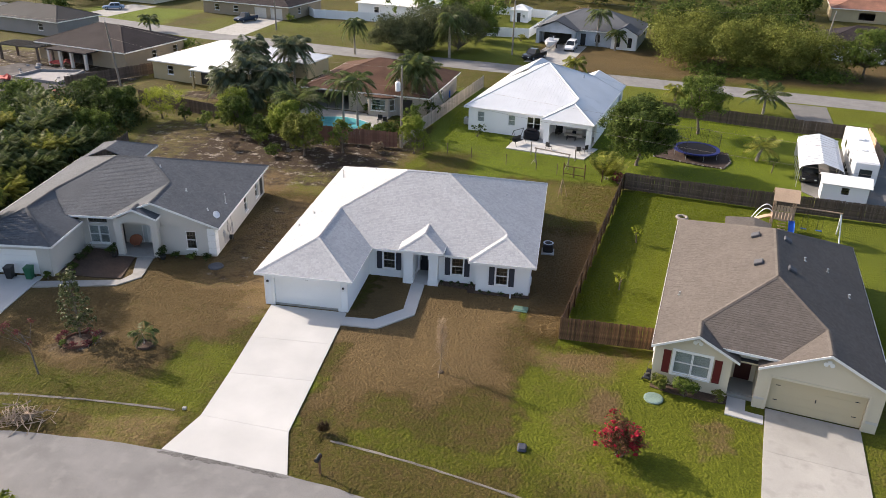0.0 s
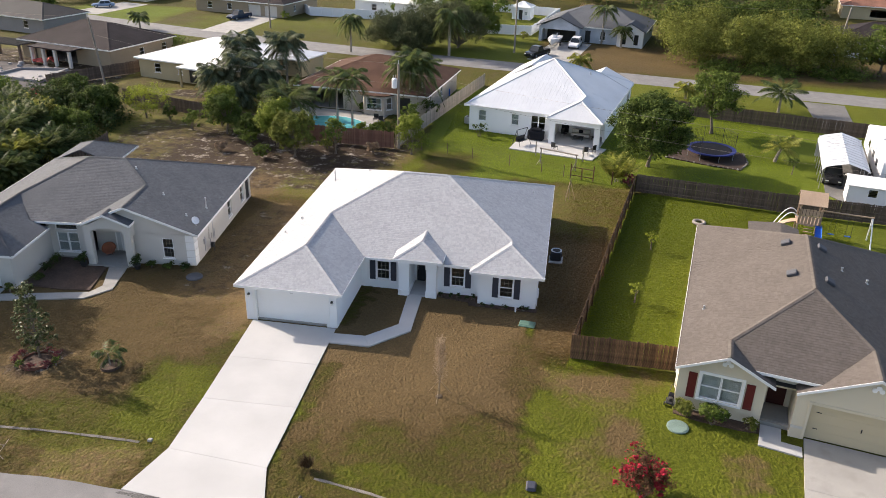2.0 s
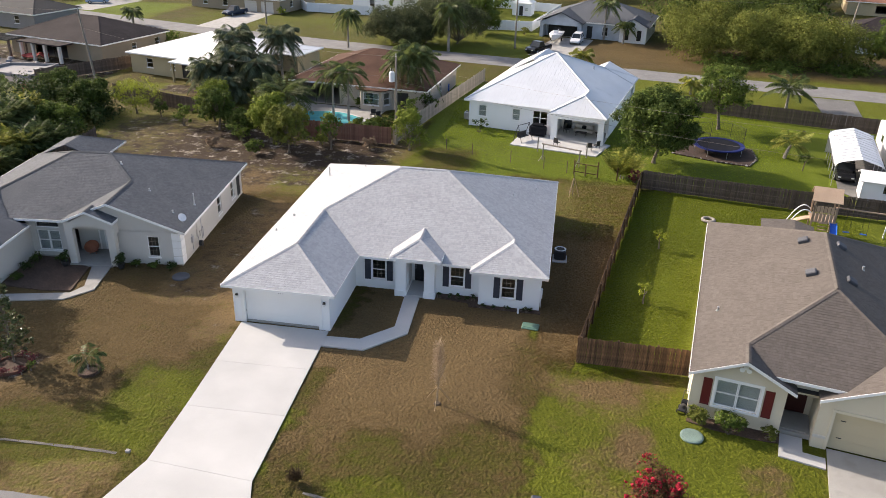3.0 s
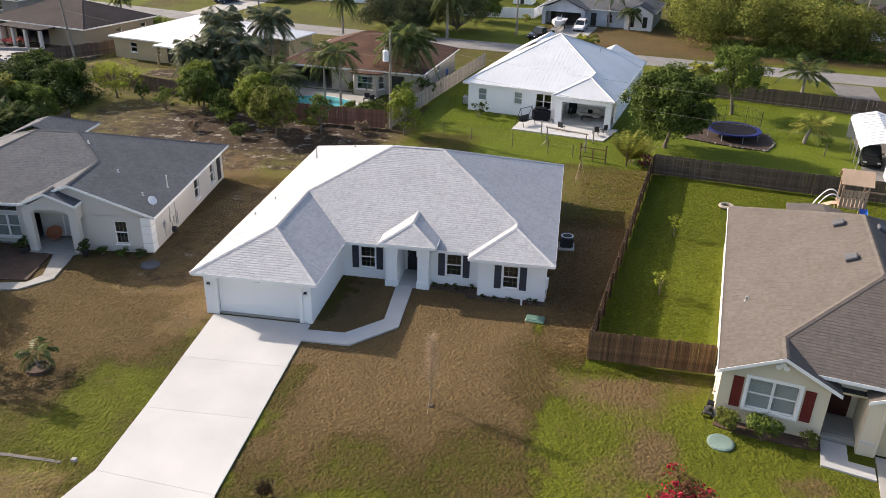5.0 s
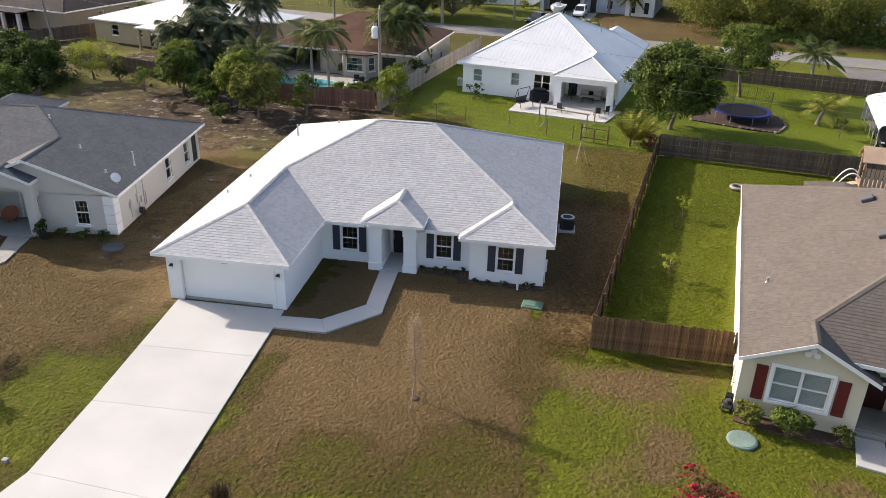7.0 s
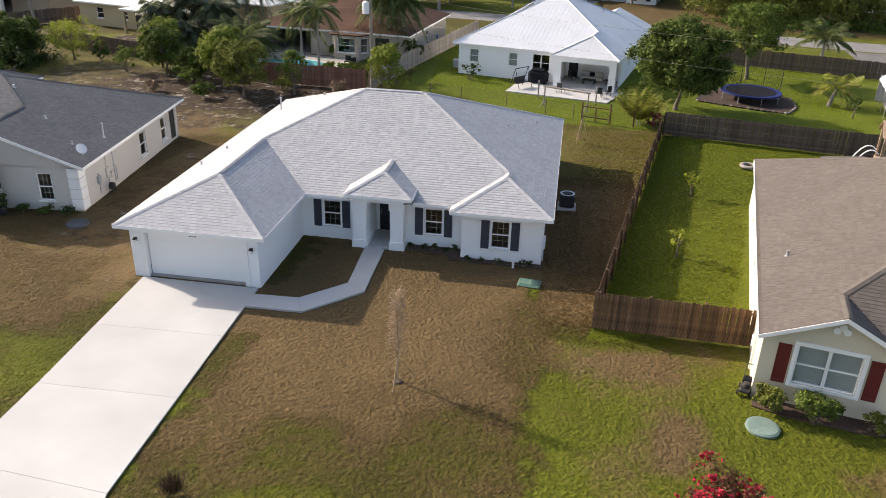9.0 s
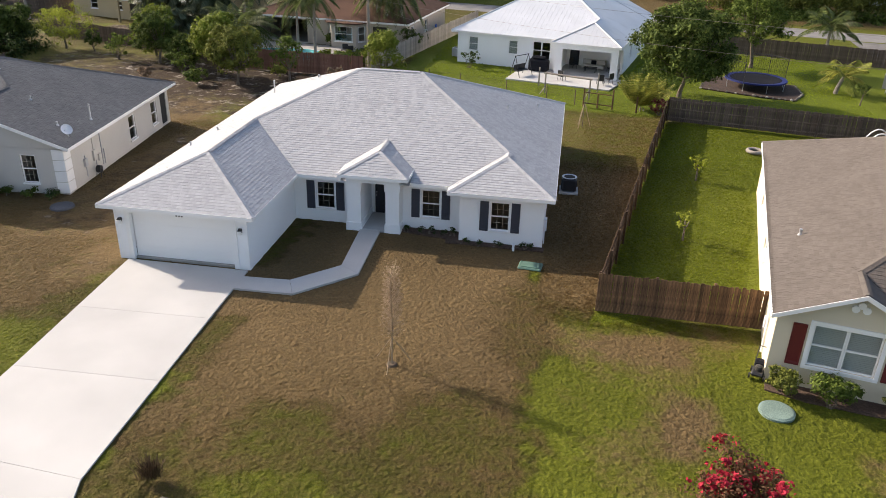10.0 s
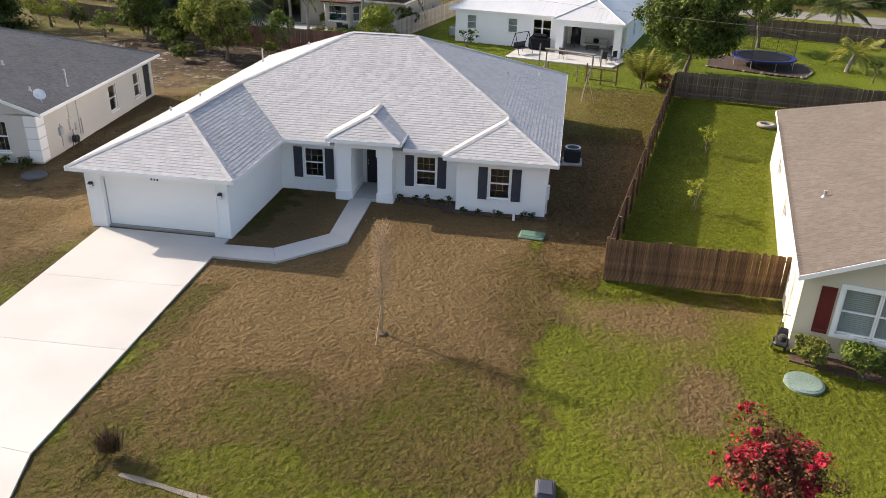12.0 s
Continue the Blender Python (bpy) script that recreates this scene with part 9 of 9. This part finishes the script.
for a, b in (((4.3, 0), (4.3, 2.6)), ((4.3, 2.6), (0, 2.6)), ((0, 2.6), (0, 0))):
    bm, _ = wall_poly(a, b, -0.02, 1.95, [], 0.08, 0.08, 0)
    part("wall", bm, M_VINYL, sh)
sash_window(sh, shm, 1.8, 2.5, 0.9, 1.6, 1, 1, M_BLACK, sill=False)
for s in (0, 1):
    poly = [(-0.25, -0.25, 1.9), (4.55, -0.25, 1.9), (4.55, 1.3, 2.55), (-0.25, 1.3, 2.55)] if s == 0 else [(-0.25, 1.3, 2.55), (4.55, 1.3, 2.55), (4.55, 2.85, 1.9), (-0.25, 2.85, 1.9)]
    part("roof_plane", roof_deck([poly], 0.06), M_WHITE_ROOF, sh)
for x in (-0.02, 4.3):
    bm = bmesh.new()
    tri = [bm.verts.new(v) for v in ((x, 0, 1.95), (x, 2.6, 1.95), (x, 1.3, 2.46))]
    r = bmesh.ops.extrude_face_region(bm, geom=[bm.faces.new(tri)])
    bmesh.ops.translate(bm, verts=[v for v in r["geom"] if isinstance(v, bmesh.types.BMVert)], vec=(0.02, 0, 0))
    part("gable_end", bm, M_VINYL, sh)
solo("gravel_pad", prism(at_frame(pose(26.0, 29.6, 0, 0, 0, -12), [(0.9, -0.6), (3.0, -3.0), (12.0, -4.6), (12.6, 16.0), (3.0, 17.5), (0.9, 13.0)]), -0.1, 0.02), M_GRAVEL, Matrix(), "grey gravel pad under the carport and trailer", "gravel pad", kind="structure")

boat = thing("boat", pose(-2.4, 97.6, 0, 0, 0, 172), "white motor boat on its trailer", "boat")
bm = bmesh.new()
rings = []
for yy, w, lo, hi in ((-3.4, 1.05, 0.55, 1.45), (-1.0, 1.15, 0.5, 1.5), (1.2, 1.05, 0.5, 1.6), (2.8, 0.6, 0.7, 1.75), (3.7, 0.06, 1.2, 1.85)):
    rings.append([bm.verts.new(v) for v in ((-w, yy, hi), (-w * 0.85, yy, (lo + hi) / 2), (0, yy, lo), (w * 0.85, yy, (lo + hi) / 2), (w, yy, hi))])
for a, b in zip(rings, rings[1:]):
    for i in range(4):
        bm.faces.new((a[i], a[i + 1], b[i + 1], b[i]))
    bm.faces.new((a[4], a[0], b[0], b[4]))
bm.faces.new(rings[0])
bmesh.ops.recalc_face_normals(bm, faces=bm.faces[:])
part("hull", bm, M_CAR_WHITE, boat)
part("console", boxed(-0.4, -0.6, 1.5, 0.4, 0.2, 2.2, w=0.05), M_CAR_WHITE, boat)
part("windscreen", boxed(-0.38, 0.2, 2.1, 0.38, 0.24, 2.6), M_CARGLASS, boat)
part("outboard", boxed(-0.25, -3.9, 0.9, 0.25, -3.45, 1.9, w=0.06), M_BLACK, boat)
part("trailer_frame", tubes([((-0.6, -3.2, 0.45), (-0.6, 2.2, 0.45), 0.05), ((0.6, -3.2, 0.45), (0.6, 2.2, 0.45), 0.05), ((-0.6, 2.2, 0.45), (0, 4.2, 0.45), 0.05), ((0.6, 2.2, 0.45), (0, 4.2, 0.45), 0.05)], 5), M_STEEL, boat)
for x in (-0.95, 0.95):
    wheel(boat, x, -1.0, 0.32)
for name, q in (("driveway_far_blue", [(-6.5, 84.6), (1.0, 83.4), (4.4, 101.5), (-2.5, 102.6)]), ("driveway_far_garage", [(-69.0, 93.6), (-61.6, 92.4), (-60.4, 112.0), (-67.6, 113.4)]), ("driveway_carport", [(33.4, 66.6), (38.8, 65.6), (36.6, 52.0), (32.6, 53.0)]), ("driveway_far_street", [(-104, 106), (-97, 104.5), (-94, 120), (-101, 122)])):
    solo(name, prism(q, -0.1, 0.03), M_GRAVEL if "carport" in name else M_CONC_OLD, Matrix(), "pale concrete driveway off the rear street", "driveway", kind="structure")
def bevel_top(pts, h):
    """A broken lump: a ragged base that narrows to its top."""
    bm = bmesh.new()
    lo = [bm.verts.new((x, y, -0.03)) for x, y in pts]
    hi = [bm.verts.new((x * 0.62, y * 0.62, h * (0.8 + 0.3 * (i % 2)))) for i, (x, y) in enumerate(pts)]
    bm.faces.new(hi)
    bm.faces.new(lo[::-1])
    for i in range(len(pts)):
        j = (i + 1) % len(pts)
        bm.faces.new((lo[i], lo[j], hi[j], hi[i]))
    return bm


yard = thing("sand_yard", Matrix(), "bare sandy construction yard with rubble", "yard", kind="structure")
part("sand", prism([(-92, 44), (-72, 41), (-69, 57), (-86, 60.5)], -0.1, 0.025), mat("grey_sand", (0.026, 0.022, 0.025), (0.050, 0.044, 0.047), 0.8, 0.95, 0.5, 6, coarse=0.35, stain=(0.085, 0.076, 0.076)), yard)
shell = thing("pool_shell", Matrix(), "unfinished pale concrete pool shell in a bare yard", "pool")
basin = [(-80.6, 51.0), (-71.8, 49.2), (-72.6, 57.2), (-79.6, 56.0)]
mid_b = Vector((-76.1, 53.4))
for a, b in zip(basin, basin[1:] + basin[:1]):
    a, b = Vector(a), Vector(b)
    part("shell_wall", prism([tuple(a), tuple(b), tuple(b.lerp(mid_b, 0.06)), tuple(a.lerp(mid_b, 0.06))], 0.0, 0.42), M_GREYWALL, shell)
part("basin_floor", prism([tuple(Vector(q).lerp(mid_b, 0.095)) for q in basin], 0.0, 0.06), M_GREYWALL, shell)
rk = random.Random(91)
for k in range(26):
    x, y = rk.uniform(-88, -70), rk.uniform(43, 60)
    s = rk.uniform(0.25, 0.8)
    pts = [(s * rk.uniform(0.6, 1.0) * math.cos(a), s * rk.uniform(0.6, 1.0) * math.sin(a)) for a in np.linspace(0, 6.28, 6, endpoint=False)]
    solo("rubble", bevel_top(pts, 0.25 * s + 0.1), M_GREYWALL if k % 3 else M_CONC_OLD, pose(x, y, 0, 0, 0, rk.uniform(0, 360)), "broken grey lump of concrete rubble on sand", "rubble")
for k, (x, y) in enumerate(((-78.6, 60.6), (-68.5, 42.4), (-80.4, 48.6))):
    nt = thing("safety_netting", pose(x, y, 0, 0, 0, 30 + 40 * k), "crumpled orange-red safety netting", "netting")
    bm = bmesh.new()
    rs = random.Random(k)
    g = [[bm.verts.new((i * 0.6 - 1.8, j * 0.5 - 0.75, 0.1 + rs.uniform(0, 0.9))) for j in range(4)] for i in range(7)]
    for i in range(6):
        for j in range(3):
            bm.faces.new((g[i][j], g[i + 1][j], g[i + 1][j + 1], g[i][j + 1]))
    r = bmesh.ops.extrude_face_region(bm, geom=bm.faces[:])
    bmesh.ops.translate(bm, verts=[v for v in r["geom"] if isinstance(v, bmesh.types.BMVert)], vec=(0, 0, -0.12))
    part("net", bm, M_REDCLOTH, nt)

# ---- utility poles and wires ----
def utility_pole(x, y, h, label, transformer=False, lean=(0, 0)):
    ob = thing("utility_pole", pose(x, y, 0), label, "utility pole", "utility poles")
    part("mast", tubes([((0, 0, -0.1), (lean[0], lean[1], h), 0.17, 0.11)], 10), M_POLE, ob)
    part("insulator", tubes([((lean[0], lean[1], h), (lean[0], lean[1], h + 0.35), 0.05, 0.03)], 8), M_STEEL, ob)
    if transformer:
        c = Vector((-0.42, -0.1, h - 2.6))
        bm = lathe([(0.10, 0.0), (0.30, 0.03), (0.30, 0.95), (0.22, 1.05), (0.08, 1.08)], 14)
        bmesh.ops.translate(bm, verts=bm.verts[:], vec=c)
        t_ = part("transformer", bm, M_VINYL, ob, "pale grey transformer can")
        part("bushing", tubes([(c + Vector((0.1, 0, 1.05)), c + Vector((0.14, 0, 1.4)), 0.04), (c + Vector((-0.1, 0, 1.05)), c + Vector((-0.14, 0, 1.4)), 0.04)], 6), M_STEEL, t_)
        part("bracket", tubes([(c + Vector((0.2, 0.05, 0.3)), c + Vector((0.45, 0.12, 0.3)), 0.04), (c + Vector((0.2, 0.05, 0.8)), c + Vector((0.45, 0.12, 0.8)), 0.04)], 6), M_STEEL, t_)
    return ob


utility_pole(-17.1, 33.0, 9.3, "grey timber utility pole with a transformer can", True)
utility_pole(-63.2, 51.2, 9.0, "slightly leaning grey timber utility pole", False, (-1.1, 0.3))
utility_pole(-9.0, 89.6, 11.0, "brown timber utility pole by the rear street")
utility_pole(-57.6, 100.2, 10.0, "slim utility pole by the rear street")
utility_pole(43.3, 89.4, 10.0, "leaning utility pole beside the thicket", False, (0.9, 0))


def cable(a, b, sag, r=0.010, seg=14):
    a, b = Vector(a), Vector(b)
    pts = [a.lerp(b, i / seg) - Vector((0, 0, 4 * sag * (i / seg) * (1 - i / seg))) for i in range(seg + 1)]
    solo("overhead_cable", sweep(pts, r, 5), M_POLE, Matrix(), "thin grey overhead cable between poles", "cable")


cable((-17.1, 33.0, 9.3), (-64.2, 51.4, 9.0), 0.9)
cable((-17.1, 33.0, 7.2), (-64.1, 51.4, 6.8), 1.0)
cable((-64.2, 51.4, 9.0), (-130.0, 70.0, 9.5), 1.2)
cable((-17.1, 33.0, 8.6), (48.0, 12.0, 9.0), 1.2)
cable((-17.1, 33.0, 6.8), (48.0, 12.0, 7.0), 1.4)
cable((-17.1, 33.0, 6.5), (-11.2, 41.8, 3.0), 0.3)
cable((-9.0, 89.6, 10.8), (-57.6, 100.2, 9.8), 1.0)
cable((-9.0, 89.6, 10.8), (44.2, 89.4, 9.8), 1.0)


# ---- grass blades on the nearer lawns ----
def lawn_mask(x, y):
    """Where grass grows: off the paving, the houses and the street."""
    ok = y > np.array([road_edge(v) for v in x]) + 0.05 + 0.25 * np.sin(x * 3.1) ** 2
    left = np.where(y > -18.5, -18.62 - (y + 5.32) * 0.0508, -17.95 + (y + 18.5) * 0.25)
    right = np.where(y > -18.95, -12.86 - (y + 5.32) * 0.0337, -12.4 - (y + 18.95) * 0.43)
    ok &= ~((x > left + 0.02) & (x < right - 0.02) & (y < -5.0))
    ok &= ~((x > -19.2) & (x < -12.7) & (y > -5.3) & (y < 14.0))
    ok &= ~((x > -12.9) & (x < 0.1) & (y > 1.0) & (y < 14.0))
    ok &= ~((x > -7.1) & (x < 0.1) & (y > -0.42) & (y < 14.0))
    ok &= ~((x > -13) & (x < -10) & (y > -7.15) & (y < -5.8))
    ok &= ~((x > -10.8) & (x < -7.8) & (np.abs(y + 5.5 - (x + 9.45) * 1.03) < 0.95) & (y < -3.8))
    ok &= ~((x > -9.5) & (x < -7.9) & (y > -4.7) & (y < 14.0))
    ok &= ~((x - 16.6) ** 2 + (y - 38.1) ** 2 < 18.0)
    ok &= ~((x + 0.35) ** 2 + (y + 2.0) ** 2 < 0.35)
    ok &= ~((x - 8.55) ** 2 + (y + 11.45) ** 2 < 0.5)
    for o, a, rects in (((5.0, 37.4), -12, ((-16.3, 0.4, 1.5, 22.8), (-9.7, 0.8, -4.1, 1.6))), (R_O, R_A, ((-0.9, 13.2, -1.3, 21.0), (6.5, 12.6, -17.0, -1.0), (4.4, 6.8, -3.3, 0.0), (-0.5, 4.6, -2.6, 0.0))), (L_O, L_A, ((-18.5, 0.2, -0.3, 19), (-18.5, -11.2, -20.0, 0.0), (-12.2, -4.4, -7.1, -4.0), (-11.3, -4.5, -5.0, 0)))):
        c, s = math.cos(radians(a)), math.sin(radians(a))
        u, v = (x - o[0]) * c + (y - o[1]) * s, -(x - o[0]) * s + (y - o[1]) * c
        for u0, u1, v0, v1 in rects:
            ok &= ~((u > u0) & (u < u1) & (v > v0) & (v < v1))
    return ok


def grass_field(x0, x1, y0_, y1_, per_m2, h, w, seed, blades=3):
    rng = np.random.default_rng(seed)
    n = int((x1 - x0) * (y1_ - y0_) * per_m2)
    x, y = rng.uniform(x0, x1, n), rng.uniform(y0_, y1_, n)
    k = lawn_mask(x, y)
    x, y = x[k], y[k]
    clump = np.array([noise.noise((a * 5.0, b * 5.0, 7.0)) for a, b in zip(x, y)])
    dry, sand = lawn_state(x, y)
    k = sand < rng.uniform(0.1, 0.5, len(x))
    x, y, clump, dry, sand = x[k], y[k], clump[k], dry[k], sand[k]
    n = len(x)
    quads = []
    for b in range(blades):
        a = rng.uniform(0, 2 * np.pi, n)
        lean = rng.uniform(0.4, 1.7, n)
        hh = h * rng.uniform(0.5, 1.25, n) * np.clip(1 + 1.9 * clump, 0.3, 2.2)
        d = np.stack([np.cos(a), np.sin(a), np.zeros(n)], 1)
        s = np.stack([-np.sin(a), np.cos(a), np.zeros(n)], 1)
        p = np.stack([x, y, relief(x, y) - 0.012], 1) + d * rng.uniform(0, 0.05, (n, 1))
        up = np.array([0, 0, 1.0])
        mid = p + d * (hh * lean * 0.4)[:, None] + up * (hh * 0.6)[:, None]
        tip = p + d * (hh * lean)[:, None] + up * hh[:, None]
        ww = w * rng.uniform(0.6, 1.3, (n, 1))
        quads.append(np.stack([p, mid + s * ww * 0.5, tip, mid - s * ww * 0.5], 1))
    q = np.concatenate(quads)
    me = quads_mesh("grass", q)
    for nm, arr in (("dry", dry), ("sand", np.minimum(sand, 0.1))):
        at = me.attributes.new(nm, "FLOAT", "POINT")
        at.data.foreach_set("value", np.repeat(np.tile(arr, blades), 4).astype(np.float32))
    me.materials.append(M_BLADE)
    return solo("grass", me, None, Matrix(), "short tufted lawn grass, partly dry", "grass", kind="stuff")


grass_field(-13.5, 16.0, -24.0, 2.0, 120, 0.036, 0.017, 401, 2)
grass_field(-36.0, -13.5, -24.0, 16.0, 75, 0.042, 0.026, 402, 2)
grass_field(0.1, 26.0, -7.0, 13.5, 150, 0.05, 0.03, 403, 2)
grass_field(-48.0, 25.0, 13.5, 36.0, 50, 0.04, 0.05, 404, 2)
grass_field(-13.0, 25.0, 36.0, 58.0, 45, 0.06, 0.06, 405, 2)
grass_field(2.0, 26.0, 13.5, 24.8, 110, 0.05, 0.036, 406, 2)
